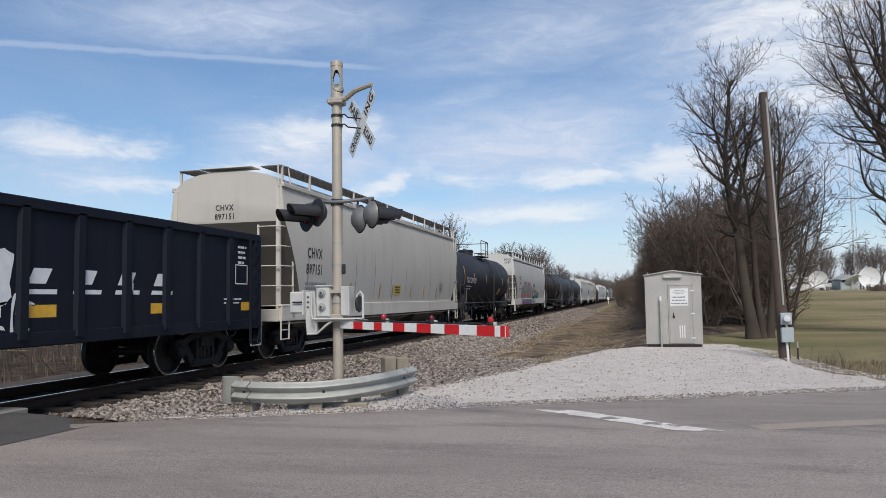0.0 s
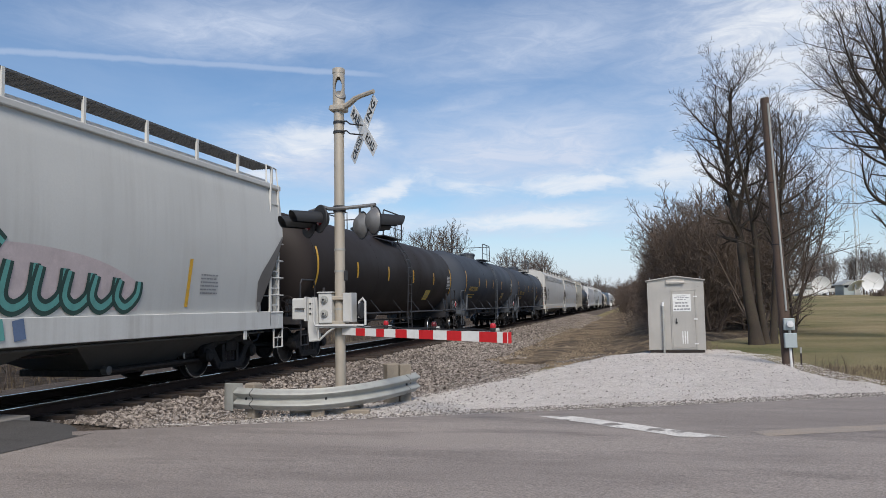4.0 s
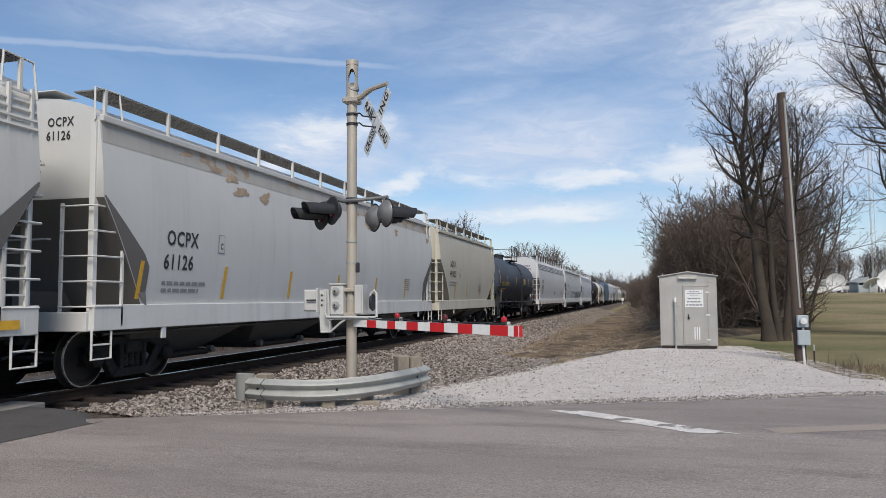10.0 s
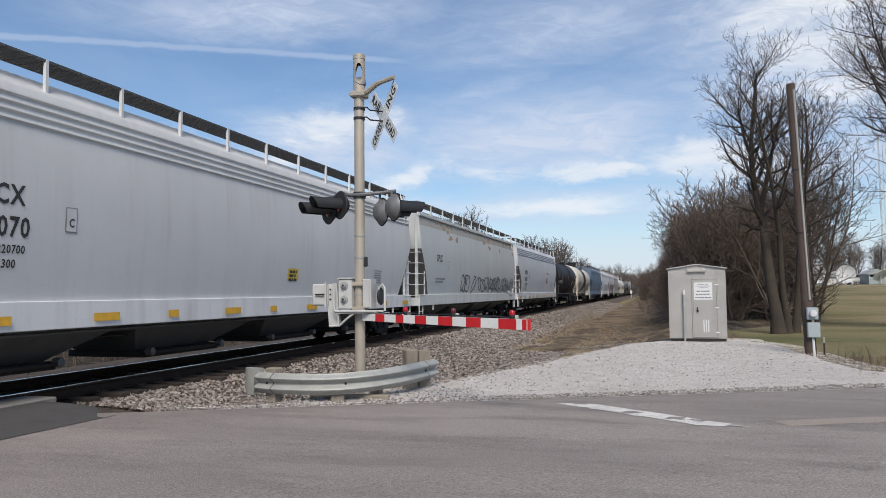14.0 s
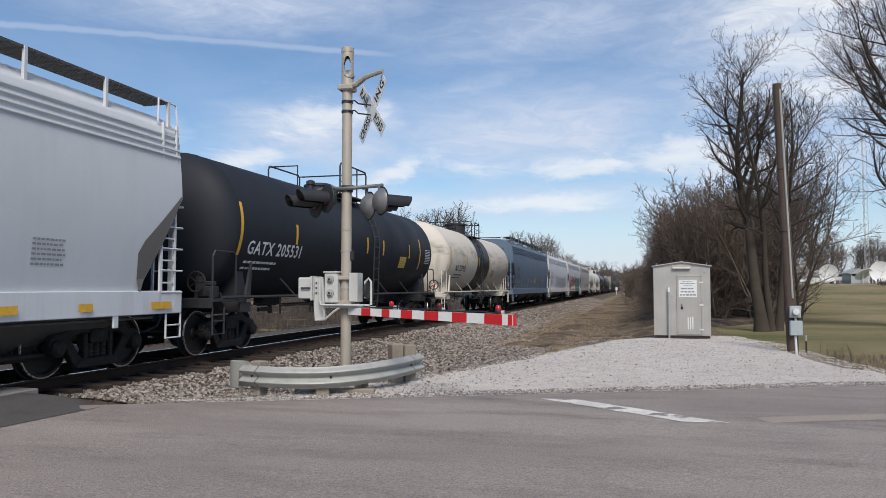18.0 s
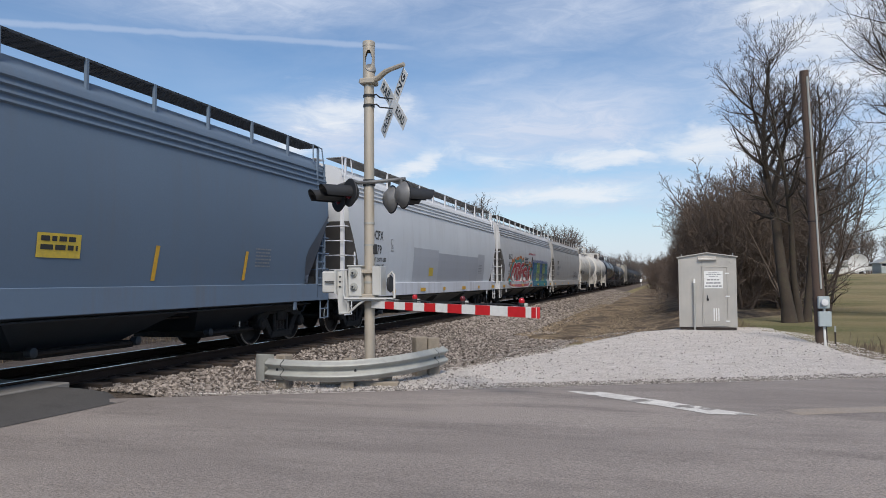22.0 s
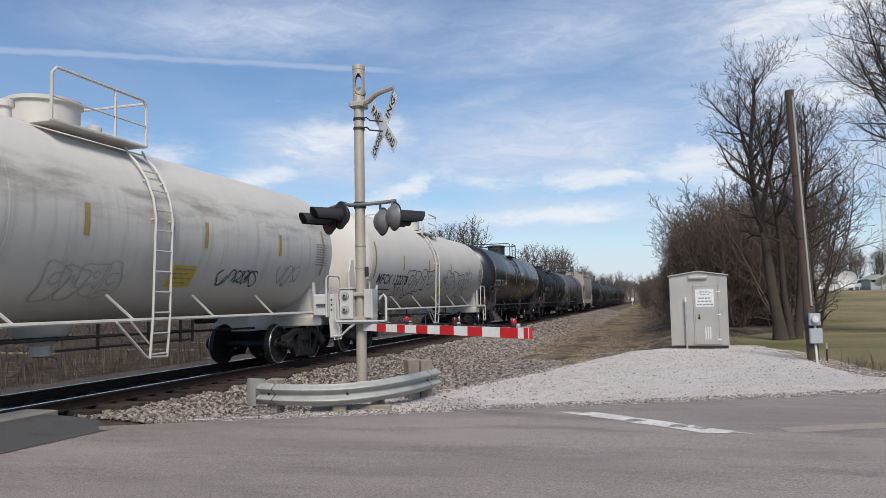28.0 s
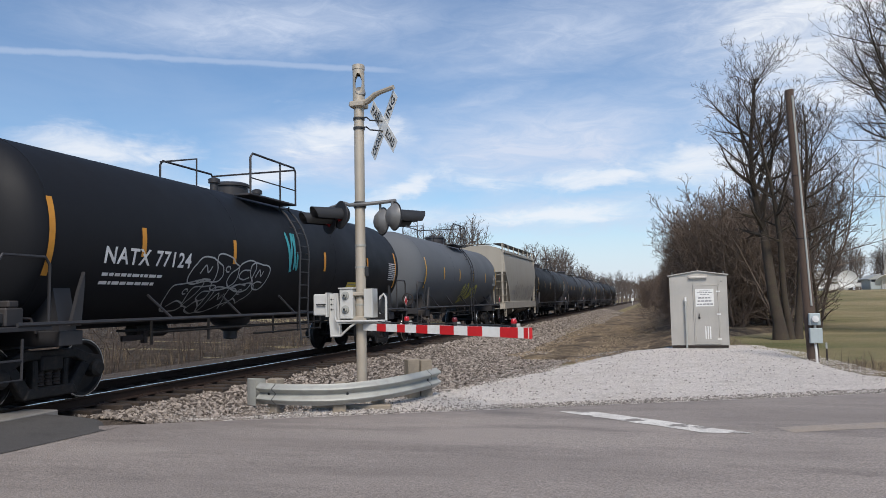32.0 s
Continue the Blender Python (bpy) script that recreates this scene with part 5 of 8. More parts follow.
def bubbles(u0, u1, v0, v1, n, col, seed, width=0.028, lean=0.12):
    """A row of outlined bubble letters: fat overlapping loops with small eyes and curls."""
    def make(car, body, side, *rest):
        rng = random.Random(seed)
        at = lambda u, v: side(u, v, 0.014)
        W, H = (u1 - u0) / n, v1 - v0
        for i in range(n):
            cu, cv = u0 + W * (i + 0.5), v0 + H * (0.5 + 0.07 * math.sin(i * 1.9 + seed))
            ru, rv, ph, sq = W * rng.uniform(0.54, 0.76), H * rng.uniform(0.40, 0.52), rng.uniform(0, 6.28), rng.uniform(0.55, 0.95)
            end = rng.choice((17, 17, 14))      # some letters stay open at their foot
            loop = []
            for j in range(end):
                q = 2 * math.pi * j / 16 - 0.9
                k = 1 + 0.13 * math.sin(2 * q + ph) + 0.16 * math.sin(3 * q + ph * 2)
                c, d = math.cos(q), math.sin(q)
                dv = rv * k * math.copysign(abs(d) ** sq, d)
                loop.append((cu + ru * k * math.copysign(abs(c) ** sq, c) + lean * dv, cv + dv))
            part("graffiti", stroke(at, loop, width), spray(col), body, "outlined bubble letter")
            style = (i + seed) % 3
            if style == 0:
                ec, er = (cu + 0.1 * ru, cv + 0.25 * rv), 0.26 * min(ru, rv)
                inner = [(ec[0] + er * math.cos(0.9 * j), ec[1] + 0.7 * er * math.sin(0.9 * j)) for j in range(7)]
            elif style == 1:
                inner = [(cu + 0.5 * ru, cv + 0.5 * rv), (cu - 0.1 * ru, cv + 0.45 * rv), (cu - 0.3 * ru, cv), (cu + 0.1 * ru, cv - 0.2 * rv), (cu + 0.5 * ru, cv)]
            else:
                inner = [(cu - 0.45 * ru, cv - 0.2 * rv), (cu - 0.15 * ru, cv + 0.4 * rv), (cu + 0.1 * ru, cv - 0.1 * rv), (cu + 0.3 * ru, cv + 0.35 * rv)]
            part("graffiti", stroke(at, inner, width), spray(col), body)
            if rng.random() < 0.7:
                part("graffiti", stroke(at, [(cu - 0.5 * ru, cv - 0.80 * rv), (cu - 0.1 * ru, cv - rng.uniform(0.2, 0.6) * rv), (cu + 0.45 * ru, cv - 0.60 * rv)], width), spray(col), body)
    return make


SPRAY = {}


def spray(rgb):
    if rgb not in SPRAY:
        SPRAY[rgb] = material("spray_paint", rgb, 0.6, 0, 0.12, 2.5, 30, 0, dirt=tuple(c * 0.6 for c in rgb), dirt_amount=0.4)
    return SPRAY[rgb]


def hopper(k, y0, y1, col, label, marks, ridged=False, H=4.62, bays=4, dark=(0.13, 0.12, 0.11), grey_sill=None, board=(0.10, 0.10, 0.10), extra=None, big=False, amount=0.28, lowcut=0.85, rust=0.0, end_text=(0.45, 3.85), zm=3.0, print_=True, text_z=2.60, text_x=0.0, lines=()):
    """A covered hopper: rounded sides, slope sheets over open ends, roof walk, hatches, chutes, ladders."""
    L, place = y1 - y0, (y0 + y1) / 2
    car = thing("hopper_car", pose(TRACK_X, place, RAIL_Z), label, "hopper car", "cars of the freight train")
    mat = paint("hopper_paint", col, amount=amount, rough=0.62, spec=0.28)
    # slope sheets: shade of the open ends put into this colour
    shade = paint("shade_toned_slope_sheet", dark, amount=0.2)
    sillm = paint("sill_paint", grey_sill or tuple(min(0.85, c * 1.08) for c in col), amount=0.5, rough=0.62, spec=0.28)
    a = L / 2 - 0.62                      # half length of the body
    zs, ze = 1.30, H - 0.42     # sill top, where the end slopes begin, eave
    cut = min(lowcut * 1.25, a * 0.32)

    def half(z):
        """Half width at a height: the sides bow outwards."""
        t = (z - zs) / (ze - zs)
        return 1.47 + 0.13 * math.sin(math.pi * min(1, max(0, t * 0.95 + 0.03)))

    def bottom(y):
        e = a - abs(y)
        return zs if e >= cut else zs + (zm - zs) * (1 - e / cut)

    def ring(y, top=0.0, zb=None):
        zb = bottom(y) if zb is None else zb
        right = [(half(zb + (ze - zb) * i / 9), zb + (ze - zb) * i / 9) for i in range(10)]
        roof = [(half(ze) - 0.05, ze + 0.06), (1.12, H - 0.13), (0.75, H - 0.04), (0.4, H)]
        rt = right + roof
        return [(x, y, z) for x, z in rt] + [(-x, y, z) for x, z in reversed(rt)]
    ys = [-a, -a + cut * 0.25, -a + cut * 0.5, -a + cut * 0.75, -a + cut] + [(-a + cut) + (2 * a - 2 * cut) * i / 8 for i in range(1, 8)] + [a - cut, a - cut * 0.75, a - cut * 0.5, a - cut * 0.25, a]
    body = part("body", Shape().rings([ring(y) for y in ys]), mat, car, smooth=True)

    def side(u, v, d=0.008):
        return ((1.552 if v < zs + 0.031 else half(v)) + d, u, v)

    def end(u, v, d=0.008):
        return (u, -a - d, v)
    # the bay under each slope sheet, shade in its dark colour; corner gussets, posts
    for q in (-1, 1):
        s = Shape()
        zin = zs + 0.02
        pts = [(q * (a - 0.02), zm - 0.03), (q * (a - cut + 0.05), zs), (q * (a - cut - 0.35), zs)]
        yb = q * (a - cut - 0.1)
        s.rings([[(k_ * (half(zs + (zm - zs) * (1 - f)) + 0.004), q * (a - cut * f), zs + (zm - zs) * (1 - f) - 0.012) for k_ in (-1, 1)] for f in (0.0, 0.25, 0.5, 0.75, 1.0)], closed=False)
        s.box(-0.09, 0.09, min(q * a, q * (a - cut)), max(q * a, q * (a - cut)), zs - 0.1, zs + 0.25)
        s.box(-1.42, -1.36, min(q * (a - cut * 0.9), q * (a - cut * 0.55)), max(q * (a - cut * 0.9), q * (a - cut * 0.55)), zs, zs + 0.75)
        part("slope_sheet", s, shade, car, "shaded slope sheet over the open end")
        # dark patch framing the open end on the side: its shade as colour
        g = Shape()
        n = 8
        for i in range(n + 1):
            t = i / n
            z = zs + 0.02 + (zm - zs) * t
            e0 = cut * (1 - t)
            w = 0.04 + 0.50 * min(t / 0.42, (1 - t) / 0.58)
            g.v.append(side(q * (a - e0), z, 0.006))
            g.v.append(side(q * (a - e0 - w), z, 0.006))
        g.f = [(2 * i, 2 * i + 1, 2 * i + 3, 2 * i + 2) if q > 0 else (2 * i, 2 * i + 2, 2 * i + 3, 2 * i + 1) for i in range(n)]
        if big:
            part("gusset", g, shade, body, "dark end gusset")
        # end frame: platform, sill, corner posts
        f = Shape()
        f.box(-1.46, 1.46, min(q * (a + 0.02), q * (a + 0.16)), max(q * (a + 0.02), q * (a + 0.16)), 0.92, 1.22)
        part("end_sill", f, sillm, car, bevel=0.012)
        part("end_platform", Shape().box(-1.40, 1.40, min(q * (a - cut * 0.95), q * a), max(q * (a - cut * 0.95), q * a), 1.16, 1.20), sillm, car)
        for x in (-1.40, 1.40):
            part("corner_post", Shape().box(x - 0.05, x + 0.05, min(q * (a - 0.06), q * (a + 0.04)), max(q * (a - 0.06), q * (a + 0.04)), 1.2, ze), sillm, car, bevel=0.008)
        if q > 0:
            ladder("ladder", car, sillm, 1.53, q * (a - 0.10) - 0.02, q * (a - 0.50), 1.0, ze + 0.1, 9)
        # rungs bent round the corner, on a stile at either end
        stile = part("ladder", Shape().box(0.90, 0.945, min(q * (a + 0.08), q * (a + 0.12)), max(q * (a + 0.08), q * (a + 0.12)), 1.18, zm - 0.10).box(1.51, 1.55, min(q * (a - 0.54), q * (a - 0.50)), max(q * (a - 0.54), q * (a - 0.50)), 1.0, zm - 0.30), sillm, car)
        for i in range(5):
            z = 1.30 + (zm - 1.45) * i / 4
            back = q * (a - 0.52) if i < 4 else q * (a - 0.12)
            part("rung", Shape().tube([(0.92, q * (a + 0.13), z), (1.50, q * (a + 0.13), z), (1.55, q * (a + 0.09), z), (1.55, back, z)], 0.016, 5), sillm, stile)
        part("grab_iron", Shape().tube([(-1.3, q * (a + 0.09), 2.35), (-1.3, q * (a + 0.14), 2.35), (0.7, q * (a + 0.14), 2.35), (0.7, q * (a + 0.09), 2.35)], 0.015, 5), sillm, car)
        part("step", Shape().tube([(1.52, q * (a + 0.10), 0.95), (1.52, q * (a + 0.10), 0.50), (1.52, q * (a - 0.32), 0.50), (1.52, q * (a - 0.32), 0.95)], 0.02, 6).tube([(1.52, q * (a + 0.10), 0.72), (1.52, q * (a - 0.32), 0.72)], 0.016, 5), sillm, car)
        # roof-end hoop
        part("roof_handhold", Shape().tube([(1.45, q * (a - 0.55), ze + 0.1), (1.42, q * (a - 0.5), H + 0.12), (1.40, q * (a + 0.02), H + 0.10), (1.44, q * (a + 0.06), ze)], 0.018, 6), sillm, car)
    hand_wheel(car, -0.55, -a - 0.22, 2.2)
    # side sills
    for q in (-1, 1):
        s = Shape().box(q * 1.50 - 0.05, q * 1.50 + 0.05, -a - 0.10, a + 0.10, 0.93, zs + 0.03)
        part("side_sill", s, sillm, car, "long side sill", bevel=0.01)
        if ridged:
            for z in (ze - 0.10, ze - 0.22, ze - 0.34, ze - 0.46):
                part("ridge", Shape().tube([(q * (half(z) + 0.0), -a + 0.03, z), (q * (half(z) + 0.0), a - 0.03, z)], 0.038, 6), mat, body, smooth=True)
        else:
            part("top_chord", Shape().box(q * 1.50 - 0.04, q * 1.50 + 0.04, -a, a, ze - 0.02, ze + 0.09), mat, body, bevel=0.015)
    # chutes: long troughs with steep ends, a sliding gate under each
    span = 2 * (a - cut) + 0.4
    # chute colour holds both grime and the shade below the car
    grime = paint("chute_grime_and_shade", tuple(0.17 * q + 0.006 for q in col), dirt=(0.030, 0.024, 0.020), amount=0.8)
    for i in range(bays):
        yc = -span / 2 + span * (i + 0.5) / bays
        w = span / bays * 0.49
        lo = w * 0.52
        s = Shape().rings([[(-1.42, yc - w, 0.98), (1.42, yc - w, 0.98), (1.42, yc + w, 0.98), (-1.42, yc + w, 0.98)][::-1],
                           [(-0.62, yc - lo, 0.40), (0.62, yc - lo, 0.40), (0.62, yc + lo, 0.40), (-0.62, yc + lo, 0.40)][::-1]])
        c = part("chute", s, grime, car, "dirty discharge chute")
        part("gate", Shape().box(-0.80, 0.86, yc - lo - 0.05, yc + lo + 0.05, 0.29, 0.41), TRUCKMAT, c, bevel=0.015)
        part("gate_rack", Shape().tube([(0.92, yc - lo, 0.37), (0.92, yc + lo, 0.37)], 0.03, 6), RUST, c)
        for k_ in (-1, 1):
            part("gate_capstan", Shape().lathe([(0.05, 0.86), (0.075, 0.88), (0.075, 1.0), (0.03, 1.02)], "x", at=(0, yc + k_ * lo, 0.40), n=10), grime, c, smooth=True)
    for k_ in (-1, 1):
        part("pulling_lug", Shape().box(1.50, 1.54, k_ * (a - cut - 0.55) - 0.06, k_ * (a - cut - 0.55) + 0.06, 0.74, 0.94), sillm, car, bevel=0.01)
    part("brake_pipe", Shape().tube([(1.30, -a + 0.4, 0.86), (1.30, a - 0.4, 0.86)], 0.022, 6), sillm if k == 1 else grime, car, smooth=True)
    part("centre_sill", Shape().box(-0.22, 0.22, -L / 2 + 0.6, L / 2 - 0.6, 0.80, 1.12), TRUCKMAT, car)
    part("brake_rod", Shape().tube([(0.9, -a + cut, 0.72), (0.9, a - cut, 0.74)], 0.02, 6), RUST, car)
    # roof: walks on both sides, brackets and hatches
    bm_ = material("roof_walk_grating", board, 0.7, 0.4, 0.15, 6, 60, 0.2)
    for q in (-1, 1):
        s = Shape()
        x0, x1 = q * 0.86, q * 1.42
        yy0, yy1 = -a + 0.15, a - 0.15
        nb = 9
        for i in range(nb):
            x = x0 + (x1 - x0) * (i + 0.5) / nb
            s.box(x - 0.014, x + 0.014, yy0, yy1, H + 0.085, H + 0.125)
        m_ = int((yy1 - yy0) / 0.22)
        for i in range(m_ + 1):
            y = yy0 + (yy1 - yy0) * i / m_
            s.box(min(x0, x1), max(x0, x1), y - 0.012, y + 0.012, H + 0.095, H + 0.120)
        walkp = part("roof_walk", s, bm_, car, "steel grating roof walk")
        br = int(2 * a / 1.55)
        for i in range(br + 1):
            y = -a + 0.2 + (2 * a - 0.4) * i / br
            part("walk_bracket", Shape().box(q * 1.40 - 0.025, q * 1.40 + 0.025, y - 0.026, y + 0.026, ze + 0.02, H + 0.12), sillm, walkp)
    for i in range(7):
        y = -a + 1.0 + (2 * a - 2.0) * (i + 0.5) / 7
        part("hatch", Shape().lathe([(0.40, H - 0.02), (0.40, H + 0.08), (0.34, H + 0.13), (0.0, H + 0.15)], at=(0, y, 0), n=16), sillm, car, smooth=True)
    part("end_roof_platform", Shape().box(-0.70, 0.70, -a - 0.08, -a + 0.40, H + 0.075, H + 0.10), sillm, car, bevel=0.008)
    truck(car, -(L / 2 - 2.05), place)
    truck(car, L / 2 - 2.05, place)
    couplers(car, L)
    # lettering
    ink = INK if sum(col) > 0.5 else INK
    mk, num = marks
    x0 = -a + 1.88 + text_x
    if mk:
        part("mark", lettering(mk, lambda u, v: side(x0 + u, text_z + v), 0.26), ink, body)
        part("mark", lettering(mk, lambda u, v: end(end_text[0] + u, end_text[1] + v), 0.14), ink, body)
    if mk or num:
        part("small_print", bars(end, end_text[0] - 0.65, end_text[1] - 0.55, 4, (0.55, 0.62, 0.4), 0.025, 0.035), INKGREY, body)
    if num:
        part("number", lettering(num, lambda u, v: side(x0 - 0.05 + u, text_z - 0.42 + v), 0.26), ink, body)
        part("number", lettering(num, lambda u, v: end(end_text[0] - 0.02 + u, end_text[1] - 0.22 + v), 0.14), ink, body)
    for i, w in enumerate(lines):
        part("weights", lettering(w, lambda u, v: side(x0 - 0.05 + u, text_z - 0.64 - 0.19 * i + v), 0.11), ink, body)
    if print_ and not lines:
        part("small_print", bars(side, x0 - 0.05, text_z - 0.70, 2, (1.3, 1.1), 0.065, 0.06), INKGREY, body)
    part("small_print", bars(side, a - cut - 2.3, 2.05, 6, (0.62, 0.56, 0.6), 0.03, 0.04), INKGREY, body)
    part("box_mark", Shape().quad(side(x0 + 1.60, 2.30), side(x0 + 1.82, 2.30), side(x0 + 1.82, 2.66), side(x0 + 1.60, 2.66)), INKGREY, body)
    part("box_mark_inside", Shape().quad(side(x0 + 1.617, 2.317, 0.012), side(x0 + 1.803, 2.317, 0.012), side(x0 + 1.803, 2.643, 0.012), side(x0 + 1.617, 2.643, 0.012)), mat, body)
    part("box_mark", lettering("C", lambda u, v: side(x0 + 1.66 + u, 2.38 + v, 0.016), 0.12), INK, body)
    if extra:
        extra(car, body, side, end, a, cut, zs)
    return car


def tank(k, y0, y1, col, label, text="", ink=None, R=1.49, zc=2.56, stripes=YELLOW, band=None, amount=0.30, rough=0.60, fit=None, placard=True, sign=True, extra=None, dome_y=0.0, handrail=(0.028, 0.028, 0.032), spec=0.16, tall=False, decal=None, top=None, grime=None, text_at=(1.4, 2.12), text_h=0.255, strips=(), plate=None, ladder_y=0.75, shields=False):
    """A tank car: barrel with dished heads, saddles, side rails, end platforms, ladder, dome with platform and railing."""
    L, place = y1 - y0, (y0 + y1) / 2
    car = thing("tank_car", pose(TRACK_X, place, RAIL_Z), label, "tank car", "cars of the freight train")
    mat = paint("tank_paint", col, dirt=tuple(0.55 * c + 0.02 for c in col), amount=amount, rough=rough, spec=spec, smear=grime)
    lift = zc - 2.56
    trim = fit or paint("fittings_paint", col if max(col) > 0.3 else handrail, amount=0.4)
    top = top or trim
    a = L / 2 - 0.85
    hd = 0.62
    prof = [(0.02, -a)]
    for i in range(1, 9):
        t = i / 8 * math.pi / 2
        prof.append((R * math.sin(t) ** 0.8, -a + hd - hd * math.cos(t)))
    b2 = a - hd
    ring = prof + [(R, -b2 * 0.34), (R, 0.0), (R, b2 * 0.34)] + [(r, -y) for r, y in reversed(prof)]
    barrel = part("barrel", Shape().lathe(ring, "y", at=(0, 0, zc), n=48), mat, car, smooth=True)

    def side(u, v, d=0.009):
        ph = math.asin(max(-0.98, min(0.98, (v - zc) / R)))
        return ((R + d) * math.cos(ph), u, zc + (R + d) * math.sin(ph))
    # weld seams
    for y in (-b2, -b2 / 3, b2 / 3, b2):
        part("seam", Shape().lathe([(R + 0.002, y - 0.02), (R + 0.006, y), (R + 0.002, y + 0.02)], "y", at=(0, 0, zc), n=40), mat, barrel, smooth=True)
    if band:
        s = Shape()
        rr = [[((R + 0.007) * math.cos(t), y, zc + (R + 0.007) * math.sin(t)) for t in [2 * math.pi * j / 48 for j in range(48)]] for y in (-1.65, 1.35)]
        s.rings(rr, caps=False)
        part("band", s, band, barrel, "broad dark band round the middle", smooth=True)
    for q in (-1, 1):
        ye = q * (L / 2 - 0.62)
        ta = q * (L / 2 - 1.95)
        # stub sill, saddle, end platform and its railing
        part("stub_sill", Shape().box(-0.24, 0.24, min(ye, ta - q * 1.3), max(ye, ta - q * 1.3), 0.78, 1.14), trim, car, bevel=0.01)
        s = Shape()
        arc = [(1.36 * math.sin(t), zc - 1.515 * math.cos(t)) for t in [math.radians(-62 + 124 * i / 14) for i in range(15)]]
        s.prism([(-1.36, 1.05), (1.36, 1.05)] + [(x, z) for x, z in reversed(arc)], "y", ta - 0.16, ta + 0.16)
        part("saddle", s, trim, car, bevel=0.0)
        part("bolster_web", Shape().box(-1.42, 1.42, ta - 0.22, ta + 0.22, 0.86, 1.08), trim, car, bevel=0.01)
        part("end_platform", Shape().box(-1.48, 1.48, min(ye, ye - q * 0.9), max(ye, ye - q * 0.9), 1.10, 1.16), trim, car, bevel=0.006)
        part("end_sill", Shape().box(-1.48, 1.48, min(ye, ye + q * 0.08), max(ye, ye + q * 0.08), 0.98, 1.18), trim, car, bevel=0.008)
        for x in (1.44, -1.44):
            part("end_handrail", Shape().tube([(x, ye - q * 0.02, 1.16), (x, ye - q * 0.02, 2.02), (x, ye - q * 0.10, 2.12), (x, ye - q * 0.80, 2.12), (x, ye - q * 0.88, 2.02), (x, ye - q * 0.88, 1.16)], 0.022, 6), trim, car, smooth=True)
        part("step", Shape().tube([(1.46, ye, 1.0), (1.46, ye, 0.46), (1.46, ye - q * 0.42, 0.46), (1.46, ye - q * 0.42, 1.0)], 0.02, 6).tube([(1.46, ye, 0.72), (1.46, ye - q * 0.42, 0.72)], 0.016, 5), trim, car)
        # head brace plate
        part("head_brace", Shape().prism([(y, z) for y, z in ((q * (a - 0.72), 1.14), (q * (a + 0.10), 1.14), (q * (a + 0.16), 2.30), (q * (a + 0.02), 2.66), (q * (a - 0.40), 2.66), (q * (a - 0.40), 2.00), (q * (a - 0.52), 1.72))][::q], "x", 1.10, 1.15) if shields else Shape().prism([(q * (a - 0.35), 1.14), (q * (a + 0.05), 1.14), (q * (a - 0.02), 1.62), (q * (a - 0.22), 1.62)] if q > 0 else [(q * (a + 0.05), 1.14), (q * (a - 0.35), 1.14), (q * (a - 0.22), 1.62), (q * (a - 0.02), 1.62)], "x", 0.92, 0.98), trim, car)
        # long side rail and its struts
        x = 1.47 * q
        part("side_rail", Shape().tube([(x, -a + 0.1, 1.19), (x, a - 0.1, 1.19)], 0.032, 6), trim, car, smooth=True)
        for y in (-4.5, -2.28, 0.05, 2.3, 4.55):
            part("rail_strut", Shape().tube([(x, y, 1.19), (x * 0.86, y - 0.40, 1.60)], 0.024, 5), trim, car)
        # tapered gusset between the end platform and the barrel
        yg = q * (a - 1.16)
        part("gusset", Shape().prism([(yg - 0.10, 1.14), (yg + 0.10, 1.14), (yg + 0.05 - q * 0.10, 1.66), (yg - q * 0.16, 1.94), (yg - 0.05 - q * 0.10, 1.66)], "x", 1.38, 1.44), trim, car)
        if q < 0:
            valve = part("brake_valve", Shape().box(0.86, 1.14, -a + 0.22, -a + 0.52, 1.16, 1.42).box(0.92, 1.10, -a + 0.02, -a + 0.24, 1.20, 1.36).box(0.90, 1.12, -a + 0.28, -a + 0.46, 1.42, 1.52), trim, car, "cast brake valve on the end platform", bevel=0.02)
            part("pipe", Shape().tube([(1.0, -a + 0.52, 1.28), (1.02, -a + 0.75, 1.26), (1.05, -a + 0.82, 1.05)], 0.022, 6), trim, valve)
    hand_wheel(car, 1.10, -L / 2 + 0.60, 1.50, 0.20)
    # fittings on top
    d = part("dome", Shape().lathe([(0.54, zc + R - 0.06), (0.54, zc + R + 0.40), (0.59, zc + R + 0.41), (0.59, zc + R + 0.47), (0.50, zc + R + 0.50), (0.0, zc + R + 0.52)] if tall else [(0.42, zc + R - 0.06), (0.42, zc + R + 0.20), (0.46, zc + R + 0.21), (0.46, zc + R + 0.26), (0.38, zc + R + 0.30), (0.0, zc + R + 0.31)], at=(0, dome_y, 0), n=22), top, car, "round manway dome", smooth=True)
    for dy in (-0.9, 0.95):
        part("valve", Shape().lathe([(0.09, zc + R - 0.02), (0.09, zc + R + 0.16), (0.13, zc + R + 0.17), (0.13, zc + R + 0.26), (0.05, zc + R + 0.30)], at=(0.15, dome_y + dy, 0), n=12), top, car, smooth=True)
    hx = 1.16
    if tall and ladder_y < 0:
        # decks beside the dome; hoops leave a gap where the ladder comes up
        y0_, y1_, zt, z0 = ladder_y - 0.36, ladder_y + 1.47, zc + R + 0.50, zc + R - 0.38
        for x0_, x1_ in ((0.78, hx + 0.04), (-hx - 0.04, -0.78)):
            part("platform", Shape().box(x0_, x1_, y0_, y1_ + 0.06, zc + R - 0.30, zc + R - 0.26), top, car, "narrow grating platform beside the dome", bevel=0.006)
        g = ladder_y + 0.38
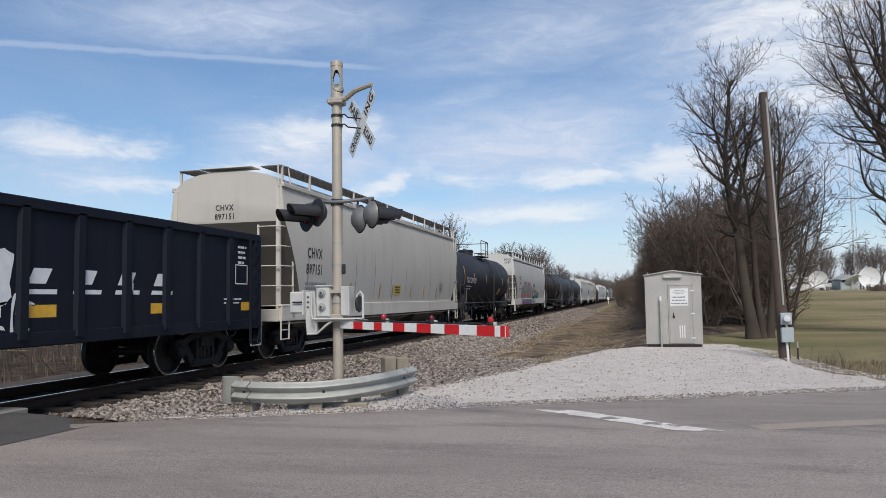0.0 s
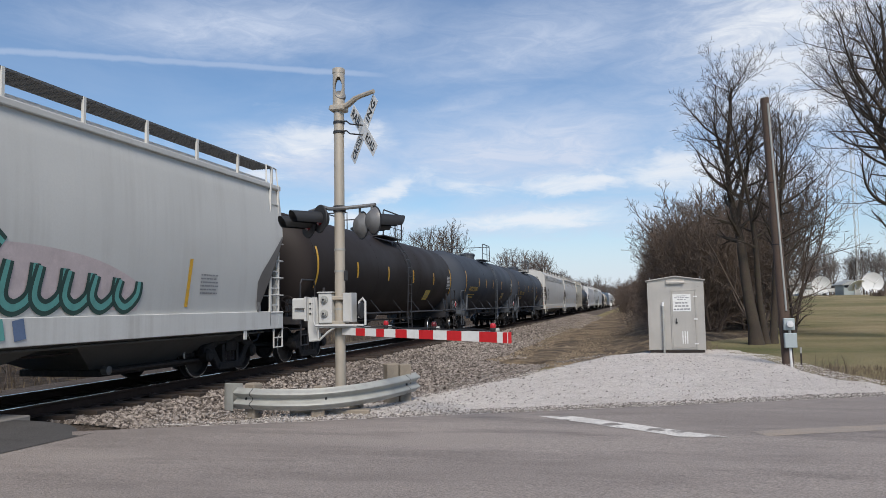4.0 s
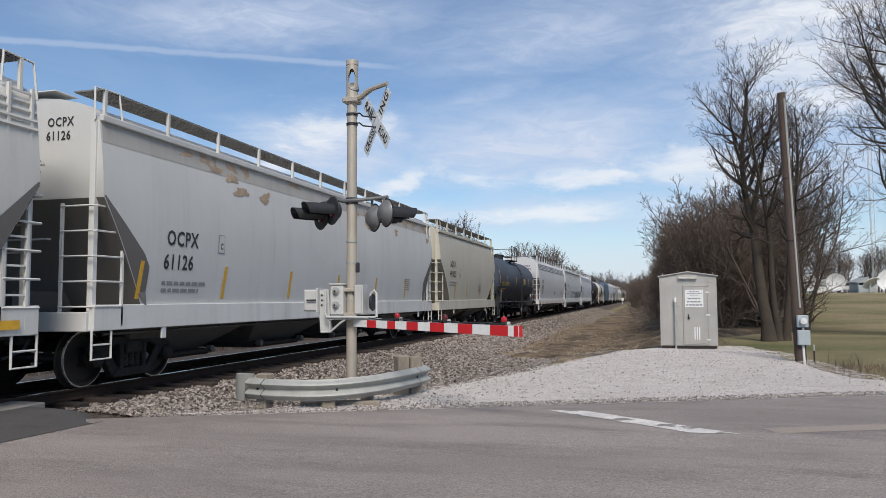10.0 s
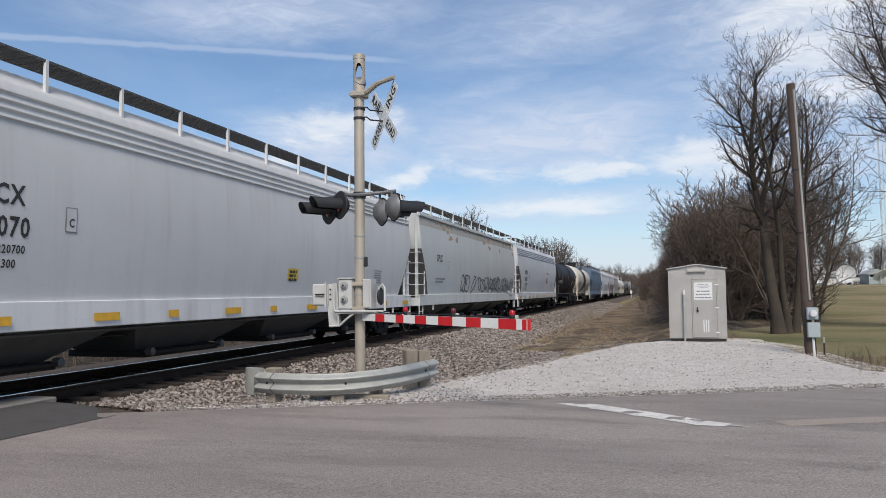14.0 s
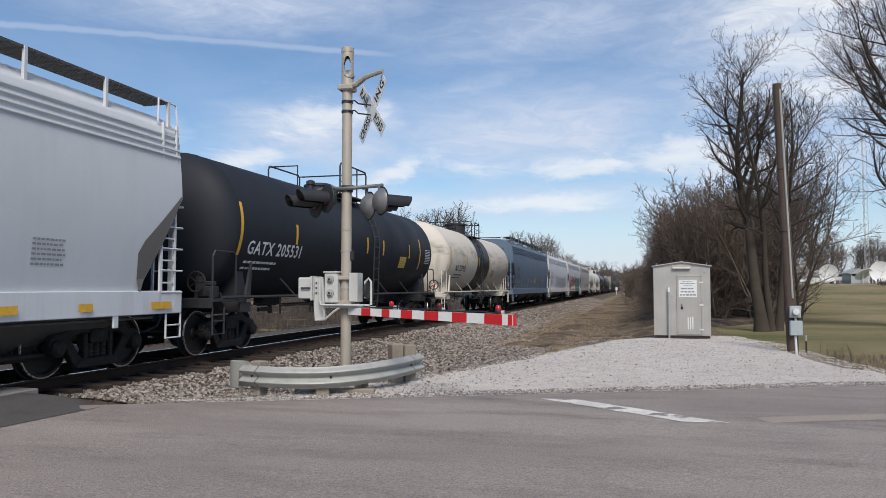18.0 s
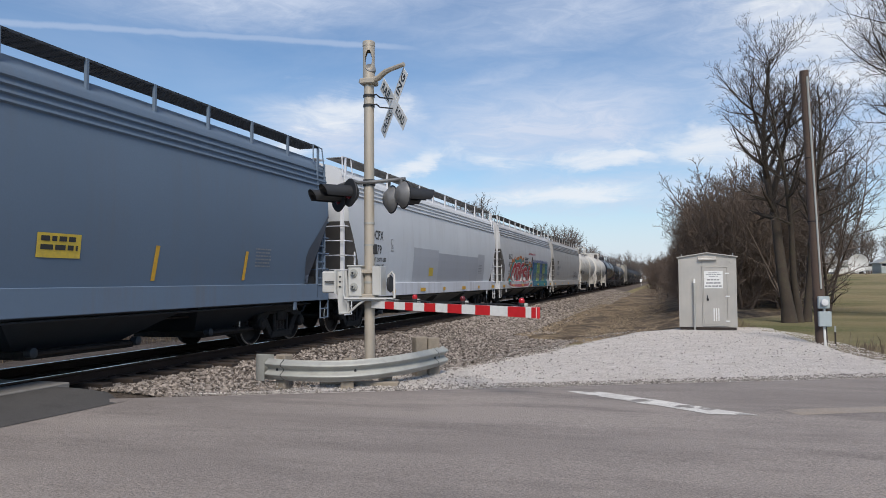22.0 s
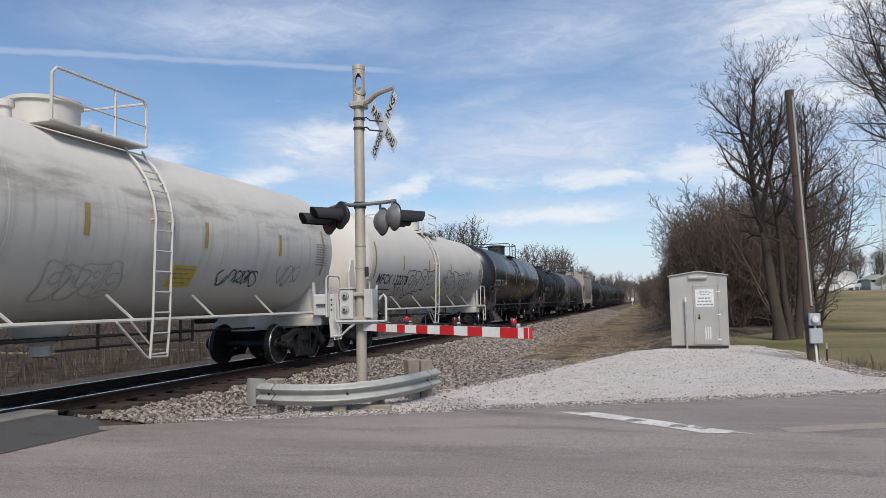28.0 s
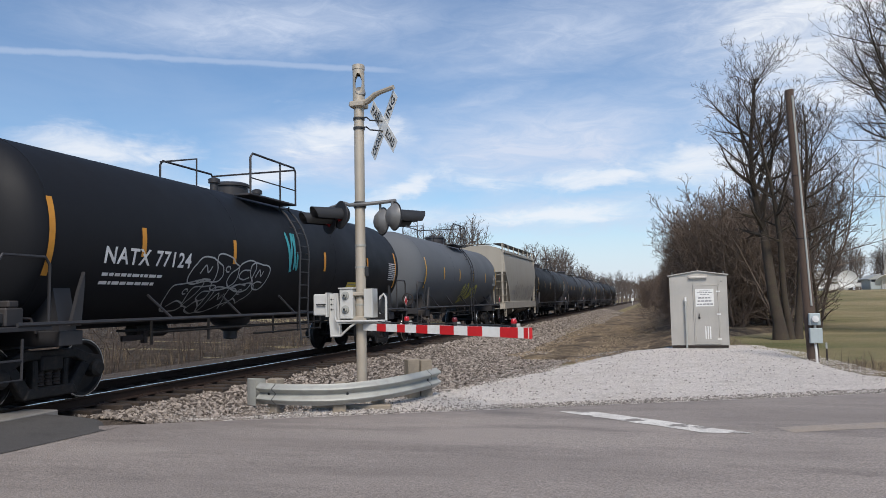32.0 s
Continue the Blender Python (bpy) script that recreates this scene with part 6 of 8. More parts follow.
        part("railing", Shape().tube([(hx, g, z0), (hx, g, zt - 0.08), (hx, g + 0.05, zt - 0.01), (hx, g + 0.12, zt), (hx, y1_ - 0.02, zt - 0.03), (hx, y1_, zt - 0.08), (hx, y1_, z0)], 0.028, 7).tube([(hx, g, zt - 0.36), (hx, y1_, zt - 0.38)], 0.018, 6), top, car, "rounded tubular safety hoop", smooth=True)
        part("railing", Shape().tube([(hx, y0_, z0), (hx, y0_, zt - 0.14), (hx - 0.05, y0_, zt - 0.03), (hx - 0.16, y0_, zt), (-hx + 0.10, y0_, zt), (-hx, y0_, zt - 0.08), (-hx, y0_, z0)], 0.028, 7), top, car, "rounded tubular safety hoop", smooth=True)
        part("railing", Shape().tube([(-hx, y0_, zt - 0.06), (-hx, y1_, zt - 0.06), (-hx, y1_, z0)], 0.024, 6).tube([(-hx, y0_, zt - 0.42), (-hx, y1_, zt - 0.42)], 0.018, 6), top, car, smooth=True)
        part("railing", Shape().tube([(-hx, y1_, zt - 0.06), (hx, y1_, zt - 0.06)], 0.024, 6), top, car, smooth=True)
    else:
        hl = 1.05
        for x0_, x1_ in ((0.74, hx + 0.03), (-hx - 0.03, -0.74)):
            part("platform", Shape().box(x0_, x1_, dome_y - hl, dome_y + hl, zc + R - 0.17, zc + R - 0.13), top, car, "narrow platform beside the dome", bevel=0.006)
        zt, z0 = zc + R + (0.66 if tall else 0.76), zc + R - 0.15
        for q in (-1, 1):
            rl = Shape()
            x = hx * q
            rl.tube([(x, dome_y - hl, z0), (x, dome_y - hl, zt - 0.10), (x, dome_y - hl + 0.09, zt), (x, dome_y + hl - 0.09, zt), (x, dome_y + hl, zt - 0.10), (x, dome_y + hl, z0)], 0.026, 6)
            if q > 0:
                rl.tube([(x, dome_y + 0.28, z0), (x, dome_y + 0.28, zt)], 0.022, 6)
                rl.tube([(x, dome_y - hl, z0 + 0.36), (x, dome_y + hl, z0 + 0.36)], 0.016, 6)
            part("railing", rl, top, car, "thin tubular safety railing", smooth=True)
            part("railing", Shape().tube([(-hx, dome_y + q * hl, zt - 0.04), (hx, dome_y + q * hl, zt - 0.04)], 0.022, 6) if q > 0 else Shape().tube([(-hx, dome_y - hl, zt - 0.04), (-0.2, dome_y - hl, zt - 0.04), (-0.2, dome_y - hl, z0)], 0.022, 6), top, car, smooth=True)
    # ladder from the side rail up to the platform
    lad = Shape()
    ly = ladder_y
    pts = [(1.56, 0.55), (R + 0.04, 1.2)] + [((R + 0.09) * math.cos(radians(d)), zc + (R + 0.09) * math.sin(radians(d))) for d in (-8, 4, 16, 28, 40, 50)] + [(1.02, zc + R - 0.20)]
    for y in (ly - 0.22, ly + 0.22):
        lad.tube([(x, y, z) for x, z in pts], 0.022, 6)
    for i in range(11):
        z = 0.62 + (zc + R - 0.9) * i / 10
        x = np.interp(z, [p[1] for p in pts], [p[0] for p in pts])
        lad.tube([(x, ly - 0.22, z), (x, ly + 0.22, z)], 0.015, 5)
    for x, z in pts[3:7:2]:
        for y in (ly - 0.22, ly + 0.22):
            lad.tube([(x, y, z), (x * (R / (R + 0.09)) - 0.05, y, z - 0.03)], 0.016, 5)
    part("ladder", lad, top, car, smooth=True)
    if tall:
        part("step", Shape().tube([(1.50, ly - 0.95, 1.17), (1.55, ly - 0.30, 0.58), (1.55, ly + 0.24, 0.56)], 0.022, 6).tube([(1.50, ly - 0.62, 1.17), (1.55, ly - 0.24, 0.80)], 0.016, 5), top, car, "diagonal brace of the ladder's foot", smooth=True)
    # outlet below
    part("outlet", Shape().lathe([(0.10, 0.62), (0.16, 0.64), (0.16, 0.80), (0.42, 0.98), (0.50, 1.15)], at=(0, dome_y, 0), n=14), trim, car, smooth=True)
    part("brake_cylinder", Shape().tube([(0.2, a * 0.45, zc - R - 0.05), (0.2, a * 0.45 + 0.6, zc - R - 0.05)], 0.12, 12), TRUCKMAT, car, smooth=True)
    part("reservoir", Shape().tube([(0.15, -a * 0.5, zc - R - 0.08), (0.15, -a * 0.5 + 0.9, zc - R - 0.08)], 0.14, 12), TRUCKMAT, car, smooth=True)
    # brake rigging on hangers below the barrel
    rig = part("brake_rigging", Shape().tube([(1.12, -4.6, 0.95), (1.12, 2.15, 0.95)], 0.022, 6).tube([(1.12, -1.2, 0.78), (1.12, 2.15, 0.78)], 0.020, 6).tube([(0.4, -4.6, 0.98), (0.4, a - 2.4, 0.86)], 0.024, 6), TRUCKMAT, car, smooth=True)
    for y in (-4.6, -2.9, -0.35, 0.85, 1.75, 2.12):
        part("hanger", Shape().box(1.105, 1.135, y - 0.022, y + 0.022, 0.74, 1.16), TRUCKMAT, rig)
    part("brake_lever", Shape().box(0.55, 0.60, -a + 3.15, -a + 3.75, 0.80, 0.90).box(0.53, 0.62, -a + 3.70, -a + 3.80, 0.74, 0.96), RUST, rig, bevel=0.008)
    # reflector strips, lettering, plates
    spots = strips or [-b2 + 0.15 + (2 * b2 - 0.3) * i / 5 for i in range(6)]
    for i, y in enumerate(spots):
        tall_one = i in (0, len(spots) - 1)
        part("reflector_strip", flat_patch(side, y - 0.055, y + 0.055, (1.92 if tall_one else 2.28) + lift, (3.04 if tall_one else 2.76) + lift, 7), stripes, barrel, "upright reflector strip")
    if text:
        h = text_h
        part("mark", lettering(text, lambda u, v: side(-b2 + text_at[0] + u, text_at[1] + lift + v, 0.010), h, 1.0), ink or INKWHITE, barrel)
        part("small_print", bars(lambda u, v: side(u, v, 0.010), -b2 + text_at[0] + 0.05, text_at[1] - 0.20 + lift, 2, (1.45, 1.3), 0.05, 0.08), ink or INKWHITE, barrel)
    if sign:
        pu, pz = plate or (b2 * 0.46, 1.66 + lift)
        part("hazard_plate", flat_patch(lambda u, v: side(u, v, 0.011), pu, pu + 0.70, pz, pz + 0.38, 3), NOTICE, barrel, "yellow notice plate")
        part("plate_print", bars(lambda u, v: side(u, v, 0.016), pu + 0.06, pz + 0.30, 4, (0.56, 0.48), 0.026, 0.052), INKGREY, barrel)
        if k == 22:
            part("hazard_plate", flat_patch(lambda u, v: side(u, v, 0.011), 2.30, 2.95, 1.84, 2.22, 3), NOTICE, barrel, "yellow notice plate")
            part("plate_print", bars(lambda u, v: side(u, v, 0.016), 2.35, 2.15, 5, (0.55, 0.50), 0.022, 0.046), INKGREY, barrel)
            part("plate_patch", flat_patch(lambda u, v: side(u, v, 0.015), pu + 0.36, pu + 0.66, pz + 0.06, pz + 0.40, 3), INKWHITE, barrel, "pale worn patch on the notice")
            for u, z, rows in ((0.60, 3.08, 2), (0.30, 2.44, 3), (-1.15, 1.72, 2)):
                part("small_print", bars(lambda p, q: side(p, q, 0.010), u, z, rows, (0.56, 0.62), 0.035, 0.055), INKWHITE, barrel)
    pr = decal or (INKWHITE if max(col) < 0.3 else INKGREY)
    part("data_table", bars(lambda u, v: side(u, v, 0.011), b2 - 0.85, 2.66 + lift, 9, (0.62,), 0.028, 0.034), pr, barrel, "table of small print")
    if placard:
        s = Shape()
        yy = L / 2 - 0.70
        p = [(1.50, -yy + 0.28 * u, 1.46 + 0.20 * w) for u, w in ((0, -1), (1, 0), (0, 1), (-1, 0))]
        s.v = [(x, y, z) for x, y, z in p]
        s.f = [(0, 1, 2, 3)]
        pq = part("placard", Shape().prism([(yy - 0.17, 1.44), (yy, 1.27), (yy + 0.17, 1.44), (yy, 1.61)], "x", 1.475, 1.485), INKWHITE, car, "diamond placard")
        part("placard_face", Shape().prism([(yy - 0.14, 1.44), (yy, 1.30), (yy + 0.14, 1.44), (yy, 1.58)], "x", 1.484, 1.489), RED, pq)
    truck(car, -(L / 2 - 1.95), place)
    truck(car, L / 2 - 1.95, place)
    couplers(car, L)
    if extra:
        extra(car, barrel, side, a, b2)
    return car


def gondola(y0, y1):
    """An open high-sided gondola with upright ribs."""
    L, place = y1 - y0, (y0 + y1) / 2
    car = thing("gondola_car", pose(TRACK_X, place, RAIL_Z), "dark navy high-sided gondola car with white lettering and spray paint", "gondola car", "cars of the freight train")
    mat = paint("gondola_paint", (0.006, 0.008, 0.017), dirt=(0.028, 0.026, 0.025), amount=0.5, rough=0.6, spec=0.2)
    a = L / 2 - 0.55
    zt, zb = 2.84, 0.92
    for q in (-1, 1):
        part("side", Shape().box(q * 1.44 - 0.04, q * 1.44 + 0.04, -a, a, zb, zt), mat, car, bevel=0.0)
        part("end", Shape().box(-1.40, 1.40, min(q * a, q * (a - 0.08)), max(q * a, q * (a - 0.08)), zb, zt), mat, car)
        part("top_chord", Shape().box(q * 1.44 - 0.09, q * 1.44 + 0.10, -a - 0.02, a + 0.02, zt - 0.10, zt + 0.06), mat, car, bevel=0.015)
        part("side_sill", Shape().box(q * 1.44 - 0.07, q * 1.44 + 0.07, -a, a, zb - 0.10, zb + 0.10), mat, car, bevel=0.01)
        for i in range(16):
            y = -a + 0.12 + (2 * a - 0.24) * i / 15
            part("rib", Shape().prism([(q * 1.46, y - 0.12), (q * 1.54, y - 0.07), (q * 1.54, y + 0.07), (q * 1.46, y + 0.12)] if q > 0 else [(q * 1.46, y + 0.12), (q * 1.54, y + 0.07), (q * 1.54, y - 0.07), (q * 1.46, y - 0.12)], "z", zb, zt - 0.06), mat, car)
        ladder("ladder", car, mat, 1.62, q * (a - 0.15), q * (a - 0.55), 0.5, zt, 8)
        part("step", Shape().tube([(1.55, q * (a + 0.02), 1.0), (1.55, q * (a + 0.02), 0.45), (1.55, q * (a - 0.4), 0.45), (1.55, q * (a - 0.4), 1.0)], 0.02, 6), WHITE, car)
    part("floor", Shape().box(-1.4, 1.4, -a, a, zb, zb + 0.08), mat, car)
    part("centre_sill", Shape().box(-0.22, 0.22, -L / 2 + 0.5, L / 2 - 0.5, 0.72, 1.0), TRUCKMAT, car)
    side = lambda u, v: (1.485, u, v)
    cell = (2 * a - 0.24) / 15
    # slanted white emblem blocks, one to a panel, each on a bar
    for i in range(4):
        y = a - 6.50 + 0.93 * i
        s = Shape()
        s.quad(side(y, 1.70), side(y + 0.34, 1.70), side(y + 0.46, 1.92), side(y + 0.12, 1.92))
        s.quad(side(y - 0.06, 1.55), side(y + 0.55, 1.55), side(y + 0.56, 1.62), side(y - 0.04, 1.62))
        part("emblem", s, INKWHITE, car, "slanted white emblem block")
    for i, y in enumerate((a - 6.50, a - 3.78, a - 0.72)):
        part("reflector", flat_patch(side, y, y + 0.55 - 0.2 * (i == 2), 1.22, 1.40), YELLOW, car, "orange reflector plate")
    rng = random.Random(4)
    sprayed(scrawl(side, a - 7.0, a - 6.35, 0.98, 1.55, 3, 0.045, rng), INKWHITE, car, "white spray-paint scrawl")
    part("graffiti", blob(side, a - 6.95, 1.78, 0.22, 0.34, rng), INKWHITE, car)
    part("small_print", bars(side, a - 0.85, 2.55, 4, (0.35, 0.3), 0.05, 0.06), INKWHITE, car)
    part("small_print", bars(side, a - 1.4, 1.45, 2, (0.7, 0.6), 0.03, 0.05), INKWHITE, car)
    part("box_mark", Shape().box(1.482, 1.486, a - 0.95, a - 0.45, 1.78, 1.80).box(1.482, 1.486, a - 0.95, a - 0.45, 2.18, 2.20).box(1.482, 1.486, a - 0.95, a - 0.93, 1.80, 2.18).box(1.482, 1.486, a - 0.47, a - 0.45, 1.80, 2.18), INKWHITE, car)
    part("notice", flat_patch(side, a - cell * 4.2, a - cell * 4.2 + 0.28, 1.55, 1.75), INKWHITE, car)
    truck(car, -(L / 2 - 1.95), place)
    truck(car, L / 2 - 1.95, place)
    couplers(car, L)
    return car


# rear coupling of each car at the start, counted from the first that is seen
ENDS = [15.5, 34.8, 51.6, 71.7, 89.6, 106.9, 124.3, 144.7, 164.0, 176.4, 192.6, 212.7, 232.3, 251.6, 269.0, 286.7, 306.7, 325.6, 344.4, 363.4, 381.1,
        398.5, 416.2, 433.6, 449.1, 460.9, 479.5, 497.0, 515.0, 534.0, 553.5, 573.5]
RNG = random.Random(11)
GREEN, TEAL, PINK, RUBY, BLUE, LILAC, LIME, ORANGE, GREYS = (0.14, 0.42, 0.33), (0.05, 0.32, 0.36), (0.55, 0.10, 0.14), (0.50, 0.035, 0.05), (0.035, 0.11, 0.36), (0.20, 0.20, 0.42), (0.38, 0.50, 0.10), (0.55, 0.20, 0.03), (0.10, 0.10, 0.11)


def stripes_on(places, z0, z1, mat=None, lean=0.06):
    def make(car, body, side, end, a, cut, zs):
        for f in places:
            y = -a + 2 * a * f
            s = Shape().quad(side(y - 0.05, z0, 0.012), side(y + 0.05, z0, 0.012), side(y + 0.05 + lean, z1, 0.012), side(y - 0.05 + lean, z1, 0.012))
            part("reflector_strip", s, mat or YELLOW, body, "upright reflector strip")
    return make


def sill_reflectors(count):
    def make(car, body, side, end, a, cut, zs):
        for i in range(count):
            y = -a + 0.6 + (2 * a - 1.4) * i / (count - 1)
            w = 0.55 if i % 2 == 0 else 0.28
            part("reflector_plate", Shape().quad((1.580, y, 1.02), (1.580, y + w, 1.02), (1.580, y + w, 1.14), (1.580, y, 1.14)), YELLOW, car, "yellow reflector plate on the sill")
    return make


def graffiti_band(u0, u1, v0, v1, fills, lines, seed, letters=7, label="spray-painted lettering"):
    """A broad painted piece: a ground of several colours, swollen letter shapes, dark outlines and highlights. u as shares of the body."""
    def make(car, body, side, end, a, cut, zs):
        rng = random.Random(seed)
        A, B = -a + 2 * a * u0, -a + 2 * a * u1
        W, H = B - A, v1 - v0
        for i in range(letters * 2):
            c = fills[i % len(fills)]
            s = blob(lambda u, v: side(u, max(zs - 0.3, v), 0.010 + 0.0012 * i), A + W * (i + 0.5) / (letters * 2), v0 + H * rng.uniform(0.3, 0.62), W / letters * 0.5, H * rng.uniform(0.30, 0.48), rng, rag=0.32)
            part("graffiti", s, spray(c), body, label)
        for i in range(letters):
            c = lines[i % len(lines)]
            cu = A + W * (i + 0.5) / letters
            s = scrawl(lambda u, v: side(u, v, 0.032 + 0.001 * i), cu - W / letters * 0.55, cu + W / letters * 0.55, v0 + 0.05 * H, v1 - 0.03 * H, 2, 0.055, rng)
            sprayed(s, spray(c), body, label)
    return make


def tags(u0, u1, v0, v1, col, seed, n=6, width=0.03):
    def make(car, body, side, *rest):
        a = rest[1] if len(rest) > 2 else rest[0]
        s = scrawl(lambda u, v: side(u, v, 0.013), -a + 2 * a * u0, -a + 2 * a * u1, v0, v1, n, width, random.Random(seed))
        sprayed(s, spray(col), body, "spray-painted scrawl")
    return make


def several(*makers):
    def make(*args):
        for m in makers:
            m(*args)
    return make


def painted_panel(u0, u1):
    """Blue and green panels with rings, a fringe above and a border on the sill."""
    def make(car, body, side, end, a, cut, zs):
        A, B = -a + 2 * a * u0, -a + 2 * a * u1
        blue, teal, lime, dark = (0.060, 0.150, 0.340), (0.085, 0.30, 0.36), (0.36, 0.46, 0.14), (0.03, 0.09, 0.17)
        shares = ((0.0, 0.045, (0.035, 0.10, 0.33)), (0.045, 0.25, teal), (0.25, 0.45, lime), (0.45, 0.63, blue), (0.63, 0.815, lime), (0.815, 1.0, teal))
        rng = random.Random(77)
        for i, (p, q, c) in enumerate(shares):
            x0, x1 = A + (B - A) * p, A + (B - A) * q
            part("graffiti", flat_patch(lambda u, v: side(u, v, 0.012), x0, x1, zs + 0.032, 2.50, 4, 2), spray(tuple(w * rng.uniform(0.85, 1.1) for w in c)), body, "blue and green painted panel")
            part("graffiti", flat_patch(lambda u, v: side(u, v, 0.012), x0, x1, 0.97, zs + 0.03, 1, 2), spray((0.05, 0.16, 0.30) if i < 2 else (0.05, 0.22, 0.27)), body, "dark painted border")
            if q - p < 0.1:
                continue
            for k, z0 in ((0, 1.66), (1, 2.16)):
                for f in (0.27, 0.74):
                    cx = x0 + (x1 - x0) * f + rng.uniform(-0.03, 0.03)
                    r0 = min(0.23, (x1 - x0) * 0.24)
                    pts = [(r0 * (1 - 0.75 * t / 40) * math.cos(0.42 * t), r0 * (1 - 0.75 * t / 40) * math.sin(0.42 * t)) for t in range(41)]
                    s = Shape()
                    for t in range(41):
                        x, z = pts[t]
                        ln = math.hypot(x, z)
                        s.v += [side(cx + x * (1 + 0.012 / ln), z0 + z * (1 + 0.012 / ln), 0.020), side(cx + x * (1 - 0.012 / ln), z0 + z * (1 - 0.012 / ln), 0.020)]
                    s.f = [(2 * t, 2 * t + 2, 2 * t + 3, 2 * t + 1) for t in range(40)]
                    part("graffiti", s, spray(dark), body, "dark painted spiral")
            part("graffiti", flat_patch(lambda u, v: side(u, v, 0.016), x0 + 0.02, x1 - 0.02, 2.36, 2.50, 1, 2), spray(tuple(0.55 * w for w in c)), body, "darker painted top edge")
        for i, (p, q, c) in enumerate(shares[1:]):
            x0, x1 = A + (B - A) * p, A + (B - A) * q
            part("graffiti", blob(lambda u, v: side(u, v, 0.0135), (x0 + x1) / 2, 1.62, (x1 - x0) * 0.40, 0.20, rng, 20, 0.2), spray(tuple(min(0.6, 0.5 * w + 0.18) for w in c)), body, "paler patch in the panel")
            part("graffiti", stroke(lambda u, v: side(u, v, 0.019), [((x0 + x1) / 2, 2.34), ((x0 + x1) / 2 + 0.06, 1.9), ((x0 + x1) / 2 - 0.04, 1.5)], 0.03), spray(dark), body, "dark line down the panel")
            part("graffiti", stroke(lambda u, v: side(u, v, 0.019), [(x1, 2.40), (x1 - 0.02, 1.9), (x1, 1.34)], 0.035), spray((0.05, 0.09, 0.24)), body, "dark edge of the panel")
        n = 15
        for t in range(n):
            x = A + 0.45 + (B - A - 0.6) * t / n
            w = (B - A - 0.6) / n
            for pts in (((x, 1.02), (x + 0.35 * w, 1.26), (x + 0.75 * w, 1.03)), ((x + 0.2 * w, 1.12), (x + 0.6 * w, 1.13 + 0.06 * (t % 3 - 1)))):
                part("graffiti", stroke(lambda u, v: side(u, v, 0.018), pts, 0.055, 0.2), spray((0.10, 0.38, 0.36)), body, "teal stroke on the border")
        m = 30
        for t in range(m):
            cx = A + (B - A) * (t + 0.5) / m
            part("graffiti", blob(lambda u, v: side(u, v, 0.014), cx, 2.57 + rng.uniform(-0.02, 0.02), 0.052, 0.11 + rng.uniform(-0.02, 0.02), rng, 10, 0.15), spray((0.05, 0.09, 0.30)), body, "blue painted fringe")
    return make


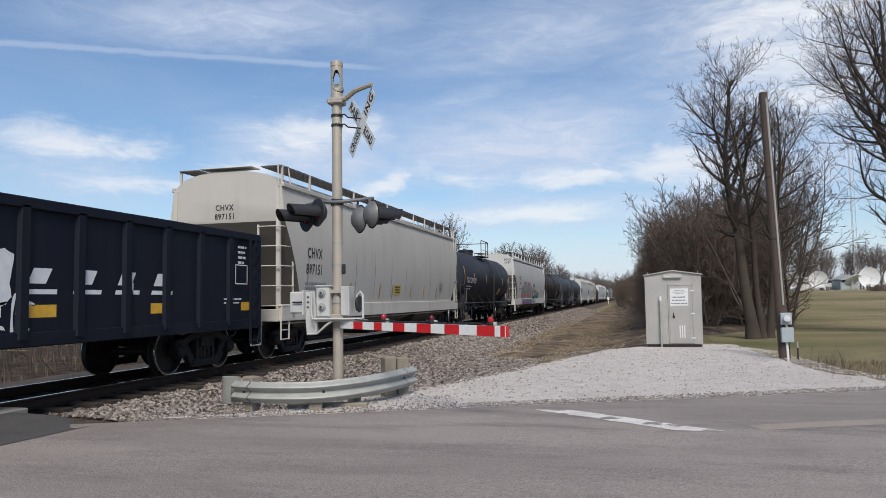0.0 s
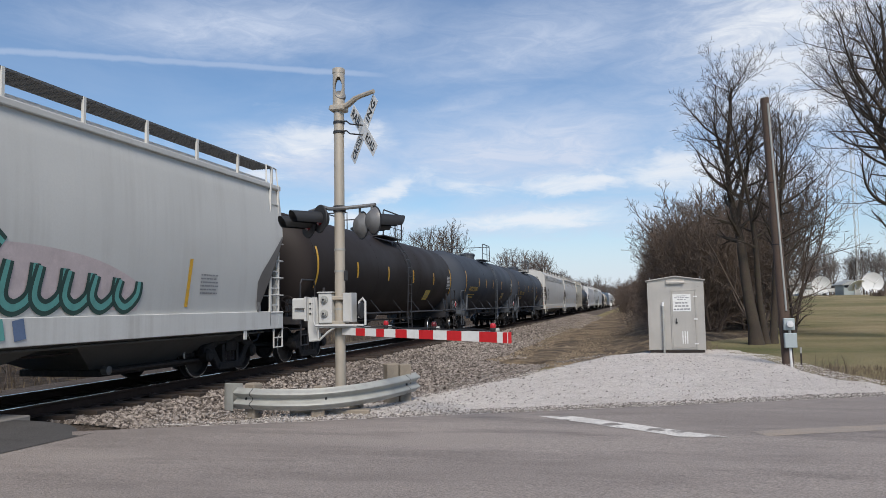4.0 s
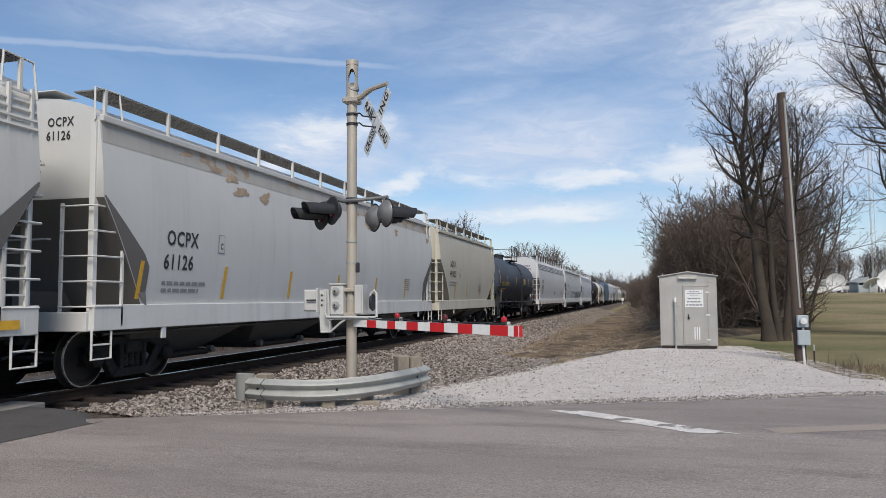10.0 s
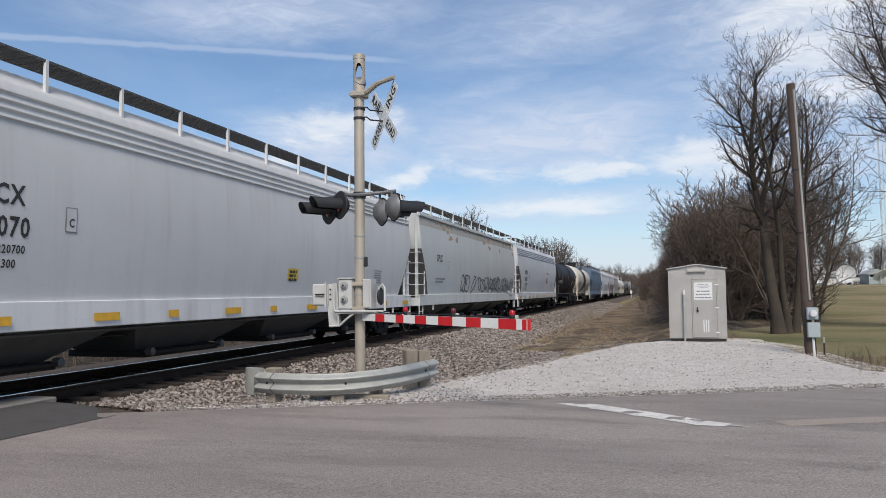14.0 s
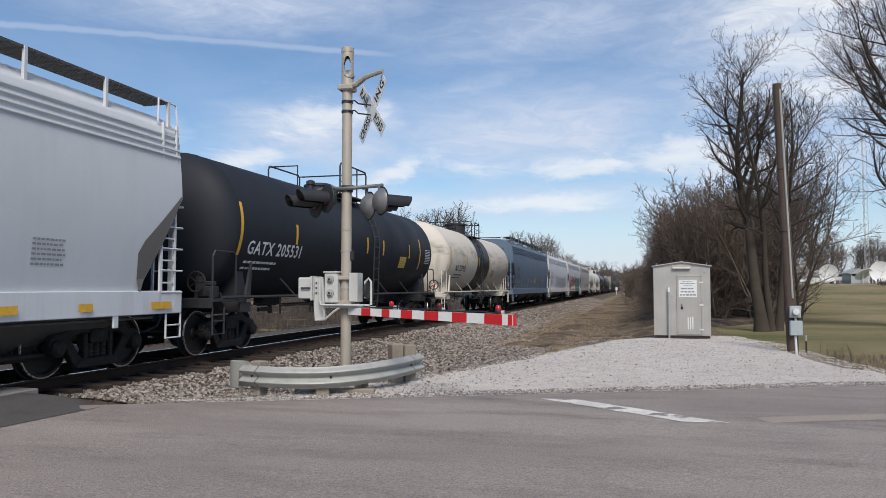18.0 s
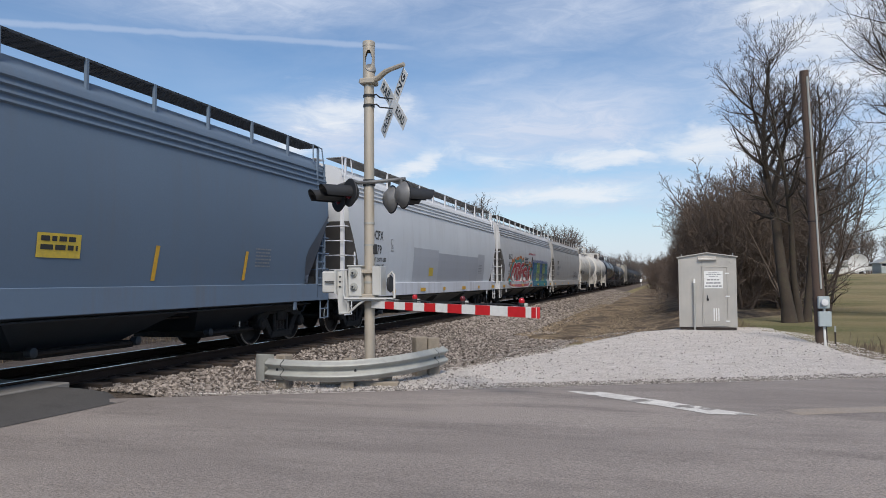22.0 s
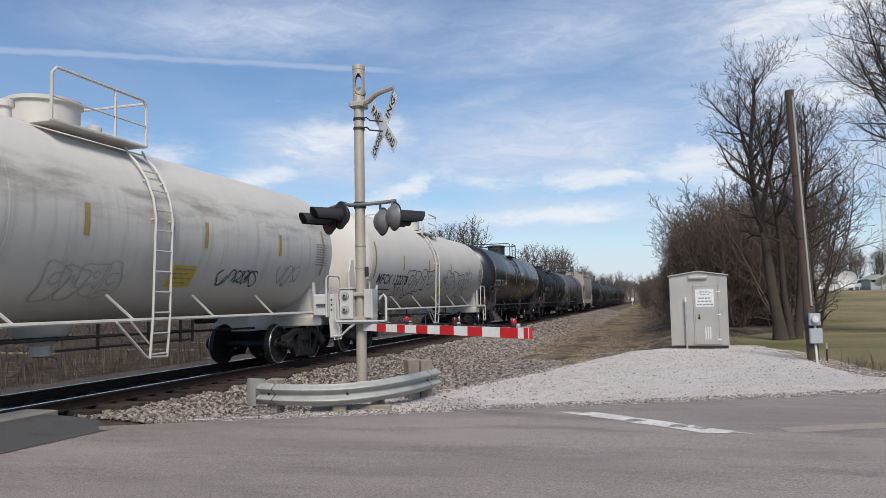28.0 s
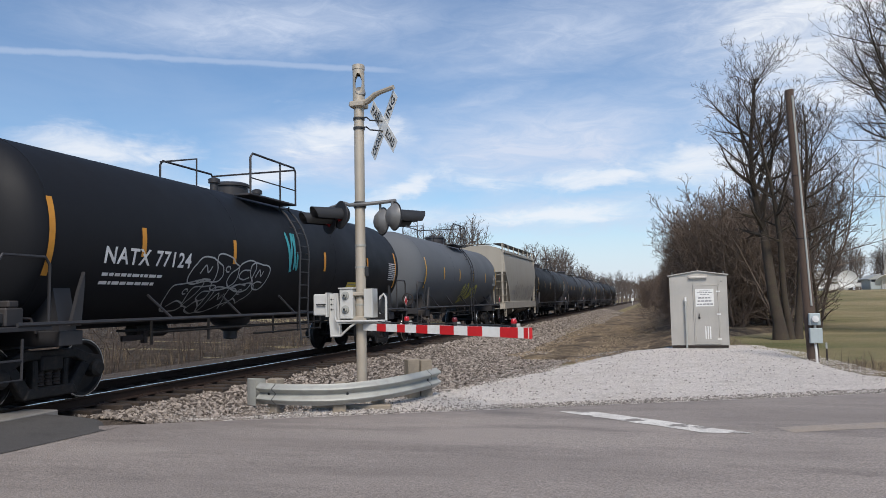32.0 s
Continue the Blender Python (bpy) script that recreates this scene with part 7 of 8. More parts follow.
def red_piece():
    """Swollen red letters with white rims on an orange and teal cloud, running down over the sill, and a black cog beside them."""
    def make(car, body, side, end, a, cut, zs):
        rng = random.Random(13)
        at = lambda d: (lambda u, v: side(u, max(0.96, v), d))
        red, deep, white, orange, teal = (0.42, 0.030, 0.040), (0.36, 0.022, 0.032), (0.66, 0.63, 0.61), (0.46, 0.17, 0.05), (0.07, 0.27, 0.27)
        cloud = ((-6.3, 1.35, 0.35, 0.26), (-5.95, 1.85, 0.34, 0.40), (-5.5, 2.15, 0.42, 0.34), (-4.9, 2.30, 0.5, 0.34), (-4.2, 2.34, 0.5, 0.32), (-3.45, 2.40, 0.5, 0.32), (-2.7, 2.34, 0.5, 0.30), (-1.9, 2.10, 0.5, 0.28), (-1.1, 2.06, 0.5, 0.28), (-0.4, 2.16, 0.48, 0.30), (0.1, 1.95, 0.34, 0.36), (0.15, 1.25, 0.40, 0.28))
        for t, (u, v, ru, rv) in enumerate(cloud):
            part("graffiti", blob(at(0.008 + 0.0003 * t), u, v, ru * 1.06, rv * 1.12, rng, 24, 0.22), spray(orange), body, "orange spray cloud")
        for t, (u, v, ru, rv) in enumerate(cloud):
            part("graffiti", blob(at(0.0125 + 0.0003 * t), u + 0.04, v - 0.03, ru * 0.80, rv * 0.78, rng, 22, 0.25), spray(teal), body, "teal spray cloud")
        # the foot of the piece: a long red wedge over the sill, rimmed with white
        part("graffiti", stroke(at(0.017), [(-6.55, 1.20), (-5.2, 1.16), (-2.8, 1.18), (-0.8, 1.18), (0.30, 1.28)], 0.46, 0.35), spray(white), body, "white rim of the foot")
        part("graffiti", stroke(at(0.0185), [(-6.3, 1.20), (-5.2, 1.20), (-2.8, 1.20), (-0.8, 1.22), (0.05, 1.32)], 0.40, 0.55), spray((0.44, 0.10, 0.115)), body, "pink-red foot of the piece")
        letters = (((-5.95, 1.62), (-5.50, 2.00), (-5.02, 2.20), (-4.72, 2.08), (-4.86, 1.76), (-5.18, 1.50), (-5.66, 1.46)),
                   ((-4.66, 2.22), (-4.50, 2.06), (-4.36, 1.76), (-4.30, 1.40)),
                   ((-4.56, 2.20), (-4.05, 2.24), (-3.58, 2.22), (-3.88, 1.96), (-4.06, 1.42)),
                   ((-3.96, 1.84), (-3.52, 1.72), (-3.34, 1.36)),
                   ((-2.40, 2.32), (-2.98, 2.22), (-3.34, 1.92), (-3.30, 1.58), (-2.86, 1.42)),
                   ((-3.10, 1.86), (-2.66, 1.88)),
                   ((-1.30, 1.98), (-1.92, 2.04), (-2.42, 1.88), (-2.10, 1.66), (-1.70, 1.56), (-1.90, 1.38), (-2.50, 1.40)),
                   ((-1.42, 2.00), (-1.10, 1.72), (-0.96, 1.38)),
                   ((-0.22, 2.12), (-0.62, 2.08), (-0.84, 1.84), (-0.56, 1.58), (-0.18, 1.42)))
        for t, pts in enumerate(letters):
            part("graffiti", stroke(at(0.0195 + 0.0016 * t), pts, 0.36, 0.25), spray(white), body, "white letter rim")
            part("graffiti", stroke(at(0.0203 + 0.0016 * t), pts, 0.29, 0.30), spray(deep if t % 3 == 1 else red), body, "red letter")
            q = [(u - 0.05, v + 0.04) for u, v in pts[:3]]
            part("graffiti", stroke(at(0.0208 + 0.0016 * t), q, 0.05, 0.8), spray((0.50, 0.14, 0.15)), body, "pink gleam on the letter")
        for u, v, du, dv in ((-5.15, 1.92, 0.12, 0.18), (-4.15, 1.75, -0.05, 0.30), (-3.05, 1.62, 0.10, 0.25), (-2.2, 1.75, 0.2, 0.08), (-1.05, 1.60, -0.1, 0.3), (-4.9, 1.30, 0.25, 0.2), (-3.6, 1.15, 0.2, 0.25), (-2.2, 1.12, 0.2, 0.25), (-1.2, 1.10, 0.25, 0.25), (-0.45, 1.75, 0.15, 0.2)):
            part("graffiti", stroke(at(0.036), [(u, v), (u + du * 0.6, v + dv * 0.4), (u + du, v + dv)], 0.07, 0.9), spray(white), body, "white slash")
        part("graffiti", stroke(at(0.030), [(-0.75, 1.02), (-0.25, 1.22), (0.30, 1.27)], 0.15, 0.2), spray(white), body, "white sweep on the sill")
        part("graffiti", stroke(at(0.031), [(-0.55, 0.99), (-0.10, 1.12), (0.30, 1.16)], 0.09, 0.2), spray(teal), body, "teal sweep on the sill")
        part("graffiti", stroke(at(0.032), [(-0.35, 0.98), (0.0, 1.05), (0.40, 1.07)], 0.08, 0.1), spray(orange), body, "orange sweep on the sill")
        cx, cz, black = 0.56, 2.36, spray((0.028, 0.028, 0.031))
        for t in range(16):
            q = 2 * math.pi * t / 16
            part("graffiti", blob(lambda u, v: side(u, v, 0.014), cx + 0.24 * math.cos(q), cz + 0.40 * math.sin(q), 0.07, 0.09, rng, 10, 0.25), black, body, "black painted cog")
        for w, r in ((0.10, 0.22), (0.03, 0.13), (0.025, 0.07)):
            part("graffiti", stroke(lambda u, v: side(u, v, 0.016), [(cx + r * 0.85 * math.cos(0.5 * k), cz + r * 1.4 * math.sin(0.5 * k)) for k in range(14)], w), black, body, "black painted ring")
        part("notice_text", lettering("DO NOT HAMMER ON CAR", lambda u, v: side(-0.52 + u, 2.93 + v), 0.125, 0.95), INKRED, body)
        part("small_print", bars(lambda u, v: side(u, v, 0.020), -2.06, 2.68, 8, (1.25, 1.1, 1.0), 0.05, 0.040), INK, body)
        part("small_print", bars(lambda u, v: side(u, v, 0.034), -0.28, 1.88, 5, (0.75, 0.8), 0.035, 0.035), spray((0.45, 0.30, 0.27)), body)
    return make


def green_piece():
    """Mint letters with red shadows over a slate-blue foot, then a dark green tag with teal filling."""
    def make(car, body, side, end, a, cut, zs):
        at = lambda d: (lambda u, v: side(u, max(0.95, v), d))
        mint, rose, red, slate, white, black = (0.24, 0.48, 0.40), (0.58, 0.27, 0.29), (0.45, 0.06, 0.085), (0.115, 0.165, 0.27), (0.64, 0.64, 0.63), (0.045, 0.035, 0.040)
        part("graffiti", stroke(at(0.009), [(-6.15, 1.14), (-4.5, 1.14), (-2.5, 1.14), (-0.35, 1.14)], 0.37), spray(slate), body, "slate-blue foot of the piece")
        part("graffiti", stroke(at(0.010), [(-6.05, 1.30), (-5.95, 1.18), (-6.05, 0.98)], 0.34, 0.2), spray((0.36, 0.20, 0.12)), body, "brown tip of the piece")
        tops = ((-5.95, -5.35, 2.05), (-5.35, -4.70, 2.55), (-4.62, -3.95, 2.50), (-3.85, -2.95, 2.50), (-2.85, -2.05, 2.48), (-1.95, -1.15, 2.55), (-1.15, -0.55, 2.20))
        part("graffiti", stroke(at(0.0095), [(-6.15, 1.66), (-5.6, 1.9), (-4.6, 2.0), (-3.0, 2.02), (-1.6, 2.04), (-0.45, 1.86)], 0.86, 0.55), spray(rose), body, "rose ground of the letters")
        for k, (u0, u1, top) in enumerate(tops):
            w = u1 - u0
            d = 0.012 + 0.0012 * k
            part("graffiti", stroke(at(d), [(u0 + 0.02, 1.36), (u0 + 0.12, 1.9), (u0 + 0.42 * w, top + 0.06), (u1 - 0.10, 1.95), (u1 + 0.04, 1.36)], 0.34, 0.2), spray(rose if k % 2 else red), body, "red shadow of a letter")
            part("graffiti", stroke(at(d + 0.0006), [(u0 + 0.10, 1.62), (u0 + 0.20, 1.98), (u0 + 0.46 * w, top - 0.04), (u1 - 0.14, 2.02), (u1 - 0.06, 1.70)], 0.26, 0.4), spray(mint), body, "mint letter")
            part("graffiti", stroke(at(0.022), [(u0 + 0.16, 1.74), (u0 + 0.10, 1.45), (u0 + 0.22, 1.22), (u0 + 0.20, 1.08)], 0.05, 0.8), spray(white), body, "white slash")
            part("graffiti", stroke(at(0.0225), [(u0 + 0.30 * w, 1.70), (u0 + 0.36 * w, 1.50), (u0 + 0.34 * w, 1.36)], 0.13, 0.7), spray(red if k % 2 else (0.42, 0.27, 0.10)), body, "red drip")
            part("graffiti", stroke(at(0.0228), [(u1 - 0.04, top + 0.02), (u1 + 0.01, top + 0.14), (u1 + 0.05, top - 0.12)], 0.09, 0.9), spray(black), body, "black spike")
            part("graffiti", stroke(at(0.0215), [(u0 + 0.05, 0.99), (u0 + 0.45, 1.02), (u0 + 0.7, 0.97)], 0.10, 0.6), spray((0.50, 0.07, 0.12)), body, "red edge below")
        dark, teal, pink = (0.022, 0.060, 0.050), (0.12, 0.36, 0.32), (0.50, 0.36, 0.40)
        part("graffiti", stroke(at(0.009), [(0.0, 1.75), (1.2, 1.95), (3.0, 1.85), (4.3, 1.6)], 0.80, 0.5), spray((0.56, 0.47, 0.46)), body, "faint pink haze of spray")
        loops = [((1.45, 2.32), (1.05, 2.54), (0.45, 2.30), (0.12, 1.85), (0.40, 1.50), (1.10, 1.48), (1.30, 1.85), (0.80, 2.05))]
        for k in range(5):
            u = 1.55 + 0.56 * k
            loops.append(((u, 2.10 - 0.05 * k), (u - 0.06, 1.62), (u + 0.16, 1.46), (u + 0.42, 1.64), (u + 0.46, 2.08 - 0.05 * k)))
        for k, pts in enumerate(loops):
            part("graffiti", stroke(at(0.012 + 0.001 * k), pts, 0.24, 0.2), spray(dark), body, "dark green letter")
            part("graffiti", stroke(at(0.0125 + 0.001 * k), pts, 0.10, 0.3), spray(teal), body, "teal filling of the letter")
        for u, c in ((0.15, teal), (0.45, slate), (0.75, teal), (1.05, pink), (1.40, teal), (1.75, slate)):
            part("graffiti", stroke(at(0.011), [(u, 1.30), (u + 0.05, 1.02)], 0.20), spray(c), body, "paint on the sill below the tag")
    return make


def make_train():
    e = ENDS
    g = gondola(e[0] - 17.5, e[0])
    beige, white, light = (0.56, 0.53, 0.47), (0.62, 0.62, 0.59), (0.50, 0.505, 0.50)
    dk, navy = (0.030, 0.034, 0.042), (0.040, 0.048, 0.062)
    def rib_stains(car, body, side, end, a, cut, zs):
        rng = random.Random(3)
        for i in range(10):
            u = -7.75 + 1.7 * i
            part("rib_stain", stroke(lambda p, q: side(p, q, 0.006), [(u, 1.42), (u + 0.02, 2.1), (u + 0.01, 2.6 + 0.7 * rng.random())], 0.035, 0.8), soot, body, "dark streak over a rib")

    def notice_plate(u, z, w=0.72, h=0.34):
        def make(car, body, side, end, a, cut, zs):
            pl = part("hazard_plate", flat_patch(lambda p, q: side(p, q, 0.010), u, u + w, z, z + h, 2), NOTICE, body, "yellow notice plate")
            part("plate_print", bars(lambda p, q: side(p, q, 0.016), u + 0.06, z + h - 0.10, 3, (w - 0.14, w - 0.2), 0.055, 0.035), INK, pl)
        return make
    soot = material("sooty_streak", (0.22, 0.21, 0.20), 0.8, 0, 0.3, 4, 30, 0)
    hopper(1, e[0], e[1], (0.50, 0.47, 0.42), "beige-grey covered hopper with rust-streaked side", ("CHVX", "897151"), bays=3, end_text=(-0.30, 3.66), dark=(0.10, 0.088, 0.074), zm=3.36, text_z=2.52, board=(0.16, 0.155, 0.15), text_x=-0.66, extra=several(rib_stains, notice_plate(-0.55, 1.58), stripes_on((0.236, 0.383, 0.457, 0.579, 0.677, 0.786), 1.45, 1.92, material("faded_orange_strip", (0.42, 0.25, 0.10), 0.7))), amount=0.4)
    tank(2, e[1], e[2], (0.030, 0.034, 0.044), "dark navy-black tank car with white marks", "TILX 259120", placard=True, text_at=(0.43, 2.24), text_h=0.28, strips=(-6.95, -4.66, -1.3, 1.2, 4.2, 6.8))
    hopper(3, e[2], e[3], (0.55, 0.545, 0.515), "white covered hopper with green and red graffiti", ("EQUX", "18197"), big=True, end_text=(0.84, 4.12), zm=3.06, text_z=2.80, board=(0.13, 0.13, 0.13), bays=3,
           extra=several(stripes_on((0.075, 0.80), 1.45, 2.35), green_piece()), text_x=0.25)
    tank(4, e[3], e[4], (0.030, 0.024, 0.022), "brown-black tank car with yellow reflector strips", "", sign=True)
    tank(5, e[4], e[5], (0.052, 0.061, 0.077), "slate-grey tank car with ochre marks and graffiti", "NATX 250051", INKYELLOW, R=1.55, zc=2.64, text_at=(0.86, 2.05), text_h=0.22, strips=(-7.15, -4.08, -2.1, 0.0, 2.9, 6.9), extra=several(tags(0.22, 0.30, 1.40, 2.15, (0.022, 0.025, 0.034), 3, 4, 0.05), tags(0.66, 0.80, 1.45, 2.2, (0.025, 0.028, 0.036), 5, 4, 0.09)), handrail=(0.075, 0.085, 0.10))
    tank(6, e[5], e[6], (0.050, 0.058, 0.073), "slate-grey tank car with ochre marks", "NATX 250121", INKYELLOW, R=1.55, zc=2.64, text_at=(0.86, 2.05), text_h=0.22, strips=(-7.15, -4.08, -2.1, 0.0, 2.9, 6.9), handrail=(0.075, 0.085, 0.10))
    hopper(7, e[6], e[7], (0.55, 0.54, 0.505), "pale warm grey covered hopper with ridged eaves", ("CBFX", "491124"), True, big=True, text_x=-0.18, extra=several(sill_reflectors(11)))
    rusty = material("rust_stain", (0.40, 0.30, 0.21), 0.9, 0, 0.3, 4, 30, 0)

    worn = paint("weathered_grey", (0.40, 0.385, 0.355), dirt=(0.24, 0.19, 0.15), amount=0.8, rough=0.7, spec=0.2)

    def rust_spots(car, body, side, end, a, cut, zs):
        rng = random.Random(8)
        part("weathered_band", flat_patch(lambda p, q: side(p, q, 0.004), -a + 0.03, a - 0.03, 3.86, 4.17, 3, 12), worn, body, "grey weathered band below the eave")
        for i in range(34):
            u, v = rng.uniform(-a + 0.4, a - 0.4), rng.choice((3.62, 3.86, 3.95, 4.02, 4.08, 4.12))
            part("rust_patch", blob(lambda p, q: side(p, min(4.165, q), 0.0065 + 0.0001 * i), u, v, rng.uniform(0.05, 0.34), rng.uniform(0.03, 0.13), rng, 18, 0.55), rusty, body, "rust patch")
    hopper(8, e[7], e[8], (0.56, 0.555, 0.53), "pale grey covered hopper with rust patches below the eaves", ("OCPX", "61126"), big=True, end_text=(0.50, 4.15), text_z=2.36, text_x=-0.32, board=(0.22, 0.21, 0.19), extra=several(stripes_on((0.05, 0.19, 0.345, 0.50, 0.66, 0.82), 1.42, 2.05), rust_spots))
    hopper(9, e[8], e[9], (0.50, 0.47, 0.39), "short beige covered hopper", ("AOKX", "491855"), text_z=2.76, text_x=-0.36, H=4.55, bays=2, board=(0.16, 0.16, 0.15), extra=stripes_on((0.22, 0.42, 0.66, 0.92), 1.42, 2.1), lowcut=1.8, dark=(0.30, 0.28, 0.24))
    tank(10, e[9], e[10], (0.066, 0.079, 0.100), "blue-grey tank car with ochre marks", "UTLX 641104", INKYELLOW, R=1.48, text_at=(0.75, 2.15), strips=(-6.55, -4.2, -1.13, 1.70, 4.07, 6.5), plate=(1.94, 2.33))
    hopper(11, e[10], e[11], (0.57, 0.57, 0.565), "pale grey covered hopper with white sill", ("CPCX", "815070"), True, extra=several(sill_reflectors(11), notice_plate(0.72, 1.72, 0.5, 0.26)), lines=("LD LMT 220700", "LT WT 65300"), grey_sill=(0.66, 0.66, 0.66))
    hopper(12, e[11], e[12], (0.52, 0.54, 0.53), "pale hopper with black graffiti scrawls and rust stains", ("GPLX", ""), board=(0.16, 0.15, 0.14), extra=several(rust_spots, tags(0.30, 0.92, 1.35, 2.2, GREYS, 14, 12, 0.06), graffiti_band(0.60, 0.96, 1.35, 2.2, ((0.42, 0.46, 0.45), (0.36, 0.38, 0.38)), (GREYS, GREYS), 31, 6)))
    def blue_plate(car, body, side, end, a, cut, zs):
        u = -a + 2 * a * 0.527
        pl = part("hazard_plate", flat_patch(lambda p, q: side(p, q, 0.010), u, u + 0.78, 1.74, 2.08, 2), NOTICE, body, "yellow notice plate")
        part("plate_print", bars(lambda p, q: side(p, q, 0.016), u + 0.06, 1.97, 2, (0.62, 0.66), 0.07, 0.05), INK, pl)
    red = lambda car, body, side, end, a, cut, zs: (part("notice_text", lettering("DO NOT HAMMER ON CAR", lambda u, v: side(a * 0.30 + u, 2.72 + v), 0.10), INKRED, body), part("small_print", bars(side, a * 0.32, 2.35, 5, (0.9,), 0.05, 0.04), INKRED, body),
                                              part("weights", lettering("LD LMT 220100", lambda u, v: side(-a + 2.42 + u, 1.86 + v), 0.11), INK, body), part("weights", lettering("LT WT 65900", lambda u, v: side(-a + 2.42 + u, 1.69 + v), 0.11), INK, body),
                                              part("weights", lettering("CU FT 5800", lambda u, v: side(-a + 2.42 + u, 1.52 + v), 0.11), INK, body))
    hopper(13, e[12], e[13], (0.56, 0.58, 0.60), "clean pale blue-grey covered hopper", ("BNGX", "60260"), True, print_=False, text_x=0.60, text_z=2.53, extra=several(sill_reflectors(11), red), amount=0.15, big=True, grey_sill=(0.60, 0.62, 0.64))
    tank(14, e[13], e[14], R=1.58, zc=2.71, strips=(-7.2, -4.64, 0.16, 1.6, 4.36, 5.69), plate=(3.36, 2.08), col=(0.022, 0.025, 0.031), label="dark charcoal tank car with white marks", text="GATX 205531", text_at=(0.36, 1.97), text_h=0.28)
    tank(15, e[14], e[15], R=1.60, zc=2.73, strips=(-7.1, -3.98, -1.26, 1.41, 4.4, 7.0), plate=(2.2, 1.98), col=(0.62, 0.57, 0.49), label="cream tank car with a broad black band", text="RX 259953", ink=INK, text_at=(1.30, 1.98), text_h=0.27, band=paint("band_black", (0.013, 0.013, 0.016)), amount=0.5, handrail=(0.05, 0.05, 0.05), tall=True, ladder_y=-0.79, top=paint("black_fittings", (0.02, 0.02, 0.022)), grime=(2.75, 3.25))
    hopper(16, e[15], e[16], (0.122, 0.168, 0.230), "slate-blue covered hopper with ridged eaves", ("OCPX", "71363"), True, text_x=-0.16, text_z=2.5, dark=(0.05, 0.06, 0.08), board=(0.05, 0.055, 0.065), extra=several(stripes_on((0.05, 0.20, 0.36, 0.45, 0.655, 0.80), 1.42, 2.0), blue_plate), big=True, amount=0.25)
    hopper(17, e[16], e[17], (0.60, 0.615, 0.63), "pale grey covered hopper with repainted patches", ("OCPX", "71079"), True, text_x=-0.35, lines=("LD LMT 220700 LBS", "LT WT 65300 LBS", "NEW 5-94"), extra=several(sill_reflectors(7), patch_panels), amount=0.25, board=(0.19, 0.185, 0.18), grey_sill=(0.62, 0.63, 0.66))
    hopper(18, e[17], e[18], (0.50, 0.505, 0.51), "grey covered hopper with bright red and blue graffiti", ("BNGX", "60127"), True, big=True, extra=several(sill_reflectors(7), red_piece(), painted_panel(0.548, 0.891), tags(0.893, 0.94, 1.4, 2.3, (0.05, 0.05, 0.06), 4, 4, 0.03)), text_x=0.2, text_z=2.53)
    hopper(19, e[18], e[19], (0.37, 0.36, 0.34), "grey-brown weathered covered hopper", ("SBFT", "458769"), True, text_x=0.26, extra=several(sill_reflectors(5), tags(0.70, 0.88, 1.5, 2.2, GREYS, 5, 4, 0.04)), amount=0.55, board=(0.07, 0.07, 0.07))
    cream = (0.60, 0.57, 0.515)
    tank(20, e[19], e[20], dome_y=-0.35, ladder_y=0.56, shields=True, R=1.57, zc=2.76, col=cream, label="cream-white tank car with scrawled graffiti", text="MFCX 132184", ink=INK, text_at=(0.67, 1.80), text_h=0.30, amount=0.22, strips=(-6.95, -4.35, -1.11, 1.91, 4.73, 6.95), plate=(1.10, 1.76), stripes=material("dull_ochre_strip", (0.38, 0.27, 0.10), 0.6), extra=several(tags(0.66, 0.75, 1.80, 2.15, (0.04, 0.10, 0.10), 6, 5, 0.03), tags(0.80, 0.87, 1.85, 2.35, (0.34, 0.26, 0.26), 9, 3, 0.02), bubbles(-1.6, -0.1, 1.55, 2.1, 4, (0.45, 0.43, 0.40), 10, 0.022)), tall=True, decal=INKGREY, grime=(2.9, 3.4))
    tank(21, e[20], e[21], dome_y=0.40, ladder_y=-0.72, shields=True, R=1.57, zc=2.76, col=cream, label="cream-white tank car with bubble-letter graffiti", text="MFCX 132278", ink=INK, text_at=(0.67, 1.80), text_h=0.30, amount=0.22, strips=(-6.93, -4.38, -1.52, 1.47, 4.5, 6.95), plate=(0.10, 1.66), stripes=material("dull_ochre_strip", (0.38, 0.27, 0.10), 0.6), extra=several(bubbles(-3.80, -0.95, 1.60, 2.62, 4, (0.10, 0.095, 0.10), 16, 0.032), bubbles(1.1, 4.9, 1.65, 2.65, 5, (0.13, 0.12, 0.13), 19, 0.032), tags(0.19, 0.25, 1.62, 1.98, (0.13, 0.12, 0.13), 23, 4, 0.025), tags(0.53, 0.565, 1.95, 2.55, (0.13, 0.12, 0.13), 29, 3, 0.025)), tall=True, decal=INKGREY)
    tank(22, e[21], e[22], R=1.59, zc=2.78, spec=0.5, amount=0.15, col=(0.016, 0.018, 0.024), label="glossy black tank car with yellow plates", text="CTCX 731784", rough=0.32, text_at=(0.15, 1.98), text_h=0.32, strips=(-7.35, -4.5, -1.40, 1.44, 4.0, 7.12), plate=(0.24, 1.60), tall=True, dome_y=0.42, ladder_y=-0.72)
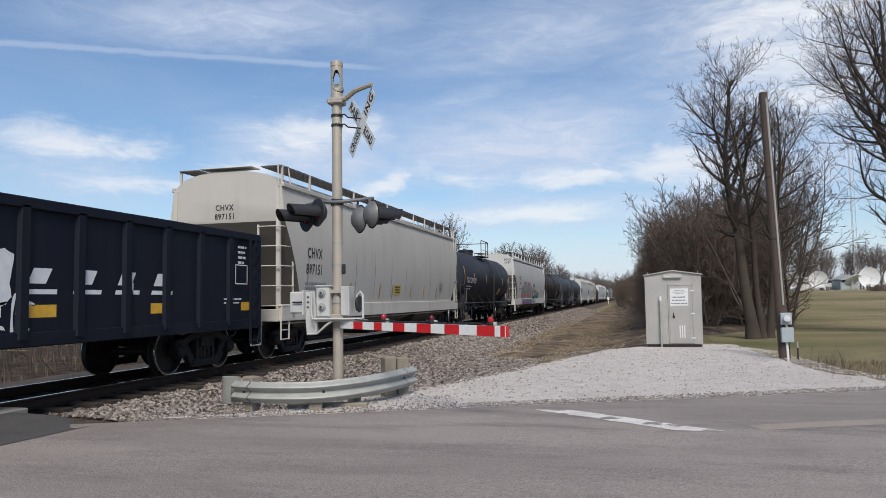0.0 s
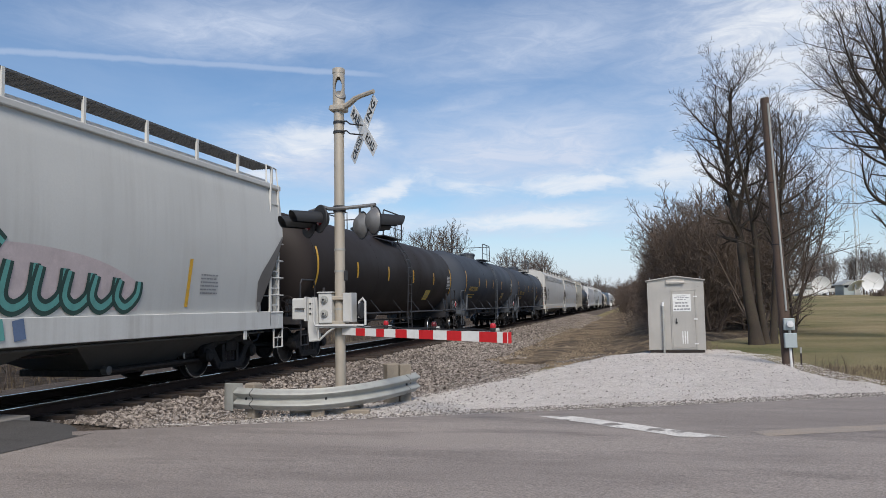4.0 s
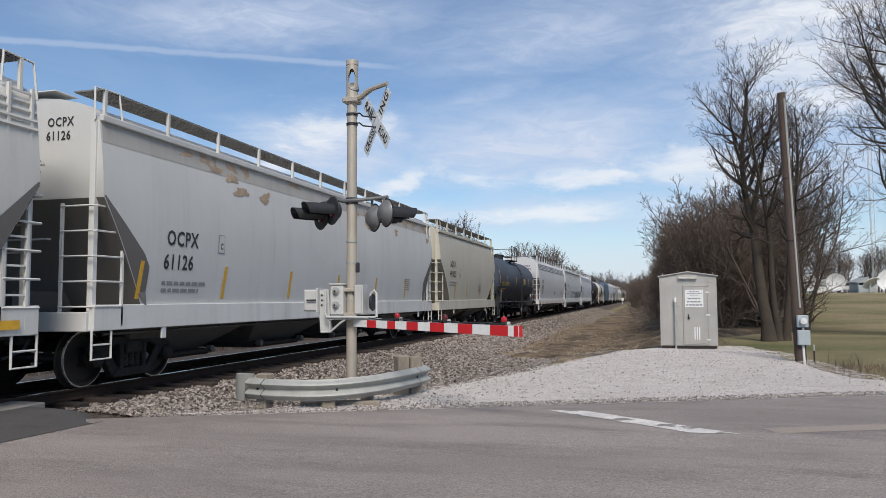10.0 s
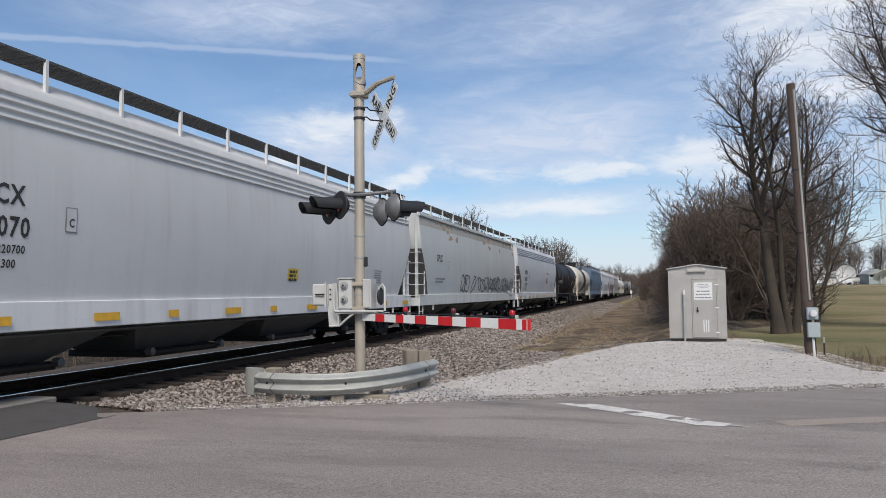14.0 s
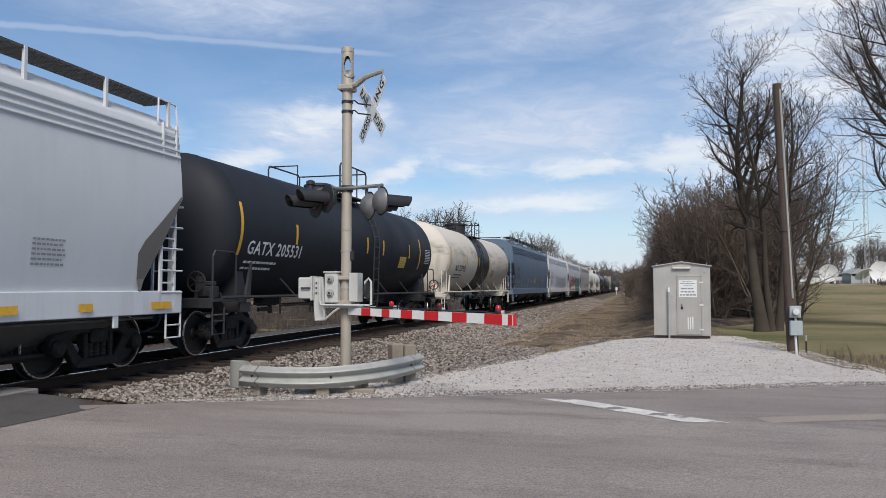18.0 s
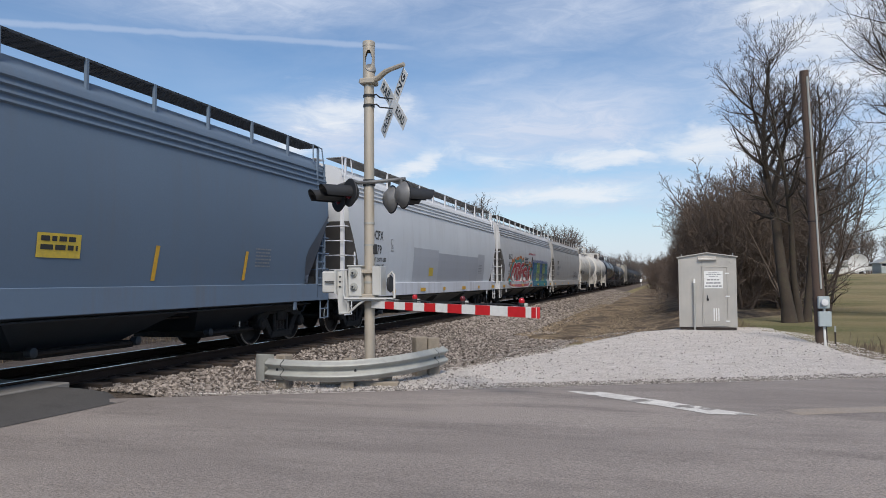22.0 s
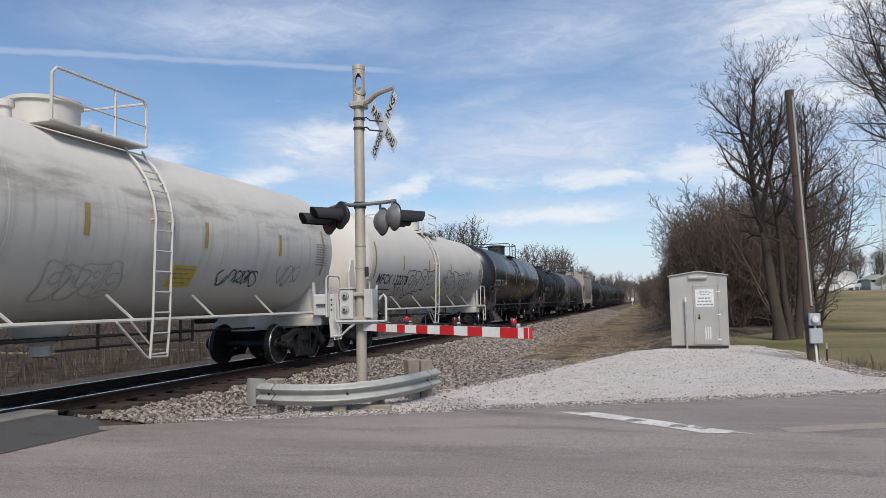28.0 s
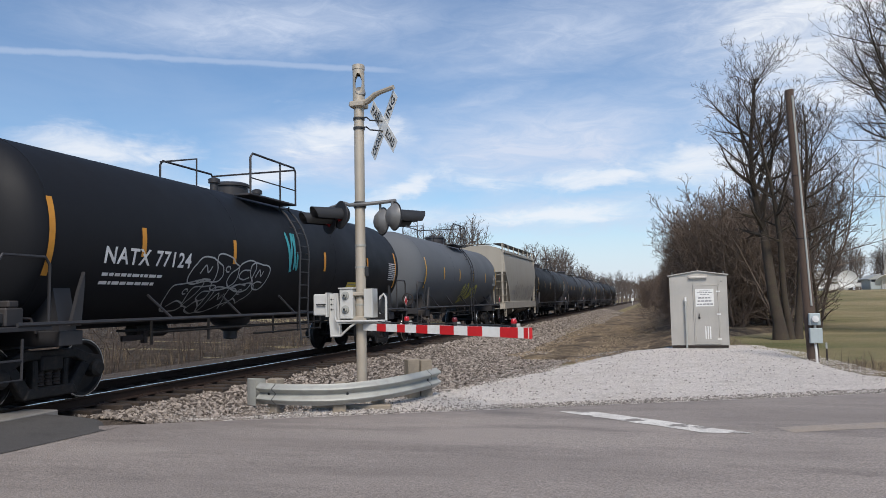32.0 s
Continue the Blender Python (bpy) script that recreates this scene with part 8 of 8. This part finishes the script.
    tank(23, e[22], e[23], R=1.47, zc=2.51, strips=(-7.2, -5.25, -2.51, 1.7, 4.6, 7.0), col=(0.011, 0.012, 0.015), label="black tank car with white outline graffiti", text="NATX 77124", spec=0.2, amount=0.12, dome_y=-0.35, ladder_y=0.4, text_at=(1.09, 2.15), stripes=material("orange_strip", (0.62, 0.27, 0.03), 0.5), extra=several(bubbles(-3.70, -1.10, 1.72, 2.34, 4, (0.40, 0.41, 0.42), 26, 0.030), bubbles(-4.15, -1.7, 1.32, 1.84, 4, (0.34, 0.35, 0.36), 27, 0.026), tags(0.485, 0.515, 2.2, 3.15, TEAL, 2, 2, 0.06)))
    tank(24, e[23], e[24], (0.11, 0.118, 0.130), "slate-grey tank car with yellow graffiti", "", extra=tags(0.46, 0.66, 1.4, 2.2, (0.42, 0.40, 0.08), 8, 5, 0.10), sign=False)
    hopper(25, e[24], e[25], (0.34, 0.315, 0.27), "short beige covered hopper with grey graffiti", ("", ""), H=4.5, bays=2, lowcut=1.7, dark=(0.22, 0.20, 0.17), extra=tags(0.25, 0.9, 1.4, 2.4, (0.24, 0.22, 0.20), 18, 9, 0.07))
    tank(26, e[25], e[26], col=(0.022, 0.023, 0.025), label="black tank car with small white marks", text="", sign=False)
    tones = ((0.045, 0.048, 0.055), (0.055, 0.058, 0.065), (0.045, 0.045, 0.048), (0.018, 0.018, 0.020), (0.025, 0.024, 0.023))
    for i, t in enumerate(tones):
        tank(27 + i, e[26 + i], e[27 + i], t, "dark grey tank car near the end of the train" if i < 4 else "dark tank car at the end of the train", "", sign=False)


def patch_panels(car, body, side, end, a, cut, zs):
    """Fresh grey paint over old lettering."""
    for i, (u0, u1, v1, c) in enumerate(((0.30, 0.46, 2.50, (0.43, 0.44, 0.465)), (0.46, 0.80, 2.40, (0.38, 0.39, 0.42)), (0.80, 0.87, 2.55, (0.42, 0.43, 0.455)))):
        part("repaint_patch", flat_patch(lambda u, v: side(u, v, 0.005), -a + 2 * a * u0, -a + 2 * a * u1, zs + 0.05, v1, 4, 3), paint("repaint_grey", c, amount=0.2), body, "square of fresh grey paint")
    part("hazard_plate", flat_patch(side, -a + 2 * a * 0.40, -a + 2 * a * 0.40 + 0.5, 1.55, 1.85), NOTICE, body, "yellow notice plate")


make_train()


def motions():
    """The cars roll along the track, and their wheels turn while they are near."""
    for car in [o for o in scene.objects if o.parent is None and o.get("group") == "cars of the freight train"]:
        y = car.matrix_basis.translation.y
        walk(car, [(2.0 * i, pose(TRACK_X, y - run(2.0 * i), RAIL_Z)) for i in range(17)])
    for w, place, own in WHEELS:
        times = [f / FPS for f in range(32 * FPS + 1) if -4 < place + own - run(f / FPS) < 42]
        if not times:
            continue
        rows = []
        for t in ([0.0] if times[0] > 0.05 else []) + times + ([32.0] if times[-1] < 31.95 else []):
            c = min(max(t, times[0]), times[-1])
            rows.append((t, pose(0, w.location.y, WHEEL_R, math.degrees((run(c) - run(times[0])) / WHEEL_R) % 360)))
        walk(w, rows)

# ---- trees and bushes ----
def branching(seed, height, radius, limbs, limb, first, lean=(0, 0), levels=4, tip=0.006, gaps=(0.0, 0.27, 0.20, 0.16), stems=1, forks=2, bow=0.10, widest=0.45):
    """A bare tree: a tapering, slightly crooked trunk with leaders, limbs that curve upwards, and side twigs in turn."""
    rng = random.Random(seed)
    wood, twigs = Shape(), Shape()

    def axis(p, d, ln, r, lv, rise):
        n = max(2, min(12, int(ln / (0.35 if lv < 2 else 0.22))))
        pts, rad, q, e = [p.copy()], [r * (1.4 if lv == 0 and p.z < 0 else 1.0)], p.copy(), d.copy()
        wob = (0.10, 0.19, 0.20, 0.22, 0.2)[lv]
        for i in range(n):
            e = (e + Vector((rng.uniform(-wob, wob), rng.uniform(-wob, wob), rng.uniform(-wob, wob) * 0.6 + rise))).normalized()
            q = q + e * ln / n
            pts.append(q.copy())
            rad.append(max(tip * 0.6, r * (1 - 0.86 * (i + 1) / n)))
        (wood if lv < 2 else twigs).tube(pts, rad, 12 if lv == 0 else 5 if lv == 1 else 3, caps=False)
        return pts, rad

    def spot(pts, rad, t):
        f = t * (len(pts) - 1)
        i = min(len(pts) - 2, int(f))
        return pts[i].lerp(pts[i + 1], f - i), (pts[i + 1] - pts[i]).normalized(), rad[i] + (rad[i + 1] - rad[i]) * (f - i)

    def side_way(ax, angle, az):
        o = ax.orthogonal().normalized()
        o = o * math.cos(az) + ax.cross(o) * math.sin(az)
        return (ax * math.cos(angle) + o * math.sin(angle)).normalized()

    def bough(p, d, ln, r, lv):
        """A limb or twig with its own side twigs."""
        pts, rad = axis(p, d, ln, r, lv, bow * (1.0 if lv == 1 else 0.5))
        if lv >= levels:
            return
        n = max(2, int(ln / gaps[min(lv, 3)]))
        az = rng.uniform(0, 6.28)
        for k in range(n):
            t = 0.16 + 0.84 * (k + rng.random()) / n
            at, ax, rr = spot(pts, rad, min(0.99, t))
            az += 2.4 + rng.uniform(-0.4, 0.4)
            way = side_way(ax, rng.uniform(0.5, 1.0), az)
            way = (way + Vector((0, 0, 0.15))).normalized()
            bough(at, way, ln * rng.uniform(0.28, 0.55) * (1.12 - 0.72 * t) + 0.10, max(tip, rr * rng.uniform(0.42, 0.66)), lv + 1)

    for s in range(stems):
        a = 6.283 * s / stems + rng.uniform(0, 1)
        out = 0.22 if stems > 1 else 0.0
        base = Vector((out * math.cos(a), out * math.sin(a), -0.2))
        way = Vector((lean[0] + (0.30 * math.cos(a) if stems > 1 else 0), lean[1] + (0.30 * math.sin(a) if stems > 1 else 0), 1)).normalized()
        h0 = height * (rng.uniform(0.75, 1.0) if stems > 1 else 1.0)
        leaders = [axis(base, way, h0, radius, 0, 0.02)]
        for k in range(forks):
            pts, rad = leaders[0]
            t = first + 0.10 + 0.22 * k + rng.uniform(-0.04, 0.04)
            at, ax, rr = spot(pts, rad, t)
            leaders.append(axis(at, side_way(ax, rng.uniform(0.40, 0.62), rng.uniform(0, 6.28)), h0 * (1 - t) * 0.88, rr * 0.8, 0, 0.09))
        for j, (pts, rad) in enumerate(leaders):
            m = limbs if j == 0 else limbs // 2
            f0 = first if j == 0 else 0.22
            az = rng.uniform(0, 6.28)
            for k in range(m):
                t = f0 + (1 - f0) * (k + rng.random()) / m
                at, ax, rr = spot(pts, rad, min(0.985, t))
                az += 2.4 + rng.uniform(-0.5, 0.5)
                u = (t - f0) / (1 - f0)
                full = (0.55 + 0.45 * u / widest) if u < widest else 1 - 0.80 * ((u - widest) / (1 - widest)) ** 1.3
                way = side_way(ax, 1.25 - 0.62 * u + rng.uniform(-0.15, 0.15), az)
                bough(at, way, limb * full * rng.uniform(0.7, 1.12) * (1.0 if j == 0 else 0.75), max(tip * 2, rr * rng.uniform(0.48, 0.74)), 1)
    return wood, twigs


def tree(m, seed, label, *args, **kw):
    wood, twigs = branching(seed, *args, **kw)
    t = thing("bare_tree", m, label, "tree", "bare trees")
    part("trunk", wood, BARK, t, smooth=True)
    part("crown", twigs, TWIG, t)
    return t


def at_ground(x, y, rz=0.0, s=1.0):
    return pose(x, y, land(x, y), 0, 0, rz) @ Matrix.Diagonal((s, s, s, 1))


tree(at_ground(4.72, 31.9), 12, "tall bare tree with a rounded crown beside the lawn", 10.9, 0.25, 26, 3.1, 0.40, lean=(-0.085, 0.0), tip=0.007, forks=3, gaps=(0, 0.25, 0.19, 0.17))
tree(at_ground(5.14, 32.3), 31, "slim bare tree with an upright trunk beside the lawn", 9.8, 0.15, 18, 2.3, 0.42, lean=(0.015, 0.02), tip=0.0075, forks=2, gaps=(0, 0.23, 0.18, 0.16))
tree(at_ground(5.46, 32.7), 7, "bare tree leaning out over the lawn", 9.7, 0.16, 22, 2.8, 0.36, lean=(0.15, 0.03), tip=0.0075, gaps=(0, 0.21, 0.17, 0.15))
tree(at_ground(12.4, 35.0), 19, "wide bare tree with long drooping limbs over the lawn", 14.6, 0.30, 27, 6.0, 0.21, lean=(-0.08, 0.0), tip=0.007, forks=3, bow=0.06, gaps=(0, 0.36, 0.27, 0.24))


def spare(kind_seed, *args, **kw):
    """Meshes for a bush or far tree that is set in several places."""
    wood, twigs = branching(kind_seed, *args, **kw)
    return wood, twigs


def thicket():
    """The dense row of bare brush beside the track: one object a variety, joined."""
    rng = random.Random(6)
    kinds = []
    for i in range(5):
        w, t = spare(50 + i, 7.6, 0.055, 20, 1.9, 0.06, tip=0.009, stems=4, forks=1, levels=3, gaps=(0, 0.19, 0.15, 0.14))
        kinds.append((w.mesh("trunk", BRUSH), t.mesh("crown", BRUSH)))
    for i in range(190):
        f = (i / 190) ** 1.6
        y = 42 + 175 * f + rng.uniform(-2, 2)
        x = rng.uniform(1.4 - 1.8 * f, 8.5 + 3 * f) if i % 2 else rng.uniform(1.2 - 1.8 * f, 4.6 - 2 * f)
        if y < 50 and x < 1.0:
            x += 1.2
        hgt = rng.uniform(0.80, 1.12) * (0.45 + 0.80 * smooth01(0.2, 5.5, x))
        b = thing("bush", at_ground(x, y, rng.uniform(0, 360), hgt * 1.08), "dense bare brown bush in the row beside the track", "bush", "brush beside the track")
        part("trunk", kinds[i % 5][0], None, b)
        part("crown", kinds[i % 5][1], None, b)
    for i in range(46):
        f = rng.random()
        y = 150 + 480 * f ** 1.4
        b = thing("bush", at_ground(rng.uniform(-2.6 - 2.0 * f, 1.5), y, rng.uniform(0, 360), rng.uniform(0.8, 1.25)), "dense bare brown bush far along the track", "bush", "brush beside the track")
        part("trunk", kinds[i % 5][0], None, b)
        part("crown", kinds[i % 5][1], None, b)
    # low growth under it
    w, t = spare(70, 1.8, 0.02, 9, 0.8, 0.05, tip=0.008, stems=4, forks=0, levels=2, gaps=(0, 0.14, 0.12, 0.1))
    s = Shape()
    for i in range(70):
        y = 40 + 120 * (i / 70) ** 1.5
        x = rng.uniform(-0.3, 8.0)
        m = at_ground(x, y, rng.uniform(0, 360), rng.uniform(0.8, 1.7))
        k = len(s.v)
        s.v += [tuple(m @ Vector(p)) for p in t.v]
        s.f += [tuple(k + q for q in f) for f in t.f]
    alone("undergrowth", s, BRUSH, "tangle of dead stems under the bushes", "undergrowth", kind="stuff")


thicket()


def far_trees():
    """Rows of bare trees in the distance, on both sides."""
    rng = random.Random(16)
    kinds = []
    for i in range(5):
        w, t = spare(80 + i, 10.5, 0.2, 22, 3.2, 0.22, tip=0.017, levels=3, gaps=(0, 0.30, 0.25, 0.25))
        s = Shape()
        s.v = w.v + t.v
        s.f = list(w.f) + [tuple(len(w.v) + q for q in f) for f in t.f]
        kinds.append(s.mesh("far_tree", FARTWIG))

    def row(n, fx, label):
        for i in range(n):
            x, y, h = fx(i / n)
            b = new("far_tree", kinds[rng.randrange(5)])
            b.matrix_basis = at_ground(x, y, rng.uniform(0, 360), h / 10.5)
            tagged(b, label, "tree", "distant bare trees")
    row(5, lambda f: (-34 + 10 * f + rng.uniform(-1, 1), 104 + 10 * rng.random(), rng.uniform(14.0, 15.5)), "distant bare tree beyond the track")
    row(9, lambda f: (-23 + 5 * f + rng.uniform(-1, 1), 138 + 34 * f, rng.uniform(12.2, 14.2)), "distant bare tree beyond the track")
    row(16, lambda f: (-21 + 4 * rng.random(), 180 + 130 * f, rng.uniform(10, 12.5)), "distant bare tree beyond the track")
    row(18, lambda f: (-20 + 6 * rng.random(), 310 + 260 * f, rng.uniform(11, 15)), "distant bare tree beyond the track")
    row(8, lambda f: (-52 + 20 * f, 120 + 30 * rng.random(), rng.uniform(9, 11)), "distant bare tree beyond the track")
    row(54, lambda f: (12 + 75 * f + rng.uniform(-3, 3), 158 + rng.uniform(-12, 22), rng.uniform(7, 11.5)), "distant bare tree behind the lawn")
    row(30, lambda f: (4 + 60 * rng.random(), 190 + 60 * rng.random(), rng.uniform(9, 13)), "distant bare tree behind the lawn")
    row(46, lambda f: (-75 + 120 * f + rng.uniform(-2, 2), 915 + 60 * rng.random(), rng.uniform(19, 26)), "distant bare tree closing the end of the track")
    row(16, lambda f: (-2.5 + 5 * rng.random(), 260 + 420 * f, rng.uniform(8, 12)), "distant bare tree beside the track")
    # dark woods that close the distance: low mounds of brush
    w, t = spare(99, 3.8, 0.05, 11, 1.8, 0.05, tip=0.018, stems=4, forks=0, levels=2, gaps=(0, 0.22, 0.2, 0.2))
    s = Shape()
    for i in range(150):
        f = rng.random()
        if i < 80:
            x, y = -17 - 25 * rng.random(), 110 + 420 * f
        else:
            x, y = -30 + 120 * rng.random(), 205 + 130 * f
        m = at_ground(x, y, rng.uniform(0, 360), rng.uniform(0.9, 1.6))
        k = len(s.v)
        s.v += [tuple(m @ Vector(p)) for p in t.v]
        s.f += [tuple(k + q for q in f2) for f2 in t.f]
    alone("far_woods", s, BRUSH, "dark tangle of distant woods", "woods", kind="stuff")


far_trees()


def weeds():
    """Dead stalks beyond the track, by the pole and along the ditch."""
    rng = random.Random(23)

    def clump(name, n, where, h, label, mat=STRAW):
        s = Shape()
        for i in range(n):
            x, y = where()
            z = max(land(x, y), bed_z(x, y) - 0.15 if x < -2 else -9)
            hh = h * rng.choice((0.4, 0.6, 0.8, 1.0, 1.3)) * rng.uniform(0.8, 1.15)
            dx, dy = rng.uniform(-0.3, 0.3) * hh, rng.uniform(-0.3, 0.3) * hh
            w = rng.uniform(0.006, 0.012) * (1 + h)
            a = rng.uniform(0, 3.14)
            cx, cy = w * math.cos(a), w * math.sin(a)
            k = len(s.v)
            s.v += [(x - cx, y - cy, z - 0.05), (x + cx, y + cy, z - 0.05), (x + dx * 0.4 + cx * 0.7, y + dy * 0.4 + cy * 0.7, z + hh * 0.6), (x + dx * 0.4 - cx * 0.7, y + dy * 0.4 - cy * 0.7, z + hh * 0.6), (x + dx, y + dy, z + hh)]
            s.f += [(k, k + 1, k + 2, k + 3), (k + 3, k + 2, k + 4)]
        alone(name, s, mat, label, "weeds", kind="stuff")
    clump("dead_weeds", 3600, lambda: (-14 - 12 * rng.random() ** 0.8, 4 + 75 * rng.random() ** 1.5), 0.30, "dry brown weeds beyond the track", DEADGRASS)
    spots = [(rng.uniform(-22, -14.6), 5 + 60 * rng.random() ** 1.4) for _ in range(60)]

    def patch():
        x, y = rng.choice(spots)
        return x + rng.gauss(0, 0.5), y + rng.gauss(0, 0.7)
    clump("dead_weeds", 1200, patch, 0.40, "dry straw-coloured weeds in patches beyond the track")
    clump("dead_grass", 2600, lambda: (rng.uniform(3.7, 6.2), rng.uniform(15.5, 21)), 0.10, "dry grass by the pad's edge")
    clump("dead_grass", 9000, lambda: (rng.uniform(-2.5, 3.0), 26 + 40 * rng.random() ** 1.5), 0.14, "dead grass along the ditch")
    clump("dead_grass", 60, lambda: (4.35 + rng.gauss(0, 0.22), 18.6 + rng.gauss(0, 0.3)), 0.45, "dry weed stalks beside the pole")
    w, t = spare(140, 1.6, 0.015, 8, 0.75, 0.05, tip=0.006, stems=4, forks=0, levels=2, gaps=(0, 0.15, 0.12, 0.1))
    s = Shape()
    for i in range(420):
        m = at_ground(rng.uniform(-30, -15), 5 + 80 * rng.random() ** 1.4, rng.uniform(0, 360), rng.choice((0.5, 0.6, 0.8, 1.1, 1.6, 2.1)) * rng.uniform(0.8, 1.15))
        k = len(s.v)
        s.v += [tuple(m @ Vector(p)) for p in t.v]
        s.f += [tuple(k + q for q in f) for f in t.f]
    for i in range(110):
        x, y = rng.uniform(-24, -14.8), 6 + 70 * rng.random() ** 1.5
        z, h = land(x, y), rng.uniform(0.5, 2.6)
        s.tube([(x, y, z - 0.1), (x + rng.uniform(-0.2, 0.2), y + rng.uniform(-0.2, 0.2), z + h * 0.5), (x + rng.uniform(-0.9, 0.9), y + rng.uniform(-0.9, 0.9), z + h)], [0.024, 0.018, 0.008], 4, caps=False)
    alone("bare_shrubs", s, SCRUB, "low bare shrubs beyond the track", "shrubs", kind="stuff")


weeds()


# ---- far side of the lawn: dishes, sheds, mast ----
def dish(x, y, r, face, up, label):
    d = thing("satellite_dish", pose(x, y, land(x, y)), label, "satellite dish", "dishes behind the lawn")
    hz = r * 0.95 + 0.25
    part("pedestal", Shape().tube([(0, 0.25, -0.2), (0, 0.25, hz)], 0.14, 10), GREYPAINT, d, smooth=True)
    m = pose(0, 0, hz + 0.1, up, 0, face)
    prof = [(0.02, 0.0)] + [(r * i / 9, 0.22 * r * (i / 9) ** 2) for i in range(1, 10)] + [(r * i / 9, 0.22 * r * (i / 9) ** 2 - 0.04) for i in range(9, 0, -1)]
    b = part("reflector", Shape().lathe([(a, -h) for a, h in prof], "y", n=28), DISH, d, "white round reflector", smooth=True, m=m)
    part("feed_horn", Shape().tube([(0, -r * 0.75, 0), (0, -r * 0.9, 0)], 0.08, 8), GREYPAINT, b)
    for k in range(3):
        a = 2.094 * k + 0.5
        part("feed_strut", Shape().tube([(r * 0.8 * math.cos(a), -0.14 * r, r * 0.8 * math.sin(a)), (0, -r * 0.8, 0)], 0.02, 5), GREYPAINT, b)


def far_side():
    Y = 118
    for px, r, face, up in ((0.1885, 1.55, 20, 8), (0.219, 1.58, -4, 12), (0.256, 1.50, 30, 50), (0.274, 1.78, 2, 6), (0.300, 1.78, 10, 6)):
        dish(px * Y * 1.03, Y, r * 0.82, face, up, "large white satellite dish behind the lawn")

    def shed(x0, x1, y, d, h, wall, roof, label):
        z = land((x0 + x1) / 2, y)
        s = thing("outbuilding", pose((x0 + x1) / 2, y, z), label, "outbuilding")
        w = (x1 - x0) / 2
        part("wall", Shape().box(-w, w, 0, d, -0.3, h), wall, s)
        part("roof", Shape().prism([(-w - 0.3, h - 0.05), (w + 0.3, h - 0.05), (w + 0.3, h + 0.08), (0, h + 0.75), (-w - 0.3, h + 0.08)], "y", -0.3, d + 0.3), roof, s)
        part("door", Shape().box(w * 0.2, w * 0.2 + 0.9, -0.05, 0.0, 0, 1.9), GREYPAINT, s)
        for k in (-0.6, 0.7):
            f = part("window", Shape().box(w * k - 0.4, w * k + 0.4, -0.04, 0.0, 1.0, 1.7), WHITE, s)
            part("pane", Shape().box(w * k - 0.34, w * k + 0.34, -0.05, -0.035, 1.06, 1.64), BLACK, f)
    shed(24.6, 27.2, 121, 6, 1.25, WALLWHITE, STEEL, "low white outbuilding between the dishes")
    shed(30.2, 32.4, 120.5, 5, 1.5, METERBOX, STEEL, "small grey-green outbuilding beside the dishes")
    # parked white pickup
    t = thing("pickup_truck", pose(30.4, 128, land(30.4, 128), 0, 0, 8), "white parked pickup truck behind the lawn", "pickup truck")
    part("body", Shape().prism([(-2.5, 0.45), (2.5, 0.45), (2.5, 1.0), (0.75, 1.02), (0.35, 1.62), (-0.95, 1.62), (-1.45, 1.05), (-2.5, 0.98)][::-1], "y", -0.85, 0.85), WALLWHITE, t, bevel=0.04)
    part("window", Shape().prism([(-1.3, 1.08), (0.62, 1.08), (0.30, 1.52), (-0.9, 1.52)][::-1], "y", -0.87, 0.87), BLACK, t, "dark side glass")
    for x in (-1.6, 1.6):
        for y in (-0.8, 0.8):
            part("wheel", Shape().lathe([(0.0, y - 0.1), (0.36, y - 0.1), (0.38, y), (0.36, y + 0.1), (0.0, y + 0.1)], "y", at=(x, 0, 0.36), n=16), BLACK, t, smooth=True)
    # lattice radio mast far behind
    r = thing("radio_mast", pose(47.0, 175, land(47, 175)), "thin lattice radio mast behind the trees", "radio mast")
    s = Shape()
    for k in range(3):
        a = 2.094 * k
        s.tube([(0.5 * math.cos(a), 0.5 * math.sin(a), 0), (0.5 * math.cos(a), 0.5 * math.sin(a), 34)], 0.05, 4)
        for i in range(22):
            b = 2.094 * (k + 1)
            s.tube([(0.5 * math.cos(a), 0.5 * math.sin(a), 1.5 * i), (0.5 * math.cos(b), 0.5 * math.sin(b), 1.5 * i + 1.5)], 0.03, 3)
    part("lattice", s, GREYPAINT, r)
    # low hedge of cut brush and a green-grey bin
    h = Shape()
    rng = random.Random(3)
    for i in range(500):
        x, y = rng.uniform(29.5, 40), rng.uniform(103, 106)
        z = land(x, y)
        h.tube([(x, y, z), (x + rng.uniform(-.3, .3), y, z + rng.uniform(0.4, 0.9))], 0.05, 3)
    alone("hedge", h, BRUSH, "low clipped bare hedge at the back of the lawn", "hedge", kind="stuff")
    # small white trackside markers in the distance
    for x, y in ((-6.2, 210), (-4.4, 230)):
        mk = thing("trackside_marker", pose(x, y, land(x, y)), "small white marker beside the track", "marker")
        part("post", Shape().tube([(0, 0, -0.3), (0, 0, 1.6)], 0.06, 6), WHITE, mk)
        part("plate", Shape().box(-0.3, 0.3, -0.03, 0.03, 1.2, 2.0), WHITE, mk, bevel=0.01)


far_side()


motions()
